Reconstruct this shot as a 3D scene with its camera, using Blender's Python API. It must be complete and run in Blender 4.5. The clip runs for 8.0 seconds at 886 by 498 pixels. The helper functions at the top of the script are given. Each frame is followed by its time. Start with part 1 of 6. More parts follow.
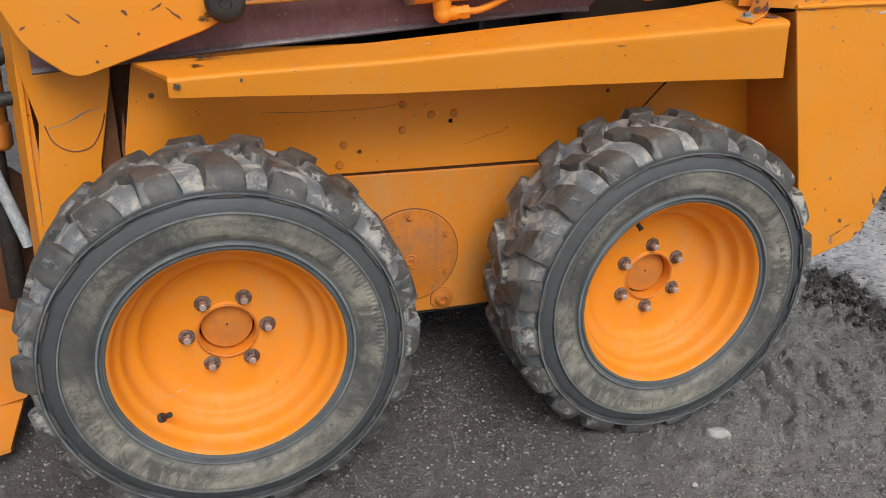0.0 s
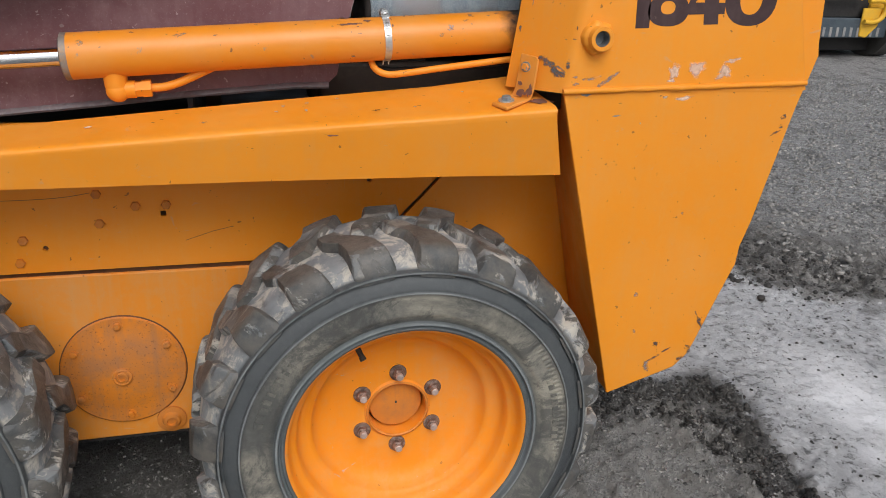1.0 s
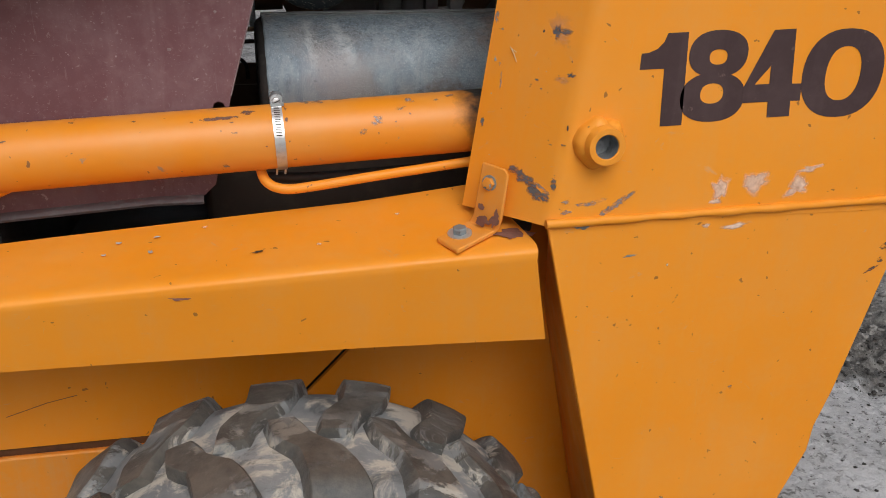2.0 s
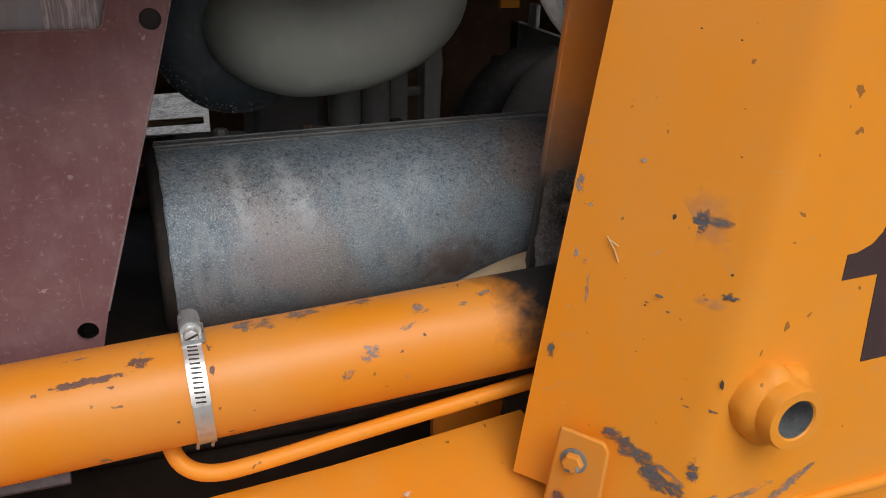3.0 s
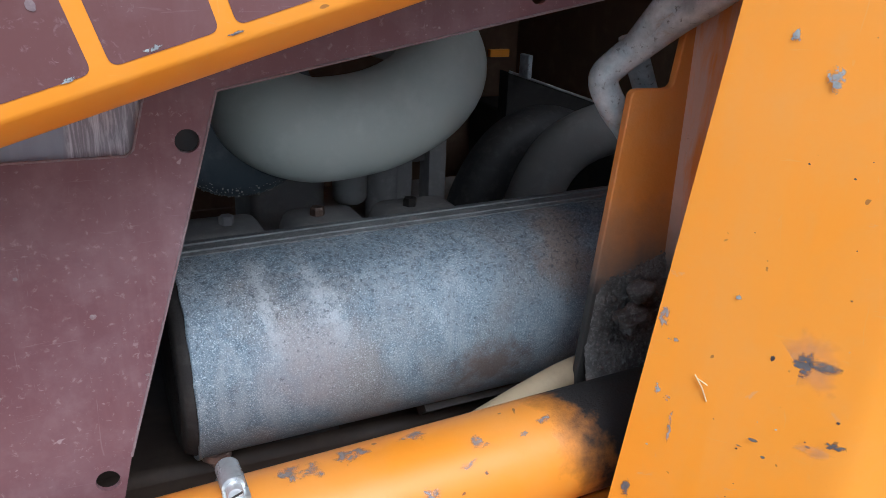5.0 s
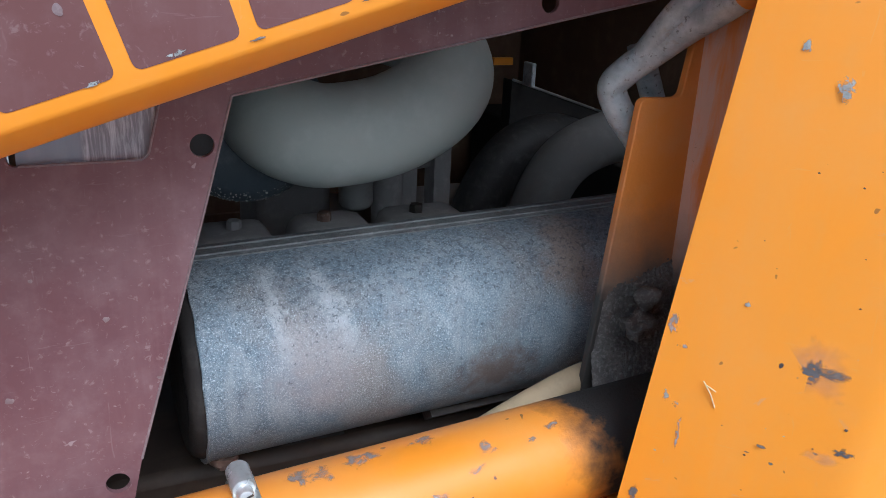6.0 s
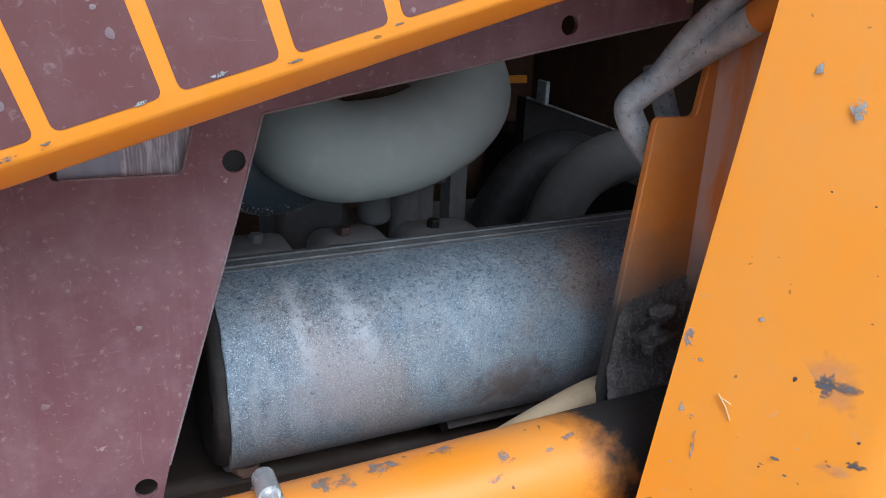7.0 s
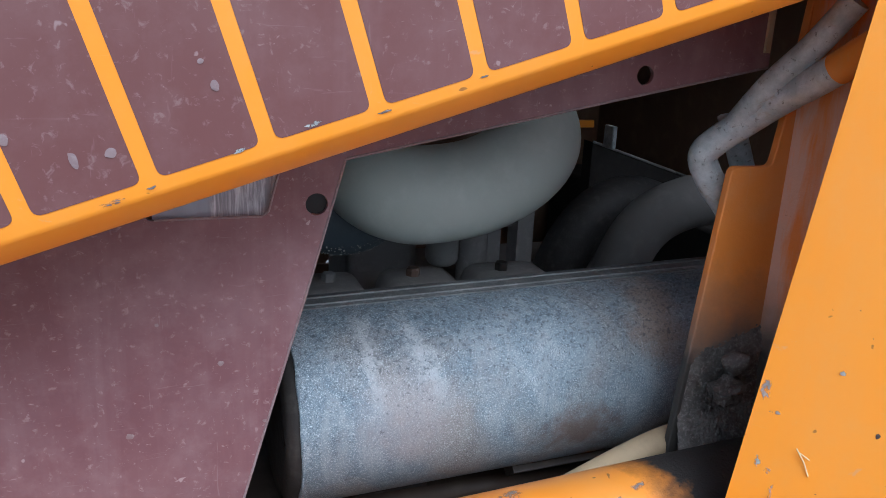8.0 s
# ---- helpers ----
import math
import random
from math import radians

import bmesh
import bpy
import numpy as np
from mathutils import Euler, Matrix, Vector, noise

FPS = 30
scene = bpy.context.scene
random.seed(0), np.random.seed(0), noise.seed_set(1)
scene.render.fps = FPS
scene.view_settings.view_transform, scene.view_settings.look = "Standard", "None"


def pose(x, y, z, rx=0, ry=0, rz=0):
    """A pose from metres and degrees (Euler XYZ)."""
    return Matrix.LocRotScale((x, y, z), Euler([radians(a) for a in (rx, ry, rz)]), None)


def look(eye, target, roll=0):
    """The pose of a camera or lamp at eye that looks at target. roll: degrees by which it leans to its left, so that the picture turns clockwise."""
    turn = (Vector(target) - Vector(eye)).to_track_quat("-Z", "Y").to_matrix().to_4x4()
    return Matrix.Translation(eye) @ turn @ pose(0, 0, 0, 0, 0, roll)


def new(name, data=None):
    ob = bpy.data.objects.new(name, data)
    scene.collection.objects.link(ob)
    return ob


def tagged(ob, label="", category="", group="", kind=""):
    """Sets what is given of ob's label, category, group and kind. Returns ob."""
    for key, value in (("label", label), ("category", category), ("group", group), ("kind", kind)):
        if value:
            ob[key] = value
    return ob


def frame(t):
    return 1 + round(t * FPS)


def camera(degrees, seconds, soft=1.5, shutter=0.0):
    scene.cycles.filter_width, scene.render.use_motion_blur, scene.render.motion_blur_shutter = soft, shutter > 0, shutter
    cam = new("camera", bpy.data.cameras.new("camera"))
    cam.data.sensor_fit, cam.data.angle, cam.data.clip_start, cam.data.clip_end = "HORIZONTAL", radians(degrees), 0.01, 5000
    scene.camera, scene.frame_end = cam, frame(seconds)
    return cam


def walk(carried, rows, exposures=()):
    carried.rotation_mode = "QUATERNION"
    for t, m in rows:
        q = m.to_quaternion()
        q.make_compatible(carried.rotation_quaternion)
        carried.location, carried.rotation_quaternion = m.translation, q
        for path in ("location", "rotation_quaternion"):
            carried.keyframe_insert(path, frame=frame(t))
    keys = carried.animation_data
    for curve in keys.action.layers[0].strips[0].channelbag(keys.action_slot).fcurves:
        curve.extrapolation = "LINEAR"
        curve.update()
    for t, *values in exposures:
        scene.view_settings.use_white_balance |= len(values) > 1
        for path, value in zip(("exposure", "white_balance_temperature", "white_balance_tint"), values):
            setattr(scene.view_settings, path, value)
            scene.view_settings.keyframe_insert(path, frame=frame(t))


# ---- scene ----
cam = camera(57.7, 8.0, soft=0.6)
PATH = [
    (0, (-1.018, -1.555, 1.204), (-0.447, 0.184, 0.399), 1.2),
    (0.5, (-0.63, -1.481, 1.188), (-0.11, 0.286, 0.41), 1.5),
    (1, (-0.286, -1.376, 1.248), (0.209, 0.419, 0.519), 2.1),
    (1.2, (-0.212, -1.315, 1.268), (0.275, 0.487, 0.552), 2.2),
    (2.3, (0.025, -0.678, 1.311), (0.454, 1.137, 0.589), 1.4),
    (2.5, (0.043, -0.581, 1.326), (0.522, 1.22, 0.599), 1.2),
    (3, (-0.008, -0.381, 1.365), (0.647, 1.364, 0.638), 1.3),
    (3.2, (-0.016, -0.337, 1.404), (0.68, 1.378, 0.647), 1.0),
    (3.5, (-0.037, -0.305, 1.424), (0.702, 1.403, 0.692), 1.4),
    (4, (-0.053, -0.283, 1.425), (0.716, 1.416, 0.703), 1.6),
    (4.5, (-0.054, -0.28, 1.422), (0.726, 1.417, 0.708), 1.8),
    (6, (-0.066, -0.28, 1.422), (0.731, 1.42, 0.733), 2.6),
    (6.5, (-0.072, -0.287, 1.424), (0.724, 1.419, 0.749), 2.7),
    (7, (-0.08, -0.29, 1.426), (0.701, 1.431, 0.772), 2.8),
    (7.5, (-0.085, -0.289, 1.428), (0.652, 1.464, 0.808), 2.8),
    (8, (-0.093, -0.293, 1.431), (0.561, 1.51, 0.864), 2.7),
]
walk(cam, [(t, look(eye, target, roll)) for t, eye, target, roll in PATH],
     [(0.0, -0.06, 6300, 10), (1.2, -0.08, 6300, 10), (2.3, -0.26, 6500, 10), (3.2, -0.24, 6500, 10), (3.9, 0.30, 5600, 8), (6.0, 0.42, 5400, 7), (8.0, 0.45, 5350, 7)])

# ---- light ----
SUN_EL, SUN_ROT = 47.0, 181.0
world = bpy.data.worlds.new("sky")
scene.world = world
world.use_nodes = True
wn = world.node_tree
sky = wn.nodes.new("ShaderNodeTexSky")
sky.sky_type, sky.sun_disc = "NISHITA", False
sky.sun_elevation, sky.sun_rotation = radians(SUN_EL), radians(SUN_ROT)
sky.air_density, sky.dust_density, sky.ozone_density = 1.0, 4.0, 1.0
wn.nodes["Background"].inputs["Strength"].default_value = 0.12
soft_sky = wn.nodes.new("ShaderNodeHueSaturation")
soft_sky.inputs["Saturation"].default_value = 0.5
wn.links.new(sky.outputs[0], soft_sky.inputs["Color"])
wn.links.new(soft_sky.outputs[0], wn.nodes["Background"].inputs["Color"])
sun = new("sun", bpy.data.lights.new("sun", "SUN"))
sun.data.energy, sun.data.angle, sun.data.color = 1.55, radians(36), (1.0, 0.97, 0.93)
sun.matrix_world = look((0, 0, 0), (-math.sin(radians(SUN_ROT)) * math.cos(radians(SUN_EL)), -math.cos(radians(SUN_ROT)) * math.cos(radians(SUN_EL)), -math.sin(radians(SUN_EL))))


# ---- materials ----
def shader(name):
    m = bpy.data.materials.new(name)
    m.use_nodes = True
    return m, m.node_tree, m.node_tree.nodes["Principled BSDF"]


def put(nt, kind, ins=()):
    n = nt.nodes.new(kind)
    for k, v in dict(ins).items():
        if isinstance(v, bpy.types.NodeSocket):
            nt.links.new(v, n.inputs[k])
        else:
            n.inputs[k].default_value = v
    return n


def rgb(c):
    return (c[0], c[1], c[2], 1.0)


def coords(nt, stretch=(1, 1, 1)):
    tc = put(nt, "ShaderNodeTexCoord")
    mp = put(nt, "ShaderNodeMapping", {"Vector": tc.outputs["Object"], "Scale": stretch})
    return mp.outputs[0]


def noise_tex(nt, vec, scale, detail=4.0, rough=0.55, distort=0.0):
    return put(nt, "ShaderNodeTexNoise", {"Vector": vec, "Scale": scale, "Detail": detail, "Roughness": rough, "Distortion": distort}).outputs["Fac"]


def ramp(nt, fac, lo, hi, a=0.0, b=1.0):
    return put(nt, "ShaderNodeMapRange", {"Value": fac, "From Min": lo, "From Max": hi, "To Min": a, "To Max": b}).outputs[0]


def mixc(nt, fac, a, b):
    n = nt.nodes.new("ShaderNodeMix")
    n.data_type = "RGBA"
    for sock, v in ((n.inputs[0], fac), (n.inputs[6], a), (n.inputs[7], b)):
        if isinstance(v, bpy.types.NodeSocket):
            nt.links.new(v, sock)
        else:
            sock.default_value = v if isinstance(v, float) else rgb(v)
    return n.outputs[2]


def maths(nt, op, a, b=0.0):
    n = nt.nodes.new("ShaderNodeMath")
    n.operation = op
    for i, v in enumerate((a, b)):
        if isinstance(v, bpy.types.NodeSocket):
            nt.links.new(v, n.inputs[i])
        else:
            n.inputs[i].default_value = v
    return n.outputs[0]


def bump(nt, p, height, strength, dist=0.002):
    b = put(nt, "ShaderNodeBump", {"Height": height, "Strength": strength, "Distance": dist})
    nt.links.new(b.outputs[0], p.inputs["Normal"])


def painted(name, base, faded, dust, dust_amount=0.5, speck=(0.05, 0.035, 0.03), rough=0.42, specks=0.6, scratch=0.3, wave=0.15, scuff=(0.50, 0.36, 0.28), scuffs=0.3, flecks=0.0, rub_size=21.0):
    """Old machine paint: slow fading, dust film, tiny chips and fine scratches."""
    m, nt, p = shader(name)
    v = coords(nt)
    col = mixc(nt, ramp(nt, noise_tex(nt, v, 2.3, 3), 0.35, 0.7), base, faded)
    film = ramp(nt, noise_tex(nt, v, 9, 8, 0.62, 0.4), 0.45, 0.8, 0.0, dust_amount)
    col = mixc(nt, film, col, dust)
    mottle = ramp(nt, noise_tex(nt, v, 55, 5, 0.65), 0.48, 0.8, 0.0, dust_amount * 0.7)
    col = mixc(nt, mottle, col, dust)
    lines = noise_tex(nt, coords(nt, (18, 18, 260)), 1.6, 3, 0.5, 1.5)
    lines2 = noise_tex(nt, coords(nt, (220, 220, 22)), 1.3, 3, 0.5, 1.2)
    fine = maths(nt, "MAXIMUM", ramp(nt, lines, 0.69, 0.74), ramp(nt, lines2, 0.70, 0.75))
    col = mixc(nt, maths(nt, "MULTIPLY", fine, scratch), col, dust)
    runs = ramp(nt, noise_tex(nt, coords(nt, (38, 38, 2.2)), 1.0, 5, 0.6, 0.4), 0.50, 0.72, 0.0, dust_amount * 0.55)
    col = mixc(nt, runs, col, dust)
    rubs = ramp(nt, noise_tex(nt, coords(nt, (1.0, 1.0, 1.9)), rub_size, 7, 0.68, 1.2), 0.648, 0.70, 0.0, scuffs)
    col = mixc(nt, rubs, col, scuff)
    tiny = ramp(nt, noise_tex(nt, v, 210, 4, 0.62, 0.5), 0.60, 0.70, 0.0, flecks)
    col = mixc(nt, tiny, col, speck)
    chips = ramp(nt, noise_tex(nt, v, 85, 2, 0.5, 0.3), 0.735, 0.755, 0.0, specks)
    col = mixc(nt, chips, col, speck)
    nt.links.new(col, p.inputs["Base Color"])
    nt.links.new(ramp(nt, noise_tex(nt, v, 14, 6), 0.3, 0.75, rough - 0.08, rough + 0.2), p.inputs["Roughness"])
    p.inputs["Specular IOR Level"].default_value = 0.32
    h = maths(nt, "ADD", maths(nt, "MULTIPLY", noise_tex(nt, v, 6, 2), 3.0), maths(nt, "MULTIPLY", noise_tex(nt, v, 420, 2), 0.04))
    h = maths(nt, "SUBTRACT", h, maths(nt, "MULTIPLY", chips, 0.25))
    bump(nt, p, h, wave, 0.003)
    return m


ORANGE_C = (0.80, 0.275, 0.013)
orange = painted("orange_paint", ORANGE_C, (0.84, 0.305, 0.02), (0.72, 0.36, 0.10), 0.28)
orange_dusty = painted("dusty_orange_paint", (0.74, 0.25, 0.016), (0.76, 0.29, 0.035), (0.60, 0.33, 0.13), 0.6, rough=0.5)
rim_paint = painted("wheel_orange_paint", (0.84, 0.27, 0.008), (0.85, 0.29, 0.014), (0.66, 0.38, 0.17), 0.36, rough=0.50, specks=0.4, scuff=(0.50, 0.42, 0.42), scuffs=0.8, rub_size=15.0)
burgundy = painted("burgundy_paint", (0.155, 0.068, 0.076), (0.18, 0.088, 0.096), (0.42, 0.32, 0.335), 0.24, speck=(0.46, 0.37, 0.37), rough=0.36, specks=0.55, scratch=0.16, wave=0.06, scuff=(0.40, 0.30, 0.31), scuffs=0.5, flecks=0.3, rub_size=120.0)
decal_burgundy = painted("burgundy_decal", (0.135, 0.052, 0.050), (0.155, 0.068, 0.066), (0.40, 0.30, 0.31), 0.12, speck=(0.46, 0.37, 0.37), rough=0.4, specks=0.4, scratch=0.12, wave=0.05, scuff=(0.38, 0.28, 0.28), scuffs=0.4, flecks=0.2, rub_size=120.0)
number_ink = painted("dark_number_decal", (0.045, 0.026, 0.028), (0.06, 0.035, 0.035), (0.12, 0.08, 0.08), 0.35, speck=(0.3, 0.2, 0.15), rough=0.42, specks=0.25, scratch=0.3, wave=0.04)


def sooted(name, x0, x1, top):
    """Orange paint whose rear end is caked with black grease: the caked edge wanders."""
    m, nt, p = shader(name)
    v = coords(nt)
    col = mixc(nt, ramp(nt, noise_tex(nt, v, 9, 8, 0.62, 0.4), 0.42, 0.8, 0.0, 0.45), (0.76, 0.26, 0.014), (0.66, 0.36, 0.13))
    worn = ramp(nt, noise_tex(nt, v, 26, 6, 0.6, 0.8), 0.66, 0.70, 0.0, 0.8)
    col = mixc(nt, worn, col, (0.33, 0.25, 0.2))
    chips = ramp(nt, noise_tex(nt, v, 85, 2, 0.5, 0.3), 0.725, 0.75, 0.0, 0.7)
    col = mixc(nt, chips, col, (0.06, 0.04, 0.04))
    xyz = put(nt, "ShaderNodeSeparateXYZ", {"Vector": v})
    edge = maths(nt, "ADD", xyz.outputs[0], maths(nt, "MULTIPLY", maths(nt, "SUBTRACT", noise_tex(nt, v, 22, 6, 0.6), 0.5), 0.10))
    edge = maths(nt, "ADD", edge, maths(nt, "MULTIPLY", maths(nt, "SUBTRACT", xyz.outputs[2], top), 0.45))
    soot = ramp(nt, edge, x0, x1)
    col = mixc(nt, soot, col, (0.022, 0.02, 0.019))
    nt.links.new(col, p.inputs["Base Color"])
    nt.links.new(ramp(nt, soot, 0, 1, 0.42, 0.8), p.inputs["Roughness"])
    grit = maths(nt, "MULTIPLY", noise_tex(nt, v, 130, 5, 0.65), maths(nt, "ADD", maths(nt, "MULTIPLY", soot, 1.0), 0.05))
    bump(nt, p, maths(nt, "SUBTRACT", grit, maths(nt, "MULTIPLY", chips, 0.1)), 0.6, 0.003)
    return m


cylinder_paint = sooted("greasy_cylinder_paint", 0.228, 0.262, 1.08)


def mired_plate(name="mired_orange_paint", pale_grime=0.0):
    """Dull orange paint, grey with dust along its rear, that turns to splashed grey and black mud lower down."""
    m, nt, p = shader(name)
    v = coords(nt)
    col = mixc(nt, ramp(nt, noise_tex(nt, v, 12, 7, 0.62, 0.4), 0.4, 0.75), (0.74, 0.255, 0.04), (0.68, 0.30, 0.11))
    rubbed = ramp(nt, noise_tex(nt, coords(nt, (60, 60, 9)), 1.0, 7, 0.65, 0.4), 0.62 - pale_grime, 0.80 - pale_grime, 0.0, 0.35 + 0.5 * min(1.0, pale_grime * 5))
    col = mixc(nt, rubbed, col, (0.62, 0.46, 0.39))
    z = put(nt, "ShaderNodeSeparateXYZ", {"Vector": v}).outputs[2]
    wander = maths(nt, "ADD", z, maths(nt, "MULTIPLY", maths(nt, "SUBTRACT", noise_tex(nt, v, 25, 7, 0.65), 0.5), 0.07))
    col = mixc(nt, ramp(nt, wander, 1.252, 1.190, 0.0, 0.9), col, (0.15, 0.125, 0.105))
    col = mixc(nt, ramp(nt, wander, 1.190, 1.170), col, (0.045, 0.042, 0.038))
    flecks = ramp(nt, noise_tex(nt, v, 90, 4, 0.6), 0.70, 0.73, 0.0, 0.7)
    col = mixc(nt, flecks, col, (0.20, 0.09, 0.04))
    nt.links.new(col, p.inputs["Base Color"])
    p.inputs["Roughness"].default_value = 0.6
    bump(nt, p, noise_tex(nt, v, 130, 5, 0.65), 0.3, 0.002)
    return m


mired = mired_plate()
# the web's grime also pales its colour, offsetting the shade it stands in
grimy_web = mired_plate("grimy_orange_paint", 0.22)


def speckled(name, a, b, c, scale=60.0, rough=0.8, metal=0.0, bump_s=0.4, big=6.0, bump_scale=2.0, spread=(0.35, 0.7)):
    """Two-scale mottled surface for rubber, mud, stone and plain metals."""
    m, nt, p = shader(name)
    v = coords(nt)
    col = mixc(nt, ramp(nt, noise_tex(nt, v, big, 6, 0.6), spread[0], spread[1]), a, b)
    col = mixc(nt, ramp(nt, noise_tex(nt, v, scale, 6, 0.65), 0.5, 0.78, 0.0, 0.8), col, c)
    nt.links.new(col, p.inputs["Base Color"])
    nt.links.new(ramp(nt, noise_tex(nt, v, big * 2, 5), 0.3, 0.7, max(rough - 0.12, 0.05), min(rough + 0.12, 1)), p.inputs["Roughness"])
    p.inputs["Metallic"].default_value = metal
    bump(nt, p, noise_tex(nt, v, scale * bump_scale, 6, 0.7), bump_s, 0.002)
    return m


def rubber_material(name, lug):
    """Black rubber: polished blue-black rings, an ochre dusty sidewall, pale dried mud between the lugs; the lugs are browner."""
    m, nt, p = shader(name)
    v = coords(nt)
    xyz = put(nt, "ShaderNodeSeparateXYZ", {"Vector": v})
    x, z = xyz.outputs[0], xyz.outputs[2]
    rad = maths(nt, "SQRT", maths(nt, "ADD", maths(nt, "MULTIPLY", x, x), maths(nt, "MULTIPLY", z, z)))
    ang = maths(nt, "ARCTAN2", z, x)

    def between(lo, hi, soft=0.003):
        return maths(nt, "MULTIPLY", ramp(nt, rad, lo - soft, lo + soft), ramp(nt, rad, hi + soft, hi - soft))

    col = mixc(nt, ramp(nt, noise_tex(nt, v, 7, 6, 0.6), 0.35, 0.7), (0.036, 0.040, 0.042), (0.076, 0.082, 0.083))
    fine = ramp(nt, noise_tex(nt, v, 45, 8, 0.75), 0.48, 0.70, 0.0, 0.45)
    col = mixc(nt, fine, col, (0.14, 0.145, 0.143))
    # ochre dust on the sidewall, with dark rubbed patches
    dust = ramp(nt, noise_tex(nt, v, 5.0, 10, 0.74, 0.6), 0.40, 0.60, 0.12, 0.88)
    dust = maths(nt, "MULTIPLY", dust, between(0.250, 0.302, 0.006))
    col = mixc(nt, dust, col, (0.38, 0.355, 0.285))
    col = mixc(nt, maths(nt, "MULTIPLY", between(0.253, 0.305), ramp(nt, noise_tex(nt, v, 9, 10, 0.80, 0.9), 0.50, 0.58, 0.0, 0.8)), col, (0.075, 0.076, 0.072))
    # clean dark ring and light worn ribs
    clean = maths(nt, "MULTIPLY", between(0.310, 0.337), ramp(nt, noise_tex(nt, v, 8, 8, 0.7), 0.35, 0.62, 0.95, 0.35))
    col = mixc(nt, clean, col, (0.075, 0.083, 0.088))
    bead = maths(nt, "MULTIPLY", between(0.2285, 0.2465, 0.002), ramp(nt, noise_tex(nt, v, 10, 6, 0.65), 0.3, 0.65, 0.35, 0.85))
    col = mixc(nt, bead, col, (0.15, 0.172, 0.178))
    rib = maths(nt, "ADD", between(0.3395, 0.3425, 0.0012), maths(nt, "ADD", between(0.3045, 0.3075, 0.0012), between(0.2405, 0.2440, 0.001)))
    rib = maths(nt, "MULTIPLY", rib, ramp(nt, noise_tex(nt, v, 14, 6, 0.65), 0.3, 0.6, 0.15, 0.75))
    col = mixc(nt, rib, col, (0.27, 0.29, 0.29))
    # tread: brown tops, pale mud dried in the gaps
    col = mixc(nt, maths(nt, "MULTIPLY", ramp(nt, rad, 0.378, 0.384), ramp(nt, noise_tex(nt, v, 12, 6, 0.65), 0.3, 0.6, 0.35, 0.9)), col, (0.058, 0.052, 0.044))
    torn = noise_tex(nt, coords(nt, (1, 1.4, 1)), 13, 9, 0.70, 0.9)
    if lug:
        col = mixc(nt, ramp(nt, noise_tex(nt, v, 20, 8, 0.7), 0.40, 0.60, 0.1, 0.95), col, (0.125, 0.115, 0.10))
        smear = ramp(nt, torn, 0.505, 0.545)
        gap = maths(nt, "MULTIPLY", between(0.350, 0.3880, 0.003), ramp(nt, noise_tex(nt, v, 3.2, 2), 0.33, 0.5, 0.35, 1.0))
    else:
        smear = ramp(nt, torn, 0.36, 0.46, 0.35, 1.0)
        gap = between(0.3475, 0.3830, 0.002)
    caked = maths(nt, "MULTIPLY", smear, gap)
    film = mixc(nt, ramp(nt, noise_tex(nt, v, 6, 5, 0.6), 0.40, 0.60), (0.16, 0.175, 0.185), (0.29, 0.30, 0.30))
    cream = mixc(nt, ramp(nt, noise_tex(nt, v, 24, 7, 0.7, 0.5), 0.49, 0.58), film, (0.50, 0.465, 0.40))
    col = mixc(nt, maths(nt, "MULTIPLY", caked, 0.9), col, cream)
    nt.links.new(col, p.inputs["Base Color"])
    rgh = ramp(nt, noise_tex(nt, v, 18, 5), 0.3, 0.7, 0.36, 0.66)
    nt.links.new(maths(nt, "ADD", rgh, maths(nt, "MULTIPLY", caked, 0.2)), p.inputs["Roughness"])
    ticks = maths(nt, "MULTIPLY", maths(nt, "SINE", maths(nt, "MULTIPLY", ang, 190.0)), between(0.287, 0.2995, 0.001))
    ticks = maths(nt, "MULTIPLY", ticks, ramp(nt, noise_tex(nt, v, 3.0, 1), 0.50, 0.56, 0.0, 0.35))
    h = maths(nt, "ADD", noise_tex(nt, v, 60, 8, 0.72), maths(nt, "MULTIPLY", caked, 0.9))
    bump(nt, p, maths(nt, "ADD", h, ticks), 0.55, 0.003)
    return m


rubber = rubber_material("muddy_rubber", False)
lug_rubber = rubber_material("brown_lug_rubber", True)
hose_rubber = speckled("black_rubber_hose", (0.018, 0.018, 0.019), (0.03, 0.03, 0.031), (0.09, 0.085, 0.08), 90, 0.6, 0, 0.15)
rusty_orange = painted("rusty_dusty_orange", (0.62, 0.20, 0.015), (0.68, 0.24, 0.03), (0.36, 0.16, 0.07), 0.7, speck=(0.16, 0.06, 0.03), rough=0.6, specks=0.9)
grey_duct = speckled("grey_ribbed_duct", (0.47, 0.515, 0.475), (0.55, 0.595, 0.55), (0.62, 0.655, 0.61), 30, 0.62, 0, 0.12, 5)
dark_duct = speckled("dusty_dark_hose", (0.13, 0.13, 0.126), (0.17, 0.168, 0.162), (0.21, 0.206, 0.198), 40, 0.75, 0, 0.12, 6)
engine_grey = speckled("dusty_grey_casting", (0.22, 0.218, 0.212), (0.30, 0.297, 0.29), (0.38, 0.37, 0.35), 60, 0.75, 0.0, 0.25)
bay_black = speckled("near_black_metal", (0.014, 0.013, 0.013), (0.022, 0.02, 0.019), (0.04, 0.035, 0.03), 40, 0.7, 0.0, 0.2)
dark_brown = speckled("dark_brown_floor", (0.030, 0.019, 0.013), (0.045, 0.029, 0.02), (0.07, 0.05, 0.035), 30, 0.7, 0.0, 0.15)
bay_brown = speckled("dusty_brown_sheet", (0.15, 0.094, 0.062), (0.20, 0.13, 0.085), (0.26, 0.18, 0.12), 30, 0.75, 0.0, 0.15)
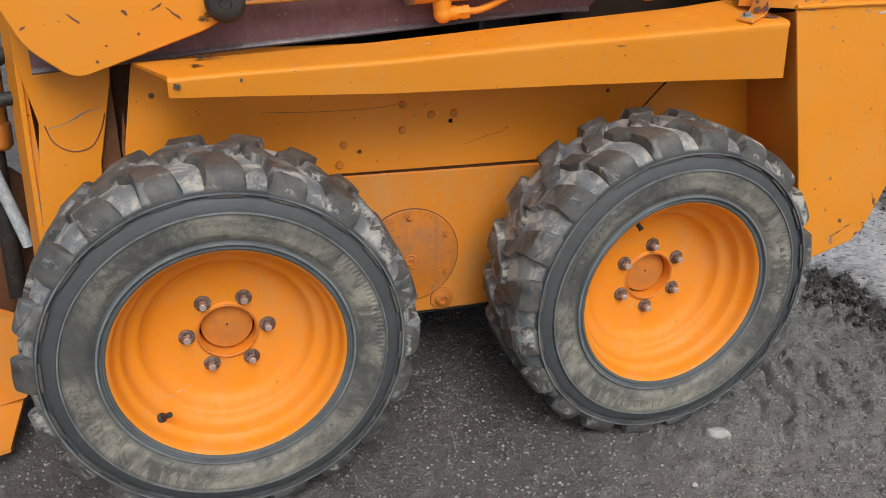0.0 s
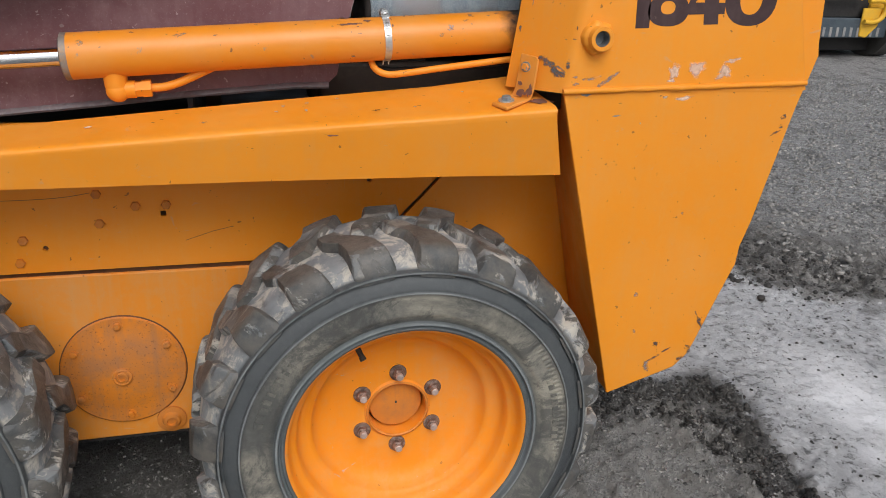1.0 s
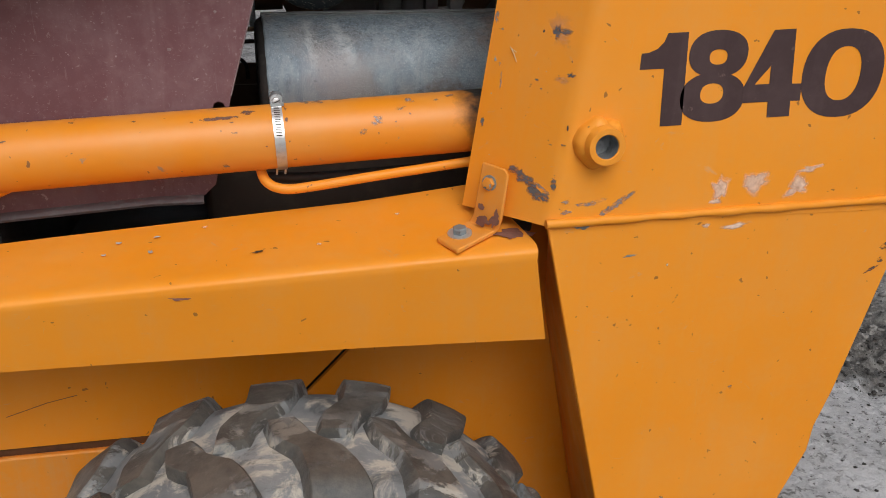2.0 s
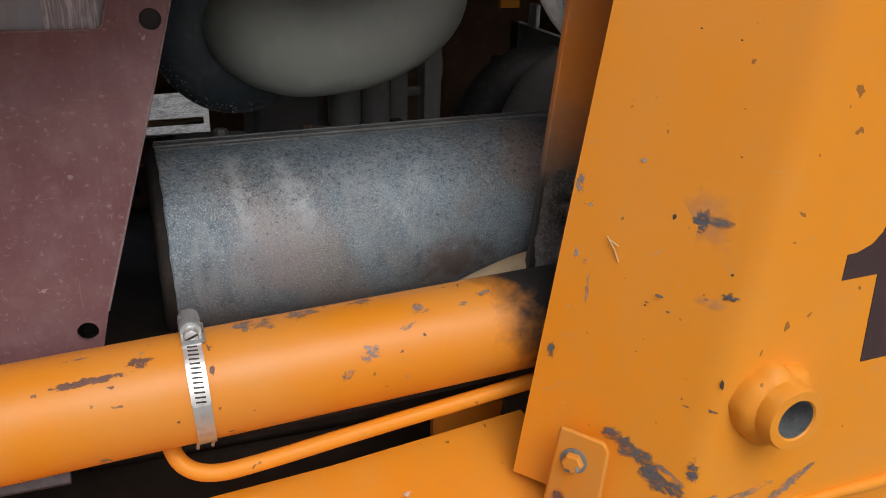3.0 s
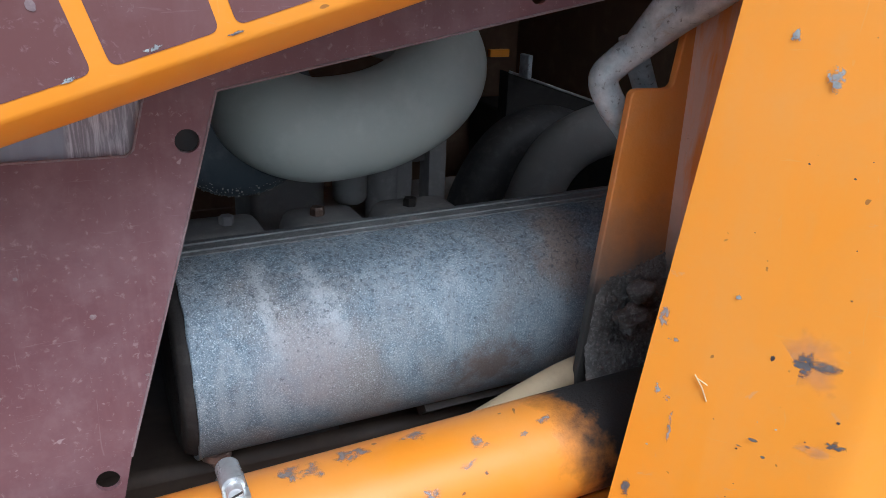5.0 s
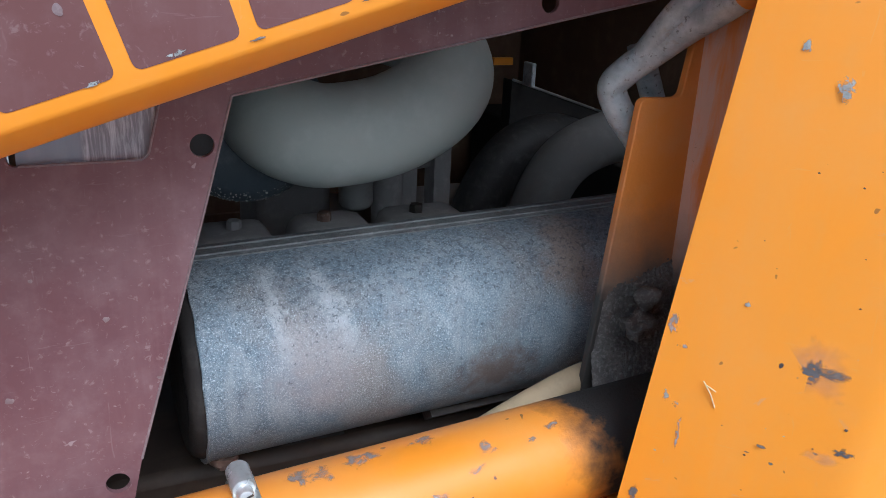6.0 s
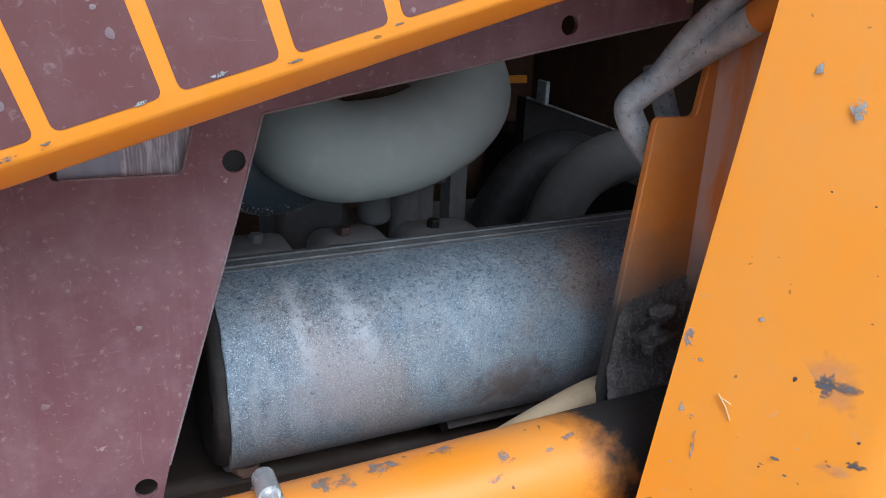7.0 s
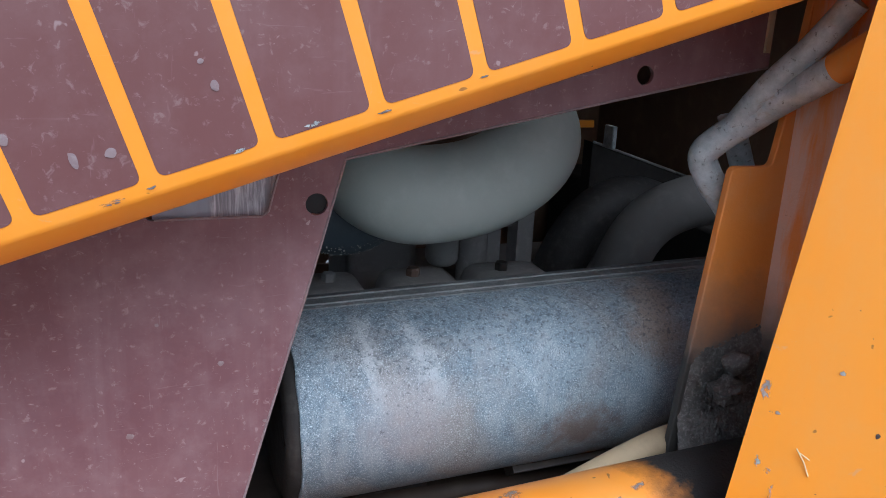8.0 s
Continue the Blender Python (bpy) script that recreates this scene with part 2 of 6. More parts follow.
chrome = speckled("polished_rod_steel", (0.62, 0.63, 0.65), (0.68, 0.69, 0.7), (0.55, 0.56, 0.58), 40, 0.16, 1.0, 0.03)
zinc = speckled("zinc_steel", (0.48, 0.50, 0.51), (0.60, 0.62, 0.62), (0.34, 0.33, 0.31), 120, 0.34, 0.6, 0.15)
stud_steel = speckled("worn_stud_steel", (0.42, 0.34, 0.30), (0.58, 0.50, 0.46), (0.30, 0.20, 0.15), 140, 0.45, 0.35, 0.3, 60)
old_nut = speckled("rusty_nut_steel", (0.10, 0.065, 0.05), (0.25, 0.165, 0.13), (0.50, 0.41, 0.37), 110, 0.5, 0.3, 0.4, 40)
dark_steel = speckled("greasy_dark_steel", (0.03, 0.027, 0.025), (0.055, 0.046, 0.04), (0.10, 0.08, 0.06), 80, 0.55, 0.3, 0.3)
rusty = speckled("rusty_brown_steel", (0.13, 0.05, 0.02), (0.20, 0.08, 0.03), (0.05, 0.03, 0.02), 50, 0.75, 0.1, 0.35)


def galvanised():
    """Blue-grey galvanised tube with brown rust blooms and dark pits."""
    m, nt, p = shader("worn_galvanised_pipe")
    v = coords(nt)
    col = mixc(nt, ramp(nt, noise_tex(nt, v, 45, 7, 0.68), 0.38, 0.62), (0.36, 0.42, 0.455), (0.62, 0.68, 0.71))
    col = mixc(nt, ramp(nt, noise_tex(nt, v, 26, 8, 0.72, 0.5), 0.62, 0.69, 0.0, 0.6), col, (0.32, 0.24, 0.17))
    col = mixc(nt, ramp(nt, noise_tex(nt, v, 240, 4, 0.65), 0.60, 0.68, 0.0, 0.7), col, (0.10, 0.10, 0.10))
    nt.links.new(col, p.inputs["Base Color"])
    p.inputs["Roughness"].default_value = 0.48
    p.inputs["Metallic"].default_value = 0.15
    bump(nt, p, noise_tex(nt, v, 180, 5, 0.7), 0.4, 0.001)
    return m


worn_pipe = galvanised()
bare_metal = speckled("bare_scraped_metal", (0.19, 0.20, 0.21), (0.31, 0.325, 0.335), (0.09, 0.085, 0.085), 160, 0.5, 0.4, 0.4, 60)
dark_chip = speckled("dark_chipped_primer", (0.06, 0.045, 0.045), (0.10, 0.075, 0.07), (0.03, 0.025, 0.025), 160, 0.7, 0.1, 0.4, 60)
rust_chip = speckled("rusty_chip", (0.16, 0.06, 0.04), (0.24, 0.11, 0.08), (0.06, 0.03, 0.02), 120, 0.75, 0.1, 0.4, 60)
mud = speckled("black_greasy_mud", (0.050, 0.047, 0.043), (0.17, 0.162, 0.15), (0.36, 0.35, 0.33), 320, 0.65, 0.0, 0.7, 34)
clod_mud = speckled("dark_wet_soil", (0.028, 0.026, 0.024), (0.05, 0.046, 0.042), (0.09, 0.085, 0.078), 90, 0.75, 0.0, 0.9, 14)
stone_pale = speckled("pale_pebble", (0.36, 0.345, 0.32), (0.5, 0.48, 0.45), (0.24, 0.225, 0.21), 60, 0.8, 0.0, 0.3, 20)
speckle_grey = speckled("grey_paint_blister", (0.19, 0.125, 0.13), (0.25, 0.19, 0.195), (0.33, 0.28, 0.28), 200, 0.6, 0, 0.2, 60)
# paler than the zinc: the reflection on the band is in its colour
bright_band = speckled("bright_band_steel", (0.70, 0.71, 0.71), (0.80, 0.80, 0.80), (0.50, 0.48, 0.46), 120, 0.30, 0.55, 0.12)
blued_steel = speckled("blued_steel", (0.20, 0.24, 0.26), (0.30, 0.35, 0.37), (0.14, 0.12, 0.11), 140, 0.42, 0.45, 0.2)
lip_grey = speckled("scuffed_lip", (0.115, 0.085, 0.09), (0.16, 0.135, 0.14), (0.26, 0.24, 0.245), 60, 0.45, 0.1, 0.2, 12)


def streaky():
    """Thin blue-grey sheet: plain and smooth at the front, rain-streaked and purplish at the rear."""
    m, nt, p = shader("streaked_grey_sheet")
    v = coords(nt)
    x = put(nt, "ShaderNodeSeparateXYZ", {"Vector": v}).outputs[0]
    side = ramp(nt, maths(nt, "ADD", x, maths(nt, "MULTIPLY", noise_tex(nt, v, 30, 4), 0.006)), -0.063, -0.0595)
    plain = mixc(nt, ramp(nt, noise_tex(nt, coords(nt, (60, 60, 8)), 1.0, 5, 0.6), 0.35, 0.7), (0.30, 0.32, 0.37), (0.38, 0.40, 0.45))
    streaks = mixc(nt, ramp(nt, noise_tex(nt, coords(nt, (340, 340, 26)), 1.0, 6, 0.7, 0.4), 0.46, 0.66), (0.27, 0.245, 0.27), (0.66, 0.64, 0.67))
    col = mixc(nt, side, plain, streaks)
    col = mixc(nt, ramp(nt, noise_tex(nt, coords(nt, (260, 260, 60)), 1.0, 4, 0.65), 0.68, 0.74, 0.0, 0.8), col, (0.06, 0.06, 0.07))
    nt.links.new(col, p.inputs["Base Color"])
    p.inputs["Roughness"].default_value = 0.4
    bump(nt, p, noise_tex(nt, v, 200, 4), 0.15, 0.001)
    return m


streaked_sheet = streaky()
straw_mat = speckled("dry_straw", (0.62, 0.5, 0.28), (0.7, 0.58, 0.34), (0.5, 0.38, 0.2), 300, 0.7, 0, 0.1)
tan_hose = speckled("tan_sleeve_hose", (0.40, 0.31, 0.19), (0.48, 0.38, 0.25), (0.30, 0.24, 0.16), 70, 0.7, 0, 0.2, 12)
cast_black = speckled("black_plastic_boot", (0.045, 0.062, 0.078), (0.068, 0.09, 0.108), (0.12, 0.14, 0.155), 50, 0.5, 0, 0.15)
amber_paint = painted("yellow_machine_paint", (0.72, 0.40, 0.02), (0.76, 0.44, 0.03), (0.5, 0.36, 0.12), 0.4)


def muffler_material():
    """Blued, dusty sheet steel: fine sparkle, sooty speckle thickened to shade the top, pale drips, warm heat tint and
    rust.
    """
    m, nt, p = shader("blued_muffler_steel")
    v = coords(nt)
    xyz = put(nt, "ShaderNodeSeparateXYZ", {"Vector": v})
    x, z = xyz.outputs[0], xyz.outputs[2]
    col = mixc(nt, ramp(nt, noise_tex(nt, v, 6, 7, 0.65), 0.36, 0.66), (0.165, 0.225, 0.275), (0.27, 0.345, 0.40))
    mid = noise_tex(nt, v, 38, 8, 0.72)
    col = mixc(nt, ramp(nt, mid, 0.48, 0.36, 0.0, 0.6), col, (0.12, 0.15, 0.185))
    col = mixc(nt, ramp(nt, mid, 0.53, 0.66, 0.0, 0.5), col, (0.46, 0.52, 0.56))
    warm = ramp(nt, noise_tex(nt, v, 7, 7, 0.62, 0.5), 0.49, 0.62, 0.0, 0.7)
    col = mixc(nt, warm, col, (0.32, 0.295, 0.27))
    fine = noise_tex(nt, v, 900, 3, 0.75)
    col = mixc(nt, ramp(nt, fine, 0.55, 0.64, 0.0, 0.75), col, (0.70, 0.79, 0.85))
    col = mixc(nt, ramp(nt, fine, 0.46, 0.36, 0.0, 0.75), col, (0.07, 0.095, 0.125))
    washed = ramp(nt, noise_tex(nt, coords(nt, (42, 42, 6)), 1.0, 8, 0.7, 0.6), 0.48, 0.68, 0.0, 0.5)
    col = mixc(nt, washed, col, (0.40, 0.43, 0.455))
    blot = noise_tex(nt, v, 105, 6, 0.68)
    for x0, w, lean in ((0.0565, 0.0085, 0.10), (0.1010, 0.0125, 0.40)):
        off = maths(nt, "SUBTRACT", maths(nt, "ADD", x, maths(nt, "MULTIPLY", maths(nt, "SUBTRACT", z, 1.16), lean)), x0)
        near = maths(nt, "SUBTRACT", 1.0, maths(nt, "DIVIDE", maths(nt, "ABSOLUTE", off), w))
        span = maths(nt, "MULTIPLY", ramp(nt, z, 1.115, 1.15), ramp(nt, z, 1.190, 1.181))
        drip = maths(nt, "MULTIPLY", ramp(nt, maths(nt, "ADD", near, maths(nt, "MULTIPLY", maths(nt, "SUBTRACT", blot, 0.5), 4.5)), 0.05, 0.95, 0.0, 0.55), span)
        col = mixc(nt, drip, col, (0.56, 0.60, 0.63))
    # warm dusty patch below the drips, rusty bloom at the rear
    for cx, cz, sz, reach, tint, most in ((0.082, 1.118, 1.0, 0.05, (0.42, 0.39, 0.40), 0.45), (0.325, 1.172, 0.8, 0.035, (0.33, 0.23, 0.16), 0.6)):
        px = maths(nt, "SUBTRACT", x, cx)
        pz = maths(nt, "MULTIPLY", maths(nt, "SUBTRACT", z, cz), sz)
        spot = maths(nt, "SQRT", maths(nt, "ADD", maths(nt, "MULTIPLY", px, px), maths(nt, "MULTIPLY", pz, pz)))
        spot = maths(nt, "ADD", spot, maths(nt, "MULTIPLY", maths(nt, "SUBTRACT", mid, 0.5), 0.06))
        col = mixc(nt, ramp(nt, spot, reach, reach * 0.4, 0.0, most), col, tint)
    dx = maths(nt, "SUBTRACT", x, 0.2437)
    dz = maths(nt, "MULTIPLY", maths(nt, "SUBTRACT", z, 1.085), 1.6)
    away = maths(nt, "SQRT", maths(nt, "ADD", maths(nt, "MULTIPLY", dx, dx), maths(nt, "MULTIPLY", dz, dz)))
    away = maths(nt, "ADD", away, maths(nt, "MULTIPLY", maths(nt, "SUBTRACT", blot, 0.5), 0.09))
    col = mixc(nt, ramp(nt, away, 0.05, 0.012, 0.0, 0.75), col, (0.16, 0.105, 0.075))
    # speckle grows denser upwards, so the shaded upper band is in the colour
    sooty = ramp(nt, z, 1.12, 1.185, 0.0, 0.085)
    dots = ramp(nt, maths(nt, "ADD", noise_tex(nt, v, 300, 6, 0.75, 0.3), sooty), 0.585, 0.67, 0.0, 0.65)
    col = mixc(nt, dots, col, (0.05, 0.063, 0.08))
    nt.links.new(col, p.inputs["Base Color"])
    p.inputs["Metallic"].default_value = 0.22
    nt.links.new(ramp(nt, noise_tex(nt, v, 30, 5), 0.3, 0.7, 0.34, 0.52), p.inputs["Roughness"])
    bump(nt, p, noise_tex(nt, v, 300, 5, 0.7), 0.3, 0.001)
    return m


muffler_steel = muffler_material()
seam_steel = speckled("dusty_seam_steel", (0.13, 0.14, 0.145), (0.22, 0.235, 0.24), (0.34, 0.345, 0.34), 160, 0.55, 0.2, 0.5, 30)
sooty_steel = speckled("sooty_black_steel", (0.022, 0.019, 0.018), (0.04, 0.034, 0.031), (0.075, 0.066, 0.06), 70, 0.7, 0.1, 0.3, 12)


def scuffed(name, mark, stretch, lo, hi, rough=0.5, metal=0.0, most=1.0, fray=0.30):
    """A worn mark that thins out towards its torn edge: the paint beneath shows where the mark has gaps."""
    m, nt, p = shader(name)
    v = coords(nt)
    core = put(nt, "ShaderNodeAttribute")
    core.attribute_name = "core"
    thin = ramp(nt, core.outputs["Fac"], 0.0, 0.55, -fray, 0.02)
    t = ramp(nt, maths(nt, "ADD", noise_tex(nt, coords(nt, stretch), 1.0, 7, 0.7, 0.8), thin), lo, hi, 0.0, most)
    col = mixc(nt, ramp(nt, noise_tex(nt, v, 150, 6, 0.7), 0.35, 0.65), mark, tuple(c * 1.6 for c in mark))
    nt.links.new(col, p.inputs["Base Color"])
    nt.links.new(t, p.inputs["Alpha"])
    p.inputs["Roughness"].default_value = rough
    p.inputs["Metallic"].default_value = metal
    bump(nt, p, noise_tex(nt, v, 300, 4, 0.7), 0.25, 0.001)
    return m


smear_scuff = scuffed("dark_smear", (0.10, 0.098, 0.10), (75, 75, 130), 0.34, 0.56, 0.55, 0.0, 0.92, 0.24)
grey_scuff = scuffed("grey_scuffed_orange", (0.20, 0.185, 0.18), (110, 110, 190), 0.42, 0.62, 0.5, 0.1, 0.88, 0.26)
grease_scuff = scuffed("greasy_orange", (0.03, 0.026, 0.023), (34, 34, 40), 0.40, 0.56, 0.6)
metal_scuff = scuffed("bare_chipped_orange", (0.24, 0.235, 0.235), (230, 230, 150), 0.45, 0.57, 0.5, 0.1, 0.85, 0.22)
white_scuff = scuffed("white_scuff", (0.58, 0.50, 0.42), (30, 30, 30), 0.14, 0.72, 0.4, 0.0, 0.85, 0.44)
crinkled_metal = scuffed("crinkled_bare_metal", (0.27, 0.29, 0.29), (420, 420, 420), 0.42, 0.50, 0.5, 0.15, 1.0, 0.16)
dark_metal = scuffed("dark_gouged_metal", (0.10, 0.098, 0.105), (190, 190, 330), 0.40, 0.52, 0.55, 0.1, 0.95, 0.2)
smudge = scuffed("greasy_smudge", (0.36, 0.26, 0.20), (40, 40, 46), 0.30, 0.85, 0.5, 0.0, 0.55, 0.34)
chip_scuff = scuffed("dark_scuffed_orange", (0.09, 0.055, 0.045), (90, 90, 120), 0.49, 0.55)
brown_chip = scuffed("brown_scratch", (0.13, 0.065, 0.05), (150, 150, 200), 0.40, 0.50, 0.6, 0.0, 0.95, 0.2)


def ground_material():
    """Wet churned grit, a pale slurry field behind the machine and a puddle, both with sky sheen in their colour, and a
    dark churned band.
    """
    m, nt, p = shader("wet_gravel_mud")
    v = coords(nt)
    xyz = put(nt, "ShaderNodeSeparateXYZ", {"Vector": v})
    x, y, z = xyz.outputs
    wob = maths(nt, "SUBTRACT", noise_tex(nt, v, 5, 10, 0.72), 0.5)
    fray = maths(nt, "SUBTRACT", noise_tex(nt, v, 27, 8, 0.75, 0.6), 0.5)
    col = mixc(nt, ramp(nt, noise_tex(nt, v, 4, 8, 0.65), 0.35, 0.68), (0.21, 0.198, 0.182), (0.34, 0.325, 0.305))
    wet = ramp(nt, noise_tex(nt, v, 2.6, 9, 0.72, 0.4), 0.48, 0.58, 0.0, 0.45)
    col = mixc(nt, wet, col, (0.115, 0.108, 0.10))
    # paler towards the rear: the stronger light there is put into the colour
    lit_ground = ramp(nt, maths(nt, "ADD", maths(nt, "SUBTRACT", x, maths(nt, "MULTIPLY", y, 1.2)), maths(nt, "MULTIPLY", wob, 0.9)), 0.0, 0.45, 0.0, 1.0)
    col = mixc(nt, lit_ground, col, mixc(nt, ramp(nt, noise_tex(nt, v, 12, 8, 0.7), 0.35, 0.65), (0.38, 0.365, 0.34), (0.58, 0.565, 0.54)))
    lump = noise_tex(nt, v, 36, 9, 0.78, 0.5)
    # relief shading put into the colour: hollows dark, crests pale
    col = mixc(nt, ramp(nt, lump, 0.46, 0.36, 0.0, 0.7), col, (0.12, 0.112, 0.10))
    col = mixc(nt, ramp(nt, lump, 0.54, 0.66, 0.0, 0.75), col, (0.44, 0.43, 0.41))

    def apart(cx, cy, sx, sy):
        dx = maths(nt, "MULTIPLY", maths(nt, "SUBTRACT", x, cx), sx)
        dy = maths(nt, "MULTIPLY", maths(nt, "SUBTRACT", y, cy), sy)
        return maths(nt, "SQRT", maths(nt, "ADD", maths(nt, "MULTIPLY", dx, dx), maths(nt, "MULTIPLY", dy, dy)))

    # soil turned up in arcs where the tyre swung round, widest at the skirt's corner
    lean = maths(nt, "MULTIPLY", maths(nt, "SUBTRACT", maths(nt, "ARCTAN2", y, maths(nt, "SUBTRACT", x, 0.50)), 0.66), 1 / 0.29)
    reach = maths(nt, "ADD", maths(nt, "MULTIPLY", maths(nt, "POWER", 2.718, maths(nt, "MULTIPLY", maths(nt, "MULTIPLY", lean, lean), -1.0)), 0.215), 0.53)
    radius = maths(nt, "MULTIPLY", maths(nt, "DIVIDE", apart(0.50, 0.0, 1.0, 1.0), reach), 0.60)
    swing = maths(nt, "ADD", radius, maths(nt, "MULTIPLY", wob, 0.10))
    zone = maths(nt, "MULTIPLY", maths(nt, "MULTIPLY", ramp(nt, swing, 0.33, 0.42), ramp(nt, swing, 0.68, 0.62)), ramp(nt, x, 0.42, 0.55))
    rim = maths(nt, "MULTIPLY", ramp(nt, swing, 0.44, 0.55), zone)
    arcs = maths(nt, "MULTIPLY", zone, ramp(nt, noise_tex(nt, v, 7, 9, 0.74, 0.5), 0.44, 0.60, 0.0, 0.55))
    arcs = maths(nt, "MAXIMUM", arcs, maths(nt, "MULTIPLY", rim, ramp(nt, noise_tex(nt, v, 9, 9, 0.75), 0.36, 0.50, 0.1, 0.95)))
    edge = maths(nt, "ADD", maths(nt, "MULTIPLY", wob, 0.5), maths(nt, "MULTIPLY", fray, 0.22))
    ring = maths(nt, "ADD", radius, edge)
    band = maths(nt, "ADD", maths(nt, "ADD", maths(nt, "MULTIPLY", x, 0.74), maths(nt, "MULTIPLY", y, 0.67)), maths(nt, "MULTIPLY", edge, 1.5))
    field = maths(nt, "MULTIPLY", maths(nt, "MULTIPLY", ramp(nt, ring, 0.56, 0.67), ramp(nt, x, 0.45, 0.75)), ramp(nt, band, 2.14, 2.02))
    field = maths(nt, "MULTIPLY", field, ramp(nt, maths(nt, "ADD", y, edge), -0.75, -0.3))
    # the slurry's pale tones hold the sky's reflection on wet mud
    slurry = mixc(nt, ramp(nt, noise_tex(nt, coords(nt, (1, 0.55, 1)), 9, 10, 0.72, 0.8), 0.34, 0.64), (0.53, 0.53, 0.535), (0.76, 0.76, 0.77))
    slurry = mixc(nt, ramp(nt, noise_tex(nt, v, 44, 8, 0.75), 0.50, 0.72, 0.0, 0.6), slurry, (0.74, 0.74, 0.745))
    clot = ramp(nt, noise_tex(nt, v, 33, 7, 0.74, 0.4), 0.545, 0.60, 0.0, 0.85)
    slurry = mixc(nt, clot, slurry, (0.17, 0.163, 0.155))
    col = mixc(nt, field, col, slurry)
    dark = maths(nt, "MULTIPLY", ramp(nt, band, 2.0, 2.14), ramp(nt, band, 2.9, 2.5))
    col = mixc(nt, maths(nt, "MULTIPLY", dark, ramp(nt, noise_tex(nt, v, 14, 9, 0.75), 0.40, 0.54, 0.0, 0.85)), col, (0.10, 0.093, 0.084))
    yard = ramp(nt, band, 2.6, 3.2, 0.0, 0.85)
    col = mixc(nt, yard, col, mixc(nt, ramp(nt, lump, 0.40, 0.60), (0.20, 0.193, 0.184), (0.70, 0.685, 0.67)))
    ruts = maths(nt, "MULTIPLY", ramp(nt, band, 2.55, 2.9), ramp(nt, noise_tex(nt, coords(nt, (1.0, 0.9, 1.0)), 4, 10, 0.78, 0.6), 0.50, 0.58, 0.0, 0.7))
    col = mixc(nt, ruts, col, (0.10, 0.094, 0.085))
    col = mixc(nt, arcs, col, mixc(nt, ramp(nt, lump, 0.38, 0.66), (0.045, 0.042, 0.038), (0.19, 0.182, 0.168)))
    dry = maths(nt, "SUBTRACT", 1.0, maths(nt, "MULTIPLY", field, 0.85))
    grit = maths(nt, "MULTIPLY", dry, ramp(nt, noise_tex(nt, v, 120, 6, 0.8), 0.53, 0.64, 0.0, 0.65))
    col = mixc(nt, grit, col, (0.52, 0.505, 0.48))
    # fine dark spots, painted as shaded cavities
    pits = maths(nt, "MULTIPLY", dry, ramp(nt, noise_tex(nt, v, 85, 6, 0.75), 0.43, 0.35, 0.0, 0.75))
    col = mixc(nt, pits, col, (0.095, 0.089, 0.08))
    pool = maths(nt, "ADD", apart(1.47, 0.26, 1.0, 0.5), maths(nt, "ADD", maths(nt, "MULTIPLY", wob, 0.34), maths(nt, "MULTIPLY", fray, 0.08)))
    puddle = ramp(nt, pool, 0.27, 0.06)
    # sky reflected in the puddle, mixed in as a near-white colour
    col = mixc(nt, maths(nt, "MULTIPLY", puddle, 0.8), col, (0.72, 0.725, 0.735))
    nt.links.new(col, p.inputs["Base Color"])
    rgh = maths(nt, "SUBTRACT", ramp(nt, noise_tex(nt, v, 30, 6), 0.3, 0.7, 0.50, 0.82), maths(nt, "MULTIPLY", field, 0.40))
    nt.links.new(maths(nt, "SUBTRACT", rgh, maths(nt, "MULTIPLY", puddle, 0.3)), p.inputs["Roughness"])
    h = maths(nt, "ADD", maths(nt, "MULTIPLY", lump, 1.4), maths(nt, "MULTIPLY", noise_tex(nt, v, 150, 6, 0.75), 0.5))
    h = maths(nt, "ADD", maths(nt, "ADD", h, maths(nt, "MULTIPLY", clot, 0.25)), maths(nt, "MULTIPLY", arcs, 0.5))
    calm = maths(nt, "SUBTRACT", 1.0, maths(nt, "ADD", maths(nt, "MULTIPLY", field, 0.5), maths(nt, "MULTIPLY", puddle, 0.42)))
    bump(nt, p, maths(nt, "MULTIPLY", h, calm), 1.0, 0.028)
    return m


ground_mat = ground_material()


# ---- mesh helpers ----
def part(name, bm, material, parent=None, label="", smooth=40, bevel=0.0):
    """Links a bmesh as one mesh object under a thing or a part."""
    bmesh.ops.recalc_face_normals(bm, faces=bm.faces[:])
    me = bpy.data.meshes.new(name)
    bm.to_mesh(me)
    bm.free()
    me.materials.append(material)
    if smooth:
        me.polygons.foreach_set("use_smooth", [True] * len(me.polygons))
        me.set_sharp_from_angle(angle=radians(smooth))
    ob = new(name, me)
    ob.parent = parent
    if bevel:
        b = ob.modifiers.new("edge", "BEVEL")
        b.width, b.segments, b.limit_method, b.angle_limit = bevel, 2, "ANGLE", radians(35)
        b.harden_normals = False
    if label:
        tagged(ob, label)
    return ob


def holder(name, label, category, place=(0, 0, 0), group=""):
    ob = new(name)
    ob.location = place
    ob.empty_display_size = 0.1
    return tagged(ob, label, category, group)


def add_box(bm, x0, x1, y0, y1, z0, z1):
    vs = [bm.verts.new((x, y, z)) for x in (x0, x1) for y in (y0, y1) for z in (z0, z1)]
    for q in ((0, 1, 3, 2), (4, 6, 7, 5), (0, 4, 5, 1), (2, 3, 7, 6), (0, 2, 6, 4), (1, 5, 7, 3)):
        bm.faces.new([vs[i] for i in q])
    return vs


def box(*a):
    bm = bmesh.new()
    add_box(bm, *a)
    return bm


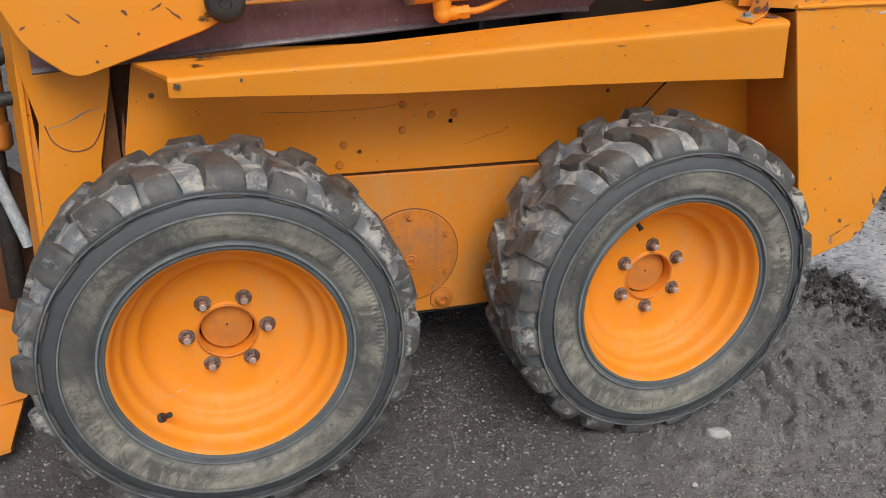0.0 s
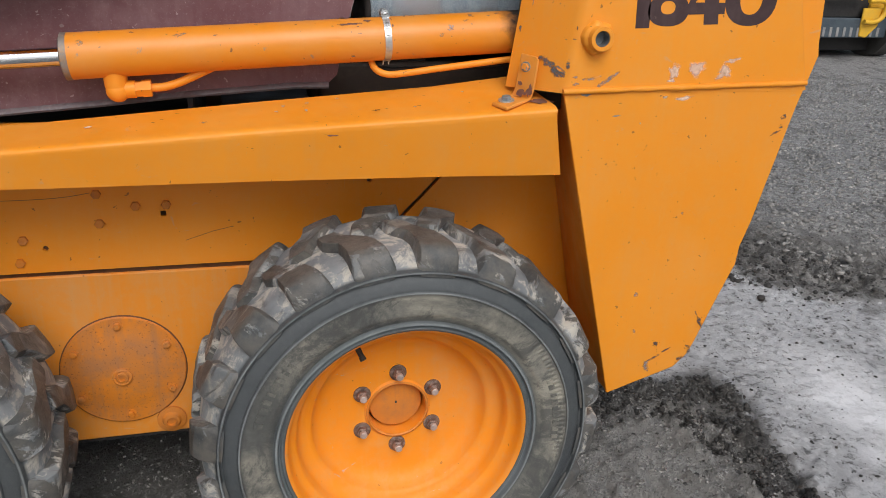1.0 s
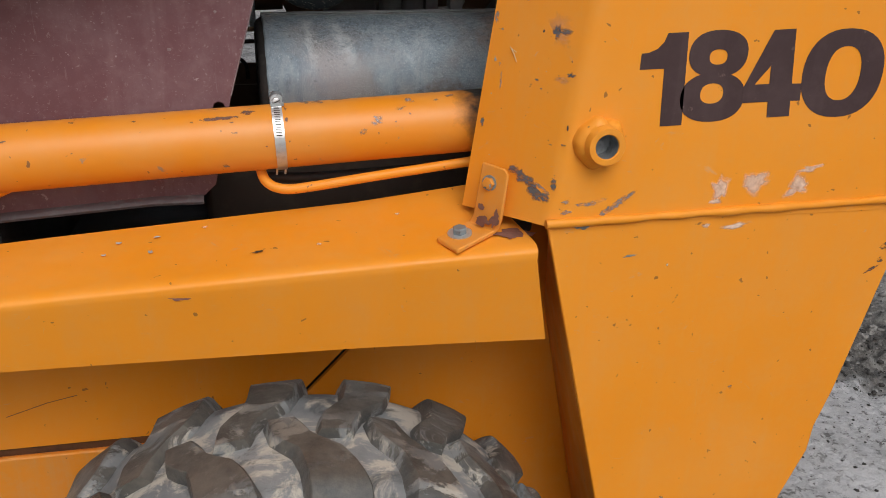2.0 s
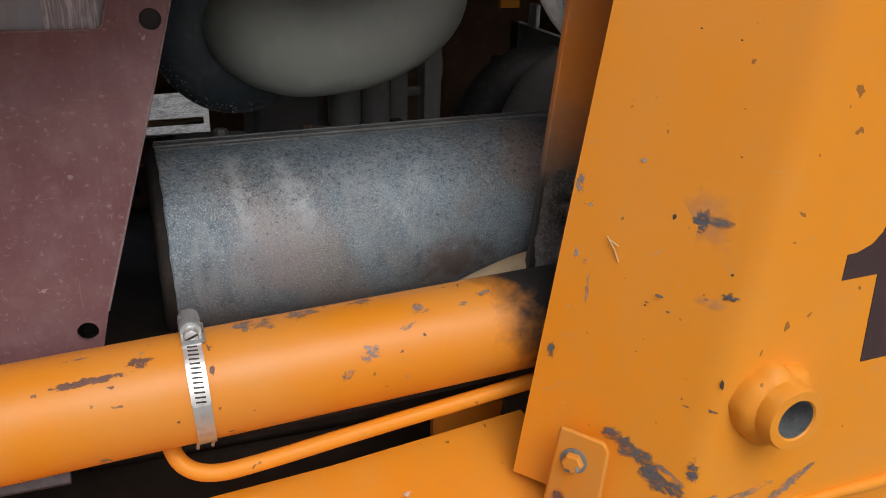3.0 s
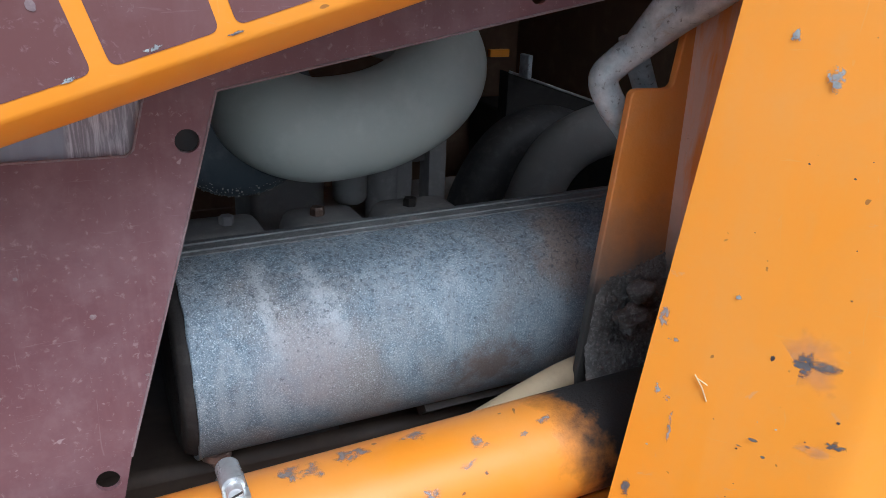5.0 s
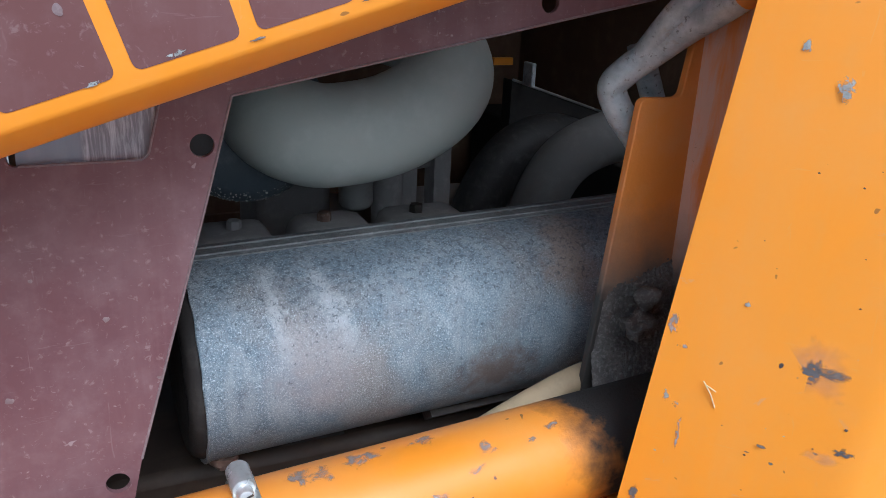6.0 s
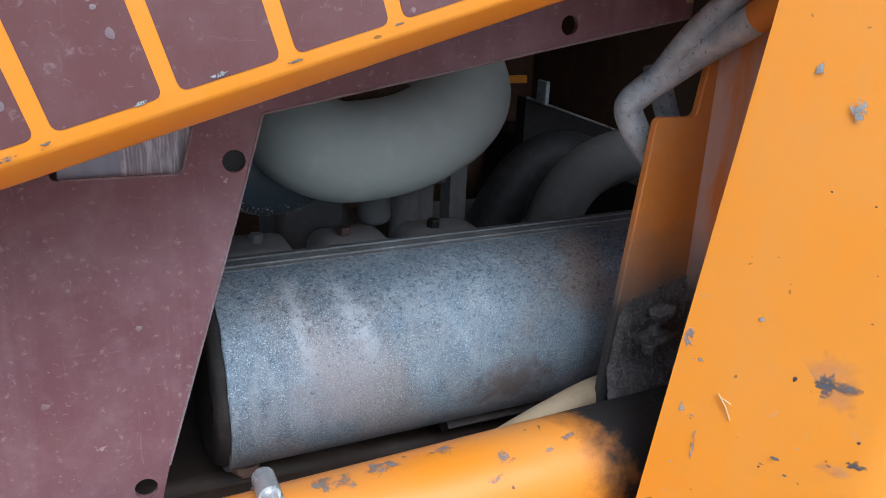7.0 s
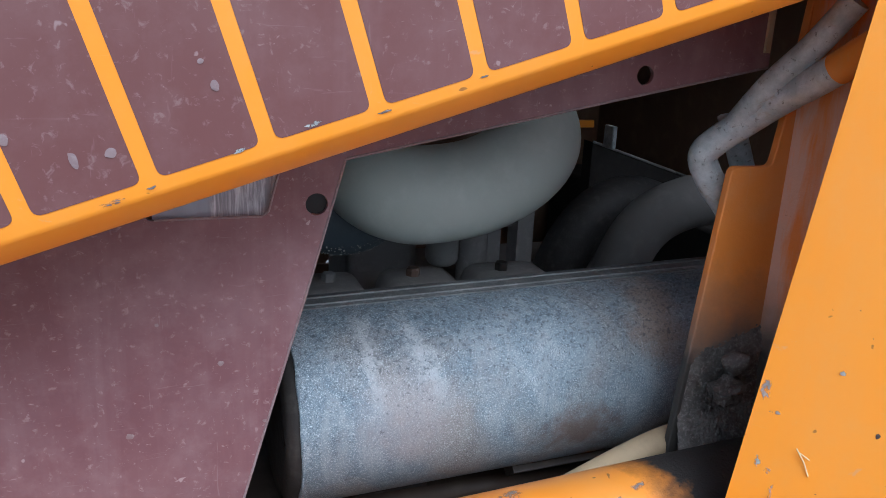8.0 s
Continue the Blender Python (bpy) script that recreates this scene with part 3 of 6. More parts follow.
def add_loft(bm, rings, closed=True, caps=True):
    """Quads between rings of points; each ring is a closed loop when closed is set."""
    vr = [[bm.verts.new(p) for p in r] for r in rings]
    n = len(vr[0])
    for a, b in zip(vr, vr[1:]):
        for i in range(n if closed else n - 1):
            bm.faces.new((a[i], a[(i + 1) % n], b[(i + 1) % n], b[i]))
    if caps and closed:
        bm.faces.new(vr[0][::-1])
        bm.faces.new(vr[-1])
    return vr


def frame_of(d):
    d = Vector(d).normalized()
    u = d.cross(Vector((0, 0, 1)))
    if u.length < 1e-3:
        u = d.cross(Vector((0, 1, 0)))
    u.normalize()
    return d, u, u.cross(d)


def add_tube(bm, pts, radii, seg=16, caps=True, squash=1.0):
    """A round bar swept along points; radii is one number or one for each point."""
    pts = [Vector(p) for p in pts]
    if not isinstance(radii, (list, tuple)):
        radii = [radii] * len(pts)
    _, u, _ = frame_of(pts[-1] - pts[0] if (pts[1] - pts[0]).length < 1e-6 else pts[1] - pts[0])
    rings = []
    for i, p in enumerate(pts):
        d = pts[min(i + 1, len(pts) - 1)] - pts[max(i - 1, 0)]
        d = d.normalized() if d.length > 1e-6 else (pts[-1] - pts[0]).normalized()
        u = (u - d * u.dot(d)).normalized()
        w = d.cross(u)
        rings.append([p + radii[i] * (math.cos(a) * u + squash * math.sin(a) * w) for a in [2 * math.pi * k / seg for k in range(seg)]])
    return add_loft(bm, rings, True, caps)


def tube(pts, radii, seg=16, caps=True, squash=1.0):
    bm = bmesh.new()
    add_tube(bm, pts, radii, seg, caps, squash)
    return bm


def curve_points(pts, n=8):
    """A smooth line through the points."""
    P = [Vector(p) for p in pts]
    P = [2 * P[0] - P[1]] + P + [2 * P[-1] - P[-2]]
    out = []
    for i in range(1, len(P) - 2):
        a, b, c, d = P[i - 1:i + 3]
        for k in range(n):
            t = k / n
            out.append(0.5 * (2 * b + (c - a) * t + (2 * a - 5 * b + 4 * c - d) * t * t + (3 * b - a - 3 * c + d) * t ** 3))
    return out + [P[-2]]


def add_lathe(bm, profile, seg=64, close=False, place=(0, 0, 0)):
    """Turns (radius, y) points round the y axis."""
    c = Vector(place)
    rings = [[c + Vector((r * math.cos(a), y, r * math.sin(a))) for a in [2 * math.pi * k / seg for k in range(seg)]] for r, y in profile]
    vr = add_loft(bm, rings, True, False)
    if close:
        for r in (vr[0], vr[-1]):
            bm.faces.new(r)


def lathe(profile, seg=64, close=False, place=(0, 0, 0)):
    bm = bmesh.new()
    add_lathe(bm, profile, seg, close, place)
    return bm


def add_plate(bm, outline, thick, place, holes=()):
    """A flat plate with holes: 2D outline, placed by place(u, v, depth)."""
    edges = []
    for loop in (outline, *holes):
        vs = [bm.verts.new((p[0], p[1], 0)) for p in loop]
        edges += [bm.edges.new((vs[i], vs[(i + 1) % len(vs)])) for i in range(len(vs))]
    g = bmesh.ops.triangle_fill(bm, use_beauty=True, use_dissolve=False, edges=edges)
    faces = [f for f in g["geom"] if isinstance(f, bmesh.types.BMFace)]
    bmesh.ops.dissolve_limit(bm, angle_limit=0.01, verts=list({v for f in faces for v in f.verts}), edges=list({e for f in faces for e in f.edges}))
    faces = bm.faces[:]
    r = bmesh.ops.extrude_face_region(bm, geom=faces)
    top = [v for v in r["geom"] if isinstance(v, bmesh.types.BMVert)]
    for v in top:
        v.co.z = thick
    for v in bm.verts:
        v.co = place(*v.co)


def plate(outline, thick, place, holes=()):
    bm = bmesh.new()
    add_plate(bm, outline, thick, place, holes)
    return bm


def upright(y):
    """Plates that stand in a plane of constant y: (x, z), depth inwards."""
    return lambda u, v, d: Vector((u, y + d, v))


def disc(cx, cy, r, n=20):
    return [(cx + r * math.cos(2 * math.pi * k / n), cy + r * math.sin(2 * math.pi * k / n)) for k in range(n)]


def rounded(pts, r, n=5):
    """The corners of a polygon rounded off."""
    out = []
    for i, p in enumerate(pts):
        p, a, b = Vector(p), Vector(pts[i - 1]), Vector(pts[(i + 1) % len(pts)])
        k = min(r, (a - p).length * 0.45, (b - p).length * 0.45)
        s, e = p + (a - p).normalized() * k, p + (b - p).normalized() * k
        out += [tuple((1 - t) ** 2 * s + 2 * t * (1 - t) * p + t * t * e) for t in [j / n for j in range(n + 1)]]
    return out


def hex_head(bm, c, d, r, h, chamfer=0.15):
    d, u, w = frame_of(d)
    c = Vector(c)
    for a, b, k0, k1 in ((0, h * 0.8, 1, 1), (h * 0.8, h, 1, 1 - chamfer)):
        rings = []
        for s, k in ((a, k0), (b, k1)):
            rings.append([c + d * s + r * k * (math.cos(t) * u + math.sin(t) * w) for t in [math.pi / 3 * i for i in range(6)]])
        add_loft(bm, rings)


def bolt(parent, c, d, r, h, material, name="bolt", washer=True):
    bm = bmesh.new()
    d = Vector(d).normalized()
    c = Vector(c)
    if washer:
        add_tube(bm, [c, c + d * h * 0.2], r * 1.45, 18)
    hex_head(bm, c + d * (h * 0.2 if washer else 0), d, r, h)
    return part(name, bm, material, parent, smooth=30)


def hex_bolt_mesh(c, d, r, h):
    bm = bmesh.new()
    hex_head(bm, Vector(c), Vector(d).normalized(), r, h)
    return bm


def blotch(parent, c, n, u, w, h, material, seed, name="paint_chip", rag=0.35, lift=0.0004, wrap=None):
    """A ragged bare patch lying on a surface: centre, normal, long direction, size."""
    rnd = random.Random(seed)
    n, u, c = Vector(n).normalized(), Vector(u).normalized(), Vector(c)
    v = n.cross(u)
    u = v.cross(n)
    bm = bmesh.new()
    core = bm.verts.layers.float.new("core")
    k = 40
    ring = []
    for i in range(k):
        a = 2 * math.pi * i / k
        q = 1 + rag * (noise.noise((math.cos(a) * 1.2 + seed * 3.1, math.sin(a) * 1.2, seed)) * 1.3 + noise.noise((math.cos(a) * 4.5, math.sin(a) * 4.5 + seed * 1.7, seed)) * 0.45 + (rnd.random() - 0.5) * 0.12)
        ring.append(bm.verts.new(c + n * lift + u * w / 2 * q * math.cos(a) + v * h / 2 * q * math.sin(a)))
    mid = bm.verts.new(c + n * lift * 1.5)
    half = [bm.verts.new((r.co + mid.co) / 2) for r in ring]
    for i in range(k):
        bm.faces.new((ring[i], ring[(i + 1) % k], half[(i + 1) % k], half[i]))
        bm.faces.new((half[i], half[(i + 1) % k], mid))
    for verts, depth in ((ring, 0.0), (half, 0.5), ((mid,), 1.0)):
        for q in verts:
            q[core] = depth
    if wrap:
        for q in bm.verts:
            q.co = wrap(q.co)
    return part(name, bm, material, parent, smooth=0)


def streak(pts, widths, n, material, seed, rag=0.5, lift=0.0004):
    """A ragged worn streak along points on a flat surface, thinning out to both sides."""
    n = Vector(n).normalized()
    line = curve_points(pts, 8)
    bm = bmesh.new()
    core = bm.verts.layers.float.new("core")
    rows = []
    for i, p in enumerate(line):
        p = Vector(p)
        d = (Vector(line[min(i + 1, len(line) - 1)]) - Vector(line[max(i - 1, 0)])).normalized()
        side = n.cross(d)
        f = i / (len(line) - 1) * (len(widths) - 1)
        k = min(int(f), len(widths) - 2)
        w = (widths[k] + (widths[k + 1] - widths[k]) * (f - k)) / 2
        fade = min(1.0, min(i, len(line) - 1 - i) / 5)
        row = []
        for e, depth in ((-1.0, 0.0), (-0.5, 0.5), (0.0, 1.0), (0.5, 0.5), (1.0, 0.0)):
            q = 1 + rag * noise.noise((i * 0.45, e * 2.0, seed * 3.7)) + rag * 0.6 * noise.noise((i * 1.3, e * 2.0, seed))
            vert = bm.verts.new(p + n * lift + side * w * e * q)
            vert[core] = depth * fade
            row.append(vert)
        rows.append(row)
    for a, b in zip(rows, rows[1:]):
        for k in range(4):
            bm.faces.new((a[k], a[k + 1], b[k + 1], b[k]))
    return part("paint_chip", bm, material, None, smooth=0)


def rough_lump(bm, c, size, seed, sub=2, rag=0.35):
    g = bmesh.ops.create_icosphere(bm, subdivisions=sub, radius=1.0)
    for vert in g["verts"]:
        p = vert.co.copy()
        q = 1 + rag * noise.noise(p * 1.3 + Vector((seed * 7.3, seed, 0))) * 1.6 + rag * 0.5 * noise.noise(p * 3.1 + Vector((0, seed * 3.7, 0)))
        vert.co = Vector(c) + Vector((p.x * size[0], p.y * size[1], p.z * size[2])) * q


# ---- ground ----
def ground_height(x, y):
    h = 0.010 * noise.noise((x * 1.1, y * 1.1, 0)) + 0.006 * noise.noise((x * 4.2, y * 4.2, 3))
    if abs(x) > 6 or abs(y) > 6:
        return h
    rr, aa = math.hypot(x - 0.50, y), math.atan2(y, x - 0.50)
    rr *= 0.60 / (0.53 + 0.215 * math.exp(-((aa - 0.66) / 0.29) ** 2))
    near = max(0.0, min(1.0, 1.8 - 0.35 * math.hypot(x - 0.3, y)))
    s = 0.74 * x + 0.67 * y
    wob = 0.25 * noise.noise((x * 4, y * 4, 11))
    field = max(0.0, min(1.0, (rr + wob - 0.58) / 0.14)) * max(0.0, min(1.0, (x - 0.5) / 0.2)) * max(0.0, min(1.0, (2.12 + wob - s) / 0.12))
    rough = near * (1.0 - 0.72 * field)
    worked = max(0.35, min(1.0, (x - 1.3 * y + 0.1) / 0.5))
    h += rough * worked * (0.017 * noise.turbulence((x * 15, y * 15, 7), 4, False) - 0.007)
    h += rough * worked * 0.012 * max(0.0, noise.noise((x * 48, y * 48, 9)))
    # ridges thrown up where the rear tyre swung round
    if x > 0.42 and rr < 0.85:
        ease = max(0.0, min(1.0, (x - 0.42) / 0.2))
        for k, r0 in enumerate((0.63, 0.585, 0.545, 0.50, 0.450, 0.40, 0.36)):
            d = (rr - r0 - 0.05 * noise.noise((aa * 2.4, k * 2.0, 0)) - 0.02 * noise.noise((aa * 9, k * 2.0, 4))) / 0.014
            h += ease * 0.042 * math.exp(-d * d) * max(0.0, 0.1 + 1.2 * noise.noise((aa * 5, k * 5.0, 2)) + 0.9 * noise.noise((x * 28, y * 28, k)))
        if rr < 0.5:
            w = math.sin((rr * 1.0 + aa * 0.16) * 2 * math.pi / 0.085)
            h += ease * 0.009 * max(w, -0.3)
    # chevron prints that the tyre pressed into the mud behind it
    if 0.24 < x < 1.15 and -0.30 < y < 0.14:
        fade = min(1.0, (x - 0.24) / 0.15, (1.15 - x) / 0.2, (y + 0.30) / 0.08, (0.14 - y) / 0.08)
        u = (x - 0.38 * (y + 0.09) + 0.9 * (y + 0.09) ** 2 + 0.040 * noise.noise((x * 6, y * 6, 21)) + 0.012 * noise.noise((x * 30, y * 30, 22))) / 0.078
        cut = u - math.floor(u)
        gate = max(0.0, min(1.0, 0.6 + 1.6 * noise.noise((math.floor(u) * 3.7, y * 4.5, 23))))
        h -= 0.026 * fade * gate * math.exp(-((cut - 0.5) / 0.115) ** 2)
        h += 0.010 * fade * gate * math.exp(-((cut - 0.78) / 0.16) ** 2)
    # churned band further off
    if 1.98 < s < 2.9:
        h += 0.03 * math.sin((s - 1.98) / 0.92 * math.pi) * (0.1 + abs(noise.noise((x * 8, y * 8, 2))) + 1.1 * noise.turbulence((x * 19, y * 19, 2), 3, False))
    # soil pressed out at the tyres' feet
    for wx in (0.0, -0.985):
        foot = math.exp(-((x - wx - 0.04) / 0.22) ** 2 - ((y + 0.175) / 0.06) ** 2)
        if foot > 0.01:
            h += 0.026 * foot * max(0.0, 0.15 + 1.4 * noise.noise((x * 14, y * 14, 5)) + 1.0 * noise.noise((x * 45, y * 45, 6)))
    return h


def spaced(lo, hi, step, far):
    a = list(np.arange(lo, hi, step))
    d, x = step, hi
    while x < far:
        a.append(x)
        d = min(d * 1.05, d + 40)
        x += d
    d, x = step, lo
    while x > -far:
        d *= 1.25
        x -= d
        a.insert(0, x)
    return a


def build_ground():
    xs, ys = spaced(-1.55, 2.35, 0.008, 900), spaced(-0.75, 1.6, 0.008, 900)
    verts = [(x, y, ground_height(x, y) if abs(x) < 40 and abs(y) < 40 else 0.0) for y in ys for x in xs]
    w = len(xs)
    faces = [(j * w + i, j * w + i + 1, (j + 1) * w + i + 1, (j + 1) * w + i) for j in range(len(ys) - 1) for i in range(w - 1)]
    me = bpy.data.meshes.new("ground")
    me.from_pydata(verts, [], faces)
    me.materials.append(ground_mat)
    me.polygons.foreach_set("use_smooth", [True] * len(me.polygons))
    ob = new("ground", me)
    return tagged(ob, "wet dark gravel yard with churned mud and tyre tracks", "ground", kind="structure")


build_ground()


def scatter(name, label, count, area, size, material, seed, flat=0.6, power=2.5, band=(-99, 99), crescent=None):
    rnd = random.Random(seed)
    verts, faces = [], []
    bm = bmesh.new()
    bmesh.ops.create_icosphere(bm, subdivisions=1, radius=1.0)
    base = [v.co.copy() for v in bm.verts]
    fs = [[v.index for v in f.verts] for f in bm.faces]
    bm.free()
    for _ in range(count):
        x, y = rnd.uniform(area[0], area[1]), rnd.uniform(area[2], area[3])
        if not band[0] < 0.74 * x + 0.67 * y + 0.3 * noise.noise((x * 3, y * 3, 1)) < band[1]:
            continue
        if crescent:
            lean = (math.atan2(y, x - 0.50) - 0.66) / 0.29
            r = math.hypot(x - 0.50, y) * 0.60 / (0.53 + 0.215 * math.exp(-lean * lean))
            if not crescent[0] < r + 0.07 * noise.noise((x * 6, y * 6, 4)) < crescent[1] or noise.noise((x * 15, y * 15, 8)) < -0.1:
                continue
        s = size[0] + (size[1] - size[0]) * rnd.random() ** power
        a, q, o = rnd.uniform(0, 6.28), rnd.uniform(0.6, 1.0), len(verts)
        z = ground_height(x, y) + s * flat * 0.25
        k = rnd.random() * 50
        for p in base:
            j = s * (1 + 0.5 * noise.noise(p * 1.2 + Vector((k, 0, 0))))
            u, v = p.x * j, p.y * j * q
            verts.append((x + u * math.cos(a) - v * math.sin(a), y + u * math.sin(a) + v * math.cos(a), z + p.z * j * flat))
        faces += [[o + i for i in f] for f in fs]
    me = bpy.data.meshes.new(name)
    me.from_pydata(verts, [], faces)
    me.materials.append(material)
    me.polygons.foreach_set("use_smooth", [True] * len(me.polygons))
    return tagged(new(name, me), label, name, kind="stuff")


dark_stone = speckled("dark_gravel", (0.13, 0.125, 0.116), (0.28, 0.27, 0.255), (0.42, 0.41, 0.39), 40, 0.75, 0, 0.3, 9)
soil_grit = speckled("grey_soil_grit", (0.10, 0.094, 0.085), (0.20, 0.19, 0.175), (0.34, 0.33, 0.31), 60, 0.7, 0.0, 0.6, 12)
scatter("gravel", "small dark gravel stones lying in the wet mud", 24000, (-1.5, 1.0, -0.75, 0.6), (0.0012, 0.0065), dark_stone, 3, 0.6, 3.0)
scatter("pale_gravel", "pale pebbles scattered thinly over the dark mud", 800, (-1.5, 1.0, -0.75, 0.05), (0.0010, 0.0055), stone_pale, 5, 0.5, 3.5)
scatter("mud_clods", "crumbled dark clods of soil lying on the pale slurry", 2600, (0.7, 2.6, -0.1, 1.7), (0.0012, 0.008), clod_mud, 8, 0.4, 4.5)
scatter("far_gravel", "coarse gravel of the yard further off", 26000, (1.4, 6.0, 0.7, 6.5), (0.004, 0.022), dark_stone, 6, 0.55, 3.2, (2.3, 99))
scatter("far_pebbles", "pale stones lying loose on the yard further off", 2200, (1.4, 6.0, 0.7, 6.5), (0.003, 0.018), stone_pale, 16, 0.5, 3.5, (2.4, 99))
scatter("soil_crumbs", "dark crumbs of soil heaped at the rear tyre", 2600, (0.02, 1.1, -0.70, 0.50), (0.0015, 0.008), soil_grit, 12, 0.55, 3.6)
scatter("turned_soil", "dark crumbly soil turned up in arcs behind the tyre", 15000, (0.55, 1.25, -0.25, 0.65), (0.002, 0.011), clod_mud, 19, 0.6, 3.2, crescent=(0.42, 0.64))
scatter("churned_clods", "clods of dark soil in the churned wheel track", 9000, (0.9, 3.4, 0.3, 2.4), (0.003, 0.017), clod_mud, 13, 0.6, 3.0, (2.08, 2.55))


def pebble(name, label, x, y, size, seed, turn):
    bm = bmesh.new()
    rough_lump(bm, (0, 0, 0), size, seed, 3, 0.16)
    ob = part(name, bm, stone_pale, None, smooth=180)
    ob.location = (x, y, ground_height(x, y) + size[2] * 0.7)
    ob.rotation_euler = (0, 0, turn)
    return tagged(ob, label, "stone")


pebble("stone", "pale rounded stone lying beside the rear tyre", 0.131, -0.228, (0.030, 0.016, 0.014), 2, -0.5)
pebble("stone", "small pale pebble on the dark gravel", -0.012, -0.352, (0.008, 0.007, 0.006), 4, 0.3)
pebble("stone", "dark brown stone on the pale wet mud", 1.622, 0.986, (0.016, 0.014, 0.012), 6, 0.3).data.materials[0] = dark_steel

# ---- the loader ----
loader = holder("skid_steer_loader", "orange skid steer loader with burgundy engine shield, worn and muddy", "loader", (-0.49, 0.7, 0))


def lpart(name, bm, material, label="", parent=None, smooth=40, bevel=0.0):
    ob = part(name, bm, material, parent or loader, label, smooth, bevel)
    if parent is None:
        ob.matrix_parent_inverse = Matrix.Translation(-loader.location)
    return ob


def in_loader(ob):
    ob.parent = loader
    ob.matrix_parent_inverse = Matrix.Translation(-loader.location)
    return ob


# wheels: y axis is the axle, outwards is minus y
LUGS, Y_MID = 20, -0.035


def tyre_mesh():
    bm = bmesh.new()
    half = [(0.220, -0.128), (0.2245, -0.148), (0.2270, -0.1565), (0.2315, -0.1590), (0.2350, -0.1550), (0.2375, -0.1560), (0.2400, -0.1635), (0.2440, -0.1635), (0.2465, -0.1580), (0.252, -0.1595), (0.258, -0.1650), (0.264, -0.1670), (0.268, -0.1675), (0.303, -0.1710), (0.3045, -0.1740), (0.3072, -0.1738), (0.309, -0.1680), (0.325, -0.1650), (0.3345, -0.1590), (0.3375, -0.1600), (0.3392, -0.1690), (0.3428, -0.1690), (0.346, -0.160), (0.353, -0.152), (0.364, -0.135), (0.371, -0.11), (0.3735, Y_MID)]
    prof = half + [(r, 2 * Y_MID - y) for r, y in half[-2::-1]]
    add_lathe(bm, prof, 160)
    return bm


def carcass_radius(w):
    """Radius of the bare casing at a distance from its middle."""
    return float(np.interp(w, (0.0, 0.075, 0.100, 0.117, 0.125), (0.3735, 0.371, 0.364, 0.353, 0.346)))


def lug_mesh(k, side):
    """One chevron lug with worn, uneven edges: rows of (width, sweep, breadth, radius) from the middle to the shoulder."""
    rows = ((-0.014, 0.058, 0.034, 0.3880), (0.003, 0.053, 0.039, 0.3890), (0.020, 0.047, 0.044, 0.3895), (0.035, 0.034, 0.048, 0.3895), (0.050, 0.018, 0.052, 0.3895), (0.071, 0.010, 0.057, 0.3890), (0.092, 0.004, 0.062, 0.3880), (0.103, 0.002, 0.065, 0.3862), (0.112, 0.000, 0.068, 0.3815), (0.119, -0.001, 0.070, 0.374), (0.124, -0.001, 0.070, 0.366), (0.1290, -0.001, 0.060, 0.352), (0.1305, -0.001, 0.056, 0.346))
    rnd = random.Random(k * 2 + side)
    a0 = 2 * math.pi / LUGS * (k + (0.5 if side < 0 else 0.0))
    wear = -0.004 * rnd.random() ** 2
    bm = bmesh.new()
    rings = []
    for w, s, wid, r in rows:
        y = Y_MID - side * w
        low = min(0.368, r - 0.006, carcass_radius(w) - 0.004) if w < 0.126 else r - 0.012
        b = wid / 2
        ring = []
        for ds, rr in ((-b - 0.007, low), (-b - 0.0035, (low + r) / 2), (-b + 0.0005, r + wear - 0.0015), (-b + 0.002, r + wear), (-b * 0.3, r + wear), (b * 0.3, r + wear), (b - 0.002, r + wear), (b - 0.0005, r + wear - 0.0015), (b + 0.0035, (low + r) / 2), (b + 0.007, low)):
            a = a0 + (s + ds) / 0.385
            q = Vector((rr * math.cos(a), y, rr * math.sin(a)))
            dr = 0.0022 * noise.noise(q * 28 + Vector((k, side, 0))) + 0.0008 * noise.noise(q * 80) if rr > low else 0.0
            da = 0.0022 * noise.noise(q * 24 + Vector((0, k, 5))) + 0.001 * noise.noise(q * 90 + Vector((0, 7, 0)))
            if w > 0.126:
                dr *= 0.3
            a += da / 0.385
            ring.append(((rr + dr) * math.cos(a), y, (rr + dr) * math.sin(a)))
        rings.append(ring)
    add_loft(bm, rings)
    return bm


def sidewall_bars(bm, r, a0, a1, n, h, seed):
    """Worn raised lettering that can no longer be read: short raised bars on an arc."""
    rnd = random.Random(seed)
    for i in range(n):
        a = a0 + (a1 - a0) * i / n
        w = (a1 - a0) / n * rnd.uniform(0.35, 0.75)
        rings = []
        for t in (a, a + w):
            rings.append([(rr * math.cos(t), y, rr * math.sin(t)) for rr, y in ((r, -0.1660), (r + 0.001, -0.1700), (r + h - 0.001, -0.1718), (r + h, -0.1670))])
        add_loft(bm, rings)


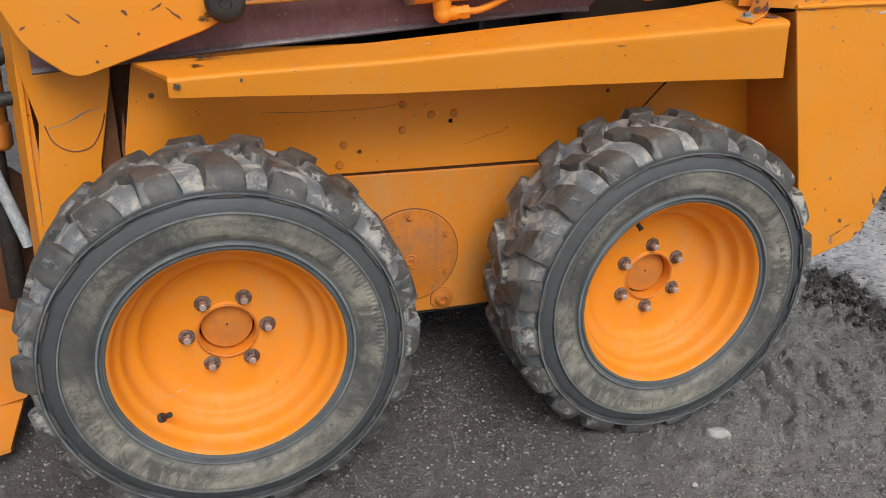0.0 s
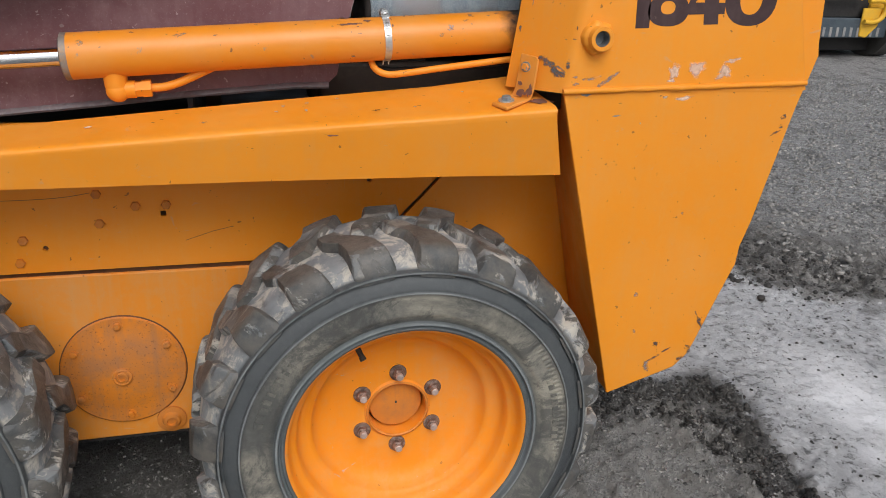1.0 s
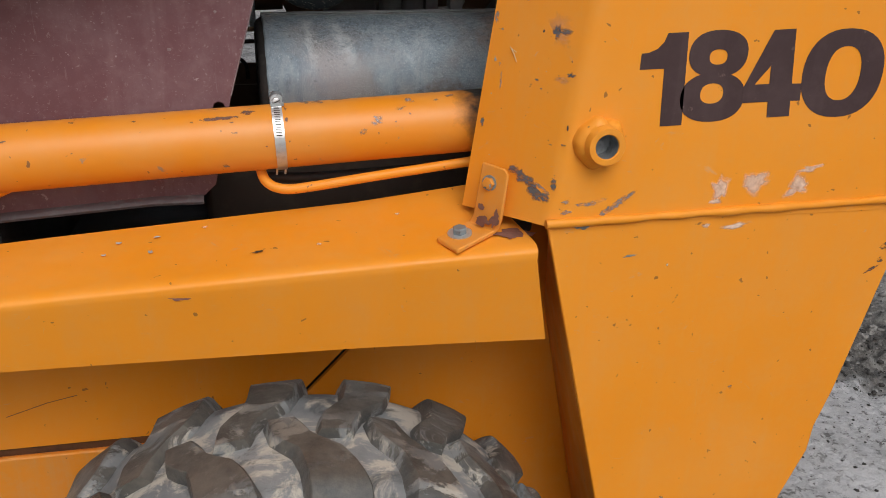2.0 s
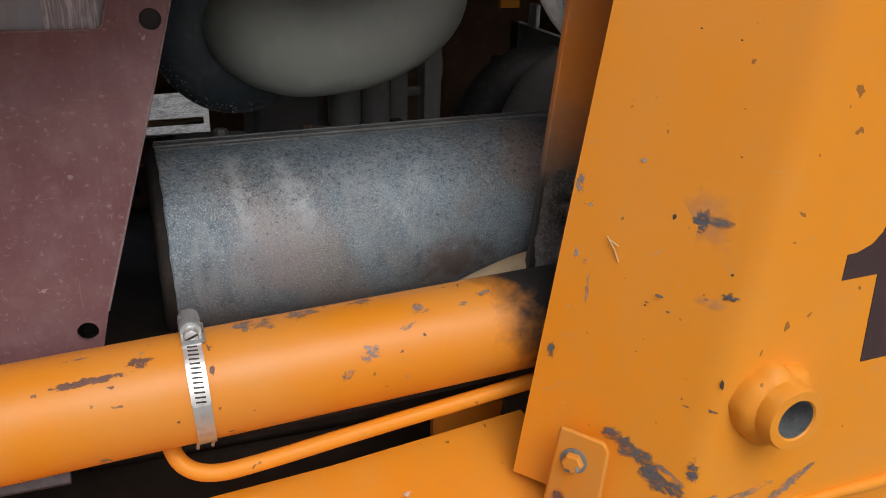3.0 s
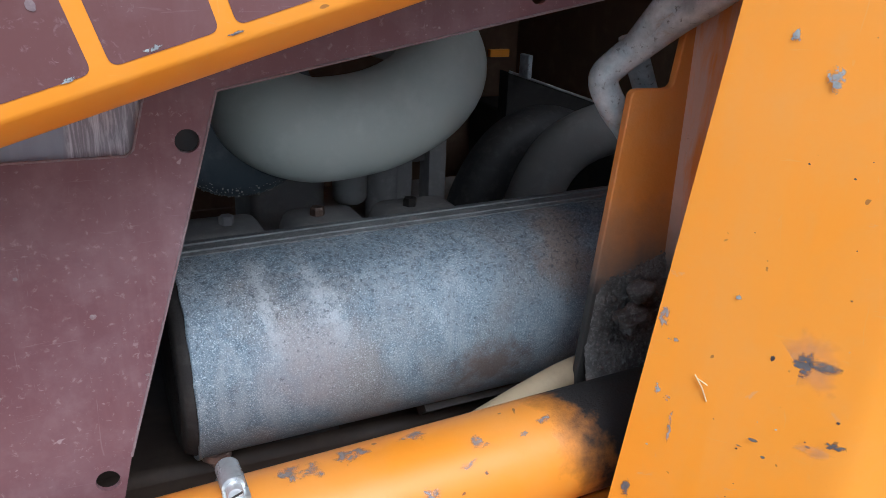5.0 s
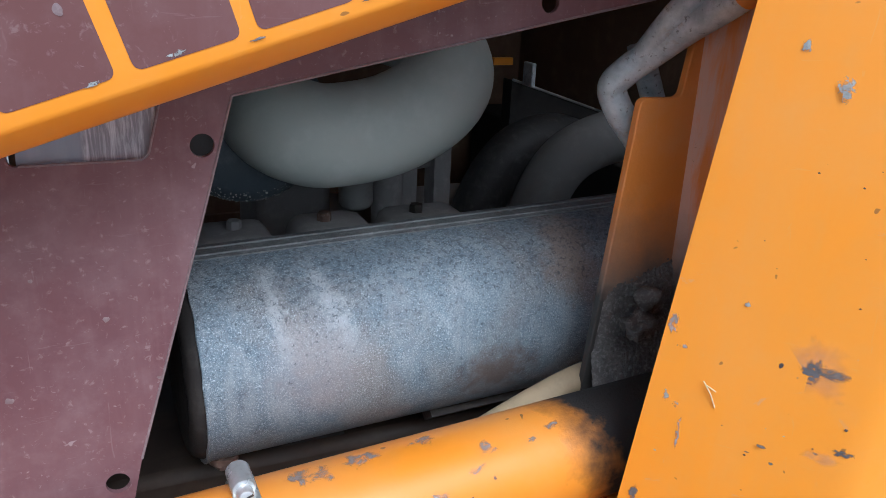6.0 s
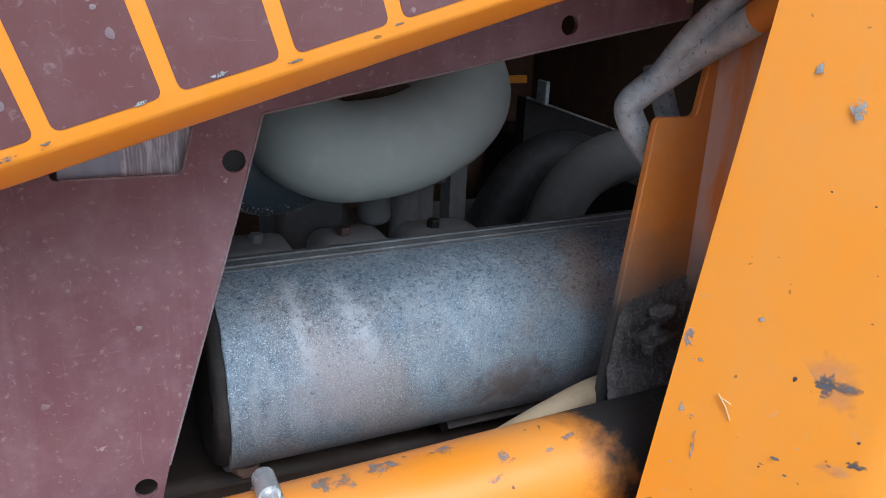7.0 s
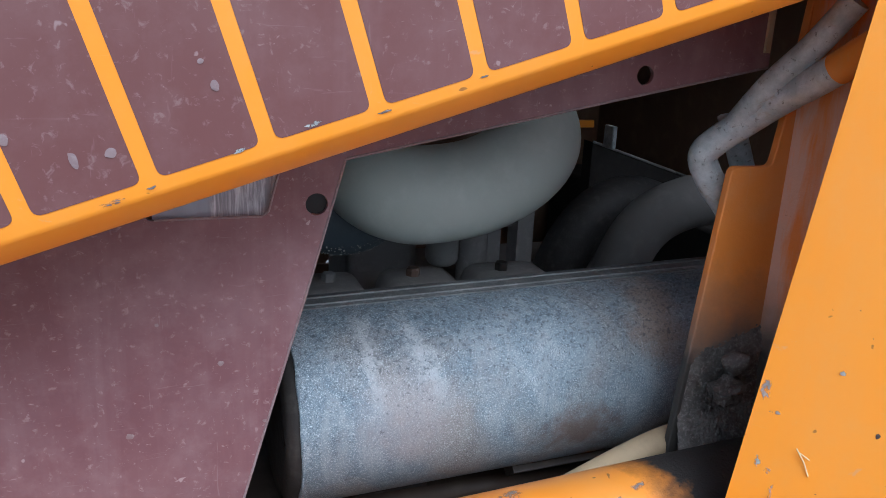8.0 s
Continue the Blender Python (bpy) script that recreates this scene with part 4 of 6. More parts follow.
def build_wheel(x, turn, valve, seed):
    w = lpart("wheel", lathe([(0.2295, -0.149), (0.2293, -0.1545), (0.2270, -0.1560), (0.2225, -0.153), (0.2195, -0.144), (0.2175, -0.131), (0.212, -0.121), (0.2065, -0.1185), (0.2030, -0.114), (0.2005, -0.099), (0.1975, -0.091), (0.191, -0.084), (0.181, -0.0805), (0.1740, -0.0785), (0.1705, -0.072), (0.166, -0.062), (0.157, -0.053), (0.146, -0.0478), (0.136, -0.046), (0.10, -0.0435), (0.066, -0.0435), (0.0635, -0.0465), (0.0600, -0.0485), (0.0572, -0.0470), (0.0566, -0.010)], 96), rim_paint, "orange steel wheel with six rusty nuts", smooth=50)
    w.location = (x, 0, 0.375)
    back = lathe([(0.2175, -0.128), (0.2205, -0.10), (0.2205, 0.08)], 64)
    part("rim_barrel", back, rim_paint, w)
    t = part("tyre", tyre_mesh(), rubber, w, "worn black tyre with chunky lugs and dried mud", smooth=32)
    t.rotation_euler = (0, turn, 0)
    for side in (1, -1):
        for k in range(LUGS):
            part("lug", lug_mesh(k, side), lug_rubber, w, smooth=22).rotation_euler = (0, turn, 0)
    for r, a0, a1, n, h, sd in ((0.272, 2.2, 2.75, 9, 0.019, seed), (0.276, 4.2, 4.7, 9, 0.013, seed + 1), (0.272, 0.4, 0.9, 9, 0.017, seed + 2)):
        letters = bmesh.new()
        sidewall_bars(letters, r, a0 + seed, a1 + seed, n, h, sd)
        part("sidewall_lettering", letters, rubber, w)
    ring = bmesh.new()
    add_lathe(ring, [(0.0590, -0.044), (0.0625, -0.0475), (0.0592, -0.0500), (0.0566, -0.0475), (0.0590, -0.044)], 48)
    part("hub_ring", ring, rusty_orange, w, "rust-edged orange hub ring")
    # near-black recess: the shadow in the gap round the cap is its colour
    part("hub_recess", lathe([(0.0570, -0.012), (0.0570, 0.012), (0.0, 0.012)], 40), bay_black, w)
    part("hub_cap", lathe([(0.0535, 0.011), (0.0535, -0.020), (0.0515, -0.0245), (0.025, -0.0280), (0.0, -0.0285)], 40, place=(0, 0, 0.0022)), rusty_orange, w, "dull brown-orange hub cap")
    dot = bmesh.new()
    add_tube(dot, [(0, -0.026, 0.006), (0, -0.0298, 0.006)], 0.0025, 10)
    part("hub_plug", dot, dark_steel, w)
    for i in range(6):
        a = radians(62.5 if x < -0.5 else 90.0) - i * math.pi / 3
        cx, cz = 0.081 * math.cos(a), 0.081 * math.sin(a)
        bm = bmesh.new()
        add_tube(bm, [(cx, -0.043, cz), (cx, -0.0465, cz), (cx, -0.0475, cz)], [0.0172, 0.0168, 0.0140], 20)
        hex_head(bm, (cx, -0.0470, cz), (0, -1, 0), 0.0116, 0.0110, 0.22)
        part("wheel_nut", bm, old_nut, w, smooth=30)
        part("wheel_stud", tube([(cx, -0.057, cz), (cx, -0.0652, cz), (cx, -0.0664, cz)], [0.0072, 0.0072, 0.0058], 14), stud_steel, w)
    bm = bmesh.new()
    va, vr = radians(valve[0]), valve[1]
    p = Vector((vr * math.cos(va), valve[2], vr * math.sin(va)))
    inward = Vector((-math.cos(va), -0.8, -math.sin(va))).normalized()
    add_tube(bm, [p, p + inward * 0.006, p + inward * 0.008, p + inward * 0.026, p + inward * 0.028, p + inward * 0.034], [0.010, 0.010, 0.0055, 0.005, 0.006, 0.006], 14)
    part("valve", bm, dark_steel, w, "dark rubber tyre valve")
    return w


build_wheel(-0.985, 0.05, (224, 0.204, -0.112), 1)
build_wheel(0.0, 0.12, (117, 0.198, -0.09), 2)

# hidden wheels of the other side
for wx in (-0.985, 0.0):
    far = lpart("wheel", lathe([(0.0, 1.36), (0.2, 1.38), (0.23, 1.44), (0.33, 1.45), (0.385, 1.42), (0.39, 1.30), (0.385, 1.20), (0.2, 1.19)], 40), rubber, "far wheel in the shade")
    far.location = (wx, 0, 0.385)

# chassis side
holes = [disc(-0.645, 0.654, 0.0055, 10), disc(-0.011, 0.766, 0.0055, 10), disc(-1.085, 0.808, 0.0065, 10), [(-0.4285, 0.7085), (-0.4175, 0.7085), (-0.4175, 0.7195), (-0.4285, 0.7195)]]
upper = lpart("chassis_side", plate([(-1.160, 0.607), (-1.150, 0.703), (-1.120, 0.862), (-1.11, 0.90), (0.207, 0.90), (0.207, 0.841), (0.018, 0.645), (0.018, 0.600)], 0.008, upright(0.219), holes), orange, "orange chassis side plate with bolts and holes")
lpart("chassis_rear_side", plate([(0.026, 0.20), (0.026, 0.640), (0.213, 0.835), (0.213, 0.95), (0.40, 0.95), (0.425, 0.76), (0.55, 0.20)], 0.008, upright(0.223)), orange)
lpart("seam_gap", box(-1.13, 0.02, 0.2275, 0.235, 0.55, 0.66), rusty)
lower = lpart("chassis_lower_side", plate([(-1.21, 0.224), (-1.21, 0.60), (-0.70, 0.6020), (0.018, 0.5945), (0.024, 0.222)], 0.010, upright(0.2)), orange_dusty, "dusty orange lower chassis plate", bevel=0.003)
lpart("belly_pan", box(-1.20, 0.55, 0.205, 1.18, 0.215, 0.225), bay_black)
# added block: keeps far-side light off the ground and covers it in black
lpart("belly_light_block", box(-0.90, 0.10, 0.42, 1.05, 0.10, 0.214), bay_black, "added black block under the belly that keeps the ground dark", bevel=0.02)
for x, z in ((-0.542, 0.760), (-0.473, 0.733), (-0.416, 0.733), (-0.542, 0.700), (-0.682, 0.673), (-0.693, 0.627)):
    in_loader(bolt(None, (x, 0.219, z), (0, -1, 0), 0.0095, 0.007, rusty_orange, washer=False))

# round bearing cover between the wheels
CX, CZ = -0.527, 0.384
cover_paint = painted("rust_stained_orange", (0.66, 0.21, 0.015), (0.70, 0.25, 0.03), (0.36, 0.17, 0.08), 0.95, speck=(0.12, 0.05, 0.03), rough=0.6, specks=0.9, scuff=(0.46, 0.30, 0.20), scuffs=0.5, flecks=0.75, rub_size=30.0)
cover = lpart("bearing_cover", lathe([(0.1225, 0.204), (0.1225, 0.1955), (0.1205, 0.1935), (0.092, 0.1935), (0.084, 0.1915), (0.045, 0.1875), (0.0, 0.1865)], 64, place=(CX, 0, CZ)), cover_paint, "round rust-stained orange cover with six bolts")
for i in range(6):
    a = radians(92 - 60 * i)
    bolt(cover, (CX + 0.104 * math.cos(a), 0.1935, CZ + 0.104 * math.sin(a)), (0, -1, 0), 0.0076, 0.0065, cover_paint)
part("plug", lathe([(0.0200, 0.188), (0.0195, 0.1830), (0.0165, 0.1815), (0.0130, 0.1830), (0.0110, 0.1795), (0.0072, 0.1790), (0.0065, 0.1840), (0.0, 0.1840)], 28, place=(CX - 0.004, 0, CZ - 0.010)), cover_paint, cover)
part("cover_gasket", lathe([(0.1250, 0.2015), (0.1250, 0.1985), (0.1215, 0.1975)], 64, place=(CX, 0, CZ)), rusty, cover, "rusty joint round the cover")
lpart("drain_plug", lathe([(0.030, 0.201), (0.030, 0.193), (0.020, 0.191), (0.016, 0.184), (0.010, 0.182), (0.009, 0.188), (0.0, 0.188)], 28, place=(-0.444, 0, 0.256)), rusty_orange, "rusty orange drain plug")

# fender: bent sheet over both wheels
FX = [(-1.047, 0.020, 0.880, 0.845, 0.012, 0.005), (-0.912, 0.016, 0.888, 0.842, 0.011, 0.008), (-0.614, 0.010, 0.900, 0.833, 0.016, 0.012), (-0.247, 0.002, 0.924, 0.832, 0.022, 0.016), (0.10, -0.012, 0.944, 0.830, 0.028, 0.020), (0.293, -0.027, 0.958, 0.828, 0.033, 0.022)]


def fender_mesh():
    bm = bmesh.new()
    rings = []
    for i, (x, y, z, zb, rise, tuck) in enumerate(FX):
        last = i == len(FX) - 1
        xb = x + (0.026 if last else 0)
        xi = x - (0.03 if last else 0) - (0.063 if i == 0 else 0)
        inner, top = 0.145, z + rise
        g = rise / (inner - y)
        rings.append([(xi, inner, top), (x, y + 0.017, z + 0.002 + 0.017 * g), (x, y + 0.009, z + 0.002 + 0.009 * g), (x, y + 0.005, z + 0.0014), (x, y + 0.0018, z - 0.0008), (x, y + 0.0004, z - 0.0045), (x, y + 0.0004 + tuck * 0.08, z - 0.0045 - (z - 0.0045 - zb) * 0.08), (xb, y + tuck, zb), (xb, y + tuck + 0.008, zb), (x, y + 0.012, z - 0.009), (x, y + 0.018, z - 0.004), (xi, inner, top - 0.006)])
    add_loft(bm, rings)
    return bm


fender = lpart("fender", fender_mesh(), orange, "long orange sheet fender, chipped and bent at its tip", smooth=50)
in_loader(blotch(None, (-0.112, 0.0005, 0.9195), (0, -1, 0.35), (1, 0, 0.05), 0.030, 0.012, rust_chip, 3))
in_loader(blotch(None, (-0.125, 0.006, 0.9255), (0, -0.35, 1), (1, 0, 0.05), 0.06, 0.016, grey_scuff, 4))
in_loader(blotch(None, (-0.912, 0.0185, 0.880), (0, -1, 0.2), (0.1, 0, 1), 0.020, 0.006, dark_chip, 5))
in_loader(blotch(None, (-1.030, 0.0195, 0.866), (0, -1, 0.2), (0.5, 0, 1), 0.018, 0.026, grease_scuff, 6))
in_loader(blotch(None, (-0.965, 0.120, 0.9000), (0, -0.12, 1), (1, -0.2, 0), 0.12, 0.04, grease_scuff, 7, rag=0.7, lift=0.0012))
in_loader(blotch(None, (-0.99, 0.075, 0.894), (0, -0.12, 1), (1, -0.2, 0), 0.04, 0.014, grease_scuff, 8, rag=0.8, lift=0.001))
in_loader(blotch(None, (-0.02, 0.045, 0.939), (0, -0.18, 1), (1, 0.3, 0), 0.022, 0.006, dark_chip, 9, rag=0.6))
in_loader(blotch(None, (0.125, -0.009, 0.9425), (0, -0.5, 1), (1, 0, 0.06), 0.010, 0.005, dark_chip, 10))


def fender_top(x, y):
    """Height of the fender's top sheet at a place in plan."""
    for a, b in zip(FX, FX[1:]):
        if a[0] <= x <= b[0]:
            t = (x - a[0]) / (b[0] - a[0])
            yf, zf, rise = (a[i] + (b[i] - a[i]) * t for i in (1, 2, 4))
            return zf + 0.002 + rise * (y - yf) / (0.145 - yf)
    return FX[-1][2]


for i, (x, y, w, h, mat) in enumerate(((-0.189, 0.105, 0.007, 0.005, stone_pale), (-0.150, 0.075, 0.006, 0.006, stone_pale), (-0.146, 0.110, 0.006, 0.004, stone_pale), (-0.203, 0.080, 0.005, 0.004, stone_pale), (-0.028, 0.046, 0.020, 0.006, grease_scuff), (0.146, 0.095, 0.008, 0.006, white_scuff), (0.044, 0.047, 0.010, 0.007, white_scuff), (-0.09, 0.12, 0.009, 0.006, white_scuff), (0.02, 0.10, 0.010, 0.004, chip_scuff), (-0.33, 0.06, 0.020, 0.010, grey_scuff), (-0.52, 0.09, 0.016, 0.008, white_scuff), (-0.70, 0.05, 0.010, 0.006, chip_scuff))):
    in_loader(blotch(None, (x, y, fender_top(x, y)), (0, -0.2, 1), (1, 0.3, 0.05), w, h, mat, 300 + i, rag=0.6, lift=0.0008))

# ---- rear upright: outer plate with a folded front facet, weld, skirt ----
YT = -0.030


def bend_x(z):
    return 0.300 + (z - 0.988) * 0.16


def edge_x(z):
    return 0.2289 + (z - 1.0) * 0.1238


def edge_y(z):
    return 0.0797 - (z - 1.0) * 0.0314


def tower_mesh():
    bm = bmesh.new()
    rings = []
    for z in (0.987, 1.2, 1.45, 1.9):
        zl = z if z > 0.995 else 0.9825
        xb, xe, xr = bend_x(z), edge_x(zl), 0.811 - (z - 1.0) * 0.268
        ye = edge_y(zl)
        rings.append([(xe, ye, zl), (xe + (xb - xe) * 0.90, ye + (YT + 0.003 - ye) * 0.90, z), (xb - 0.0005, YT + 0.0052, z), (xb + 0.008, YT + 0.0016, z), (xb + 0.022, YT, z), (xr - 0.012, YT, z), (xr - 0.003, YT + 0.003, z), (xr, YT + 0.012, z), (xr + 0.004, 0.10, z),
                      (xr - 0.006, 0.10, z), (xr - 0.012, YT + 0.008, z), (xb + 0.022, YT + 0.008, z), (xb + 0.004, YT + 0.0135, z), (xe + 0.0026, ye + 0.0020, zl)])
    add_loft(bm, rings)
    return bm


lpart("rear_upright", tower_mesh(), orange, "orange rear upright plate with number decal and scuffs", smooth=50)
SK = [(0.302, 0.985), (0.806, 0.998), (0.742, 0.72), (0.725, 0.665), (0.722, 0.625), (0.690, 0.545), (0.652, 0.445), (0.640, 0.420), (0.612, 0.392), (0.460, 0.344)]
lpart("rear_skirt", plate(SK, 0.008, upright(YT + 0.001)), orange, "orange rear skirt plate, tapering down behind the wheel", bevel=0.002)
bm = bmesh.new()
add_loft(bm, [[(0.306, YT + 0.01, 0.98), (0.404, 0.225, 0.94), (0.412, 0.225, 0.94), (0.314, YT + 0.01, 0.98)], [(0.355, YT + 0.01, 0.77), (0.404, 0.225, 0.765), (0.412, 0.225, 0.765), (0.363, YT + 0.01, 0.77)], [(0.462, YT + 0.01, 0.347), (0.50, 0.225, 0.30), (0.508, 0.225, 0.30), (0.470, YT + 0.01, 0.347)]])
lpart("wheel_well_rear", bm, orange_dusty)
bm = bmesh.new()
add_loft(bm, [[(0.800, YT + 0.012, 0.99), (0.860, 0.30, 0.98), (0.852, 0.30, 0.98), (0.792, YT + 0.012, 0.99)], [(0.718, YT + 0.012, 0.64), (0.76, 0.30, 0.62), (0.752, 0.30, 0.62), (0.710, YT + 0.012, 0.64)], [(0.606, YT + 0.012, 0.395), (0.62, 0.30, 0.38), (0.612, 0.30, 0.38), (0.598, YT + 0.012, 0.395)]])
lpart("skirt_rear_wall", bm, orange_dusty)
lpart("skirt_floor", plate([(0.47, -0.015), (0.605, -0.015), (0.62, 0.30), (0.505, 0.30)], 0.006, lambda u, v, d: Vector((u, v, 0.352 + d + (u - 0.47) * 0.3))), orange_dusty)
# weld bead between the two plates
wp = [(0.298 + 0.508 * i / 40, YT - 0.001, 0.9912 + 0.0105 * i / 40 + 0.0004 * math.sin(i * 1.3)) for i in range(41)]
lpart("weld_bead", tube(wp, [0.0052 + 0.0005 * math.sin(i * 1.1) + 0.0005 * math.sin(i * 0.37) for i in range(41)], 12), orange, "thick painted weld bead")
# rear door, seen past the upright
bm = bmesh.new()
add_loft(bm, [[(0.84, 0.10, 1.9), (0.865, 0.10, 1.9), (0.865, 1.3, 1.9), (0.84, 1.3, 1.9)], [(0.84, 0.10, 1.06), (0.925, 0.10, 1.06), (0.925, 1.3, 1.06), (0.84, 1.3, 1.06)], [(0.84, 0.10, 1.03), (0.930, 0.10, 1.035), (0.930, 1.3, 1.035), (0.84, 1.3, 1.03)], [(0.84, 0.10, 0.88), (0.885, 0.10, 0.88), (0.885, 1.3, 0.88), (0.84, 1.3, 0.88)], [(0.80, 0.10, 0.60), (0.80, 0.10, 0.60001), (0.80, 1.3, 0.60001), (0.80, 1.3, 0.60)]])
lpart("rear_door", bm, orange, "orange rear engine door edge", bevel=0.004)

# number on the plate, a sheet digit each
def oval(cx, cz, rx, rz, n=36, e=2.3):
    out = []
    for k in range(n):
        c, q = math.cos(2 * math.pi * k / n), math.sin(2 * math.pi * k / n)
        out.append((cx + rx * math.copysign(abs(c) ** (2 / e), c), cz + rz * math.copysign(abs(q) ** (2 / e), q)))
    return out


number = lpart("number_decal", plate([(0.394, 1.1665), (0.3945, 1.184), (0.402, 1.1845), (0.413, 1.189), (0.420, 1.1965), (0.4235, 1.206), (0.448, 1.207), (0.4535, 1.1035), (0.4265, 1.1025), (0.4235, 1.1675)], 0.0004, upright(YT - 0.0005)), number_ink, "dark brown bold number 1840 decal", smooth=0)
DIGITS = ((oval(0.4885, 1.1835, 0.0365, 0.0260), [oval(0.4885, 1.1800, 0.0112, 0.0085)], 0.0006), (oval(0.4880, 1.1345, 0.0405, 0.0280), [oval(0.4865, 1.1390, 0.0145, 0.0115)], 0.0005),
          ([(0.554, 1.2095), (0.5815, 1.2110), (0.588, 1.1490), (0.6015, 1.1490), (0.6025, 1.1290), (0.590, 1.1290), (0.592, 1.1110), (0.5625, 1.1100), (0.5605, 1.1285), (0.526, 1.1275), (0.5265, 1.1470)], [[(0.5395, 1.1485), (0.5585, 1.1490), (0.5570, 1.1700)]], 0.0007), (oval(0.6545, 1.1600, 0.0545, 0.0515), [oval(0.6545, 1.1600, 0.0235, 0.0315)], 0.0005))
for outline, gaps, off in DIGITS:
    part("digit", plate(outline, 0.0003, upright(YT - off), gaps), number_ink, number, smooth=0)

# bushing through the plate
BX, BZ = 0.3535, 1.0865
bm = lathe([(0.0295, YT + 0.002), (0.0290, YT - 0.0035), (0.0275, YT - 0.0085), (0.0248, YT - 0.0115), (0.0224, YT - 0.0138), (0.0215, YT - 0.0245), (0.0207, YT - 0.0258), (0.0146, YT - 0.0258), (0.0135, YT - 0.0245)], 48, place=(BX, 0, BZ))
for vert in bm.verts:
    if vert.co.y > YT - 0.012:
        d = vert.co - Vector((BX, vert.co.y, BZ))
        vert.co += d * (0.14 * noise.noise(d.normalized() * 2.2 + Vector((3, 1, 0))) + 0.05 * noise.noise(d.normalized() * 6))
bush = lpart("bushing", bm, orange, "orange welded pivot bushing with an open bore")
part("bore", lathe([(0.0135, YT - 0.0245), (0.0134, YT - 0.0012), (0.012, YT - 0.0011), (0.0, YT - 0.001)], 24, place=(BX, 0, BZ)), bare_metal, bush, "bare worn bore")

# folded bracket between fender and upright
nf = Vector((-0.09, -0.085, 0.0)).normalized()
bm = bmesh.new()
bp = [((0.180, 0.017, 0.9585), (0.197, -0.020, 0.9560)), ((0.226, 0.047, 0.9660), (0.2505, 0.013, 0.9650)), ((0.231, 0.045, 0.9720), (0.2565, 0.011, 0.9725)), ((0.2325, 0.0395, 0.985), (0.2585, 0.0085, 0.985)), ((0.2395, 0.0375, 1.044), (0.2645, 0.0100, 1.040)), ((0.2405, 0.0366, 1.0499), (0.2610, 0.0130, 1.0470))]
bo = [(0, 0, 0.0062), (-0.001, 0, 0.006), (-0.003, -0.002, 0.005), (-0.0035, -0.0035, 0.0012), (-0.0035, -0.0035, 0.0006), (-0.0035, -0.0035, 0.0006)]
add_loft(bm, [[Vector(a), Vector(b), Vector(b) + Vector(o), Vector(a) + Vector(o)] for (a, b), o in zip(bp, bo)])
bracket = lpart("bracket", bm, orange_dusty, "small folded orange bracket with two hex bolts and rust", bevel=0.002)
part("washer", tube([(0.2085, 0.018, 0.9672), (0.2083, 0.0177, 0.9692)], 0.0148, 24), zinc, bracket, "pale zinc washer", smooth=35)
part("bolt", hex_bolt_mesh((0.2083, 0.0177, 0.9690), (-0.10, -0.12, 1), 0.0088, 0.0075), blued_steel, bracket, "blue-grey hex bolt", smooth=30)
bc = Vector((0.2445, 0.0235, 1.0275))
part("bolt", hex_bolt_mesh(bc + nf * 0.0016, nf, 0.0076, 0.0050), orange_dusty, bracket, "hex bolt with worn orange paint", smooth=30)
part("washer", tube([bc - nf * 0.001, bc + nf * 0.0016], 0.0096, 24), blued_steel, bracket, smooth=35)
in_loader(blotch(None, bc + nf * 0.0068 + Vector((0.0030, -0.0035, -0.002)), nf, (0.2, -0.2, 1), 0.0095, 0.0045, crinkled_metal, 31, rag=0.4))
in_loader(blotch(None, bc + nf * 0.0068 + Vector((-0.0015, 0.0015, -0.0045)), nf, (1, -1, 0), 0.0060, 0.0036, dark_metal, 32, rag=0.4))
bn = Vector((-0.73, -0.67, 0.12))
for i, (p, n, u, a, b) in enumerate((((0.2415, 0.0245, 0.980), bn, (1, -1, 0.2), 0.018, 0.012), ((0.252, 0.012, 0.986), bn, (0.2, -0.2, 1), 0.020, 0.010), ((0.239, 0.029, 0.997), bn, (1, -1, 0), 0.008, 0.008))):
    in_loader(blotch(None, Vector(p) + bn * 0.0045, n, u, a, b, rust_chip, 20 + i, rag=0.6))
in_loader(blotch(None, (0.272, 0.012, 0.9655), (0, -0.2, 1), (1, 0.1, 0.05), 0.045, 0.022, rust_chip, 24, rag=0.7, lift=0.001))

# scuffs on the upright: facet marks first, then those on the outer face


def facet(x, z):
    xb = bend_x(z)
    return (x, YT + 0.003 + (xb - x) * (edge_y(z) - YT - 0.003) / (xb - edge_x(z)), z)


fd = Vector(facet(0.25, 1.1)) - Vector(facet(0.29, 1.1))
fnorm = fd.cross(Vector(facet(0.27, 1.3)) - Vector(facet(0.27, 1.1))).normalized()
lpart("panel_scratch", tube(curve_points([(-0.865, 0.2187, 0.759), (-0.76, 0.2187, 0.7545), (-0.66, 0.2187, 0.7535), (-0.60, 0.2187, 0.756), (-0.553, 0.2187, 0.7625)], 6), 0.0005, 6), rust_chip)
lpart("panel_scratch", tube([(-0.385, 0.2187, 0.655), (-0.33, 0.2187, 0.672), (-0.29, 0.2187, 0.680)], 0.0005, 6), rust_chip)
if fnorm.y > 0:
    fnorm = -fnorm
MARK_KINDS = {"speck": dark_chip, "metal": metal_scuff, "crinkle": crinkled_metal, "gouge": dark_metal, "smear": smear_scuff, "smudge": smudge}
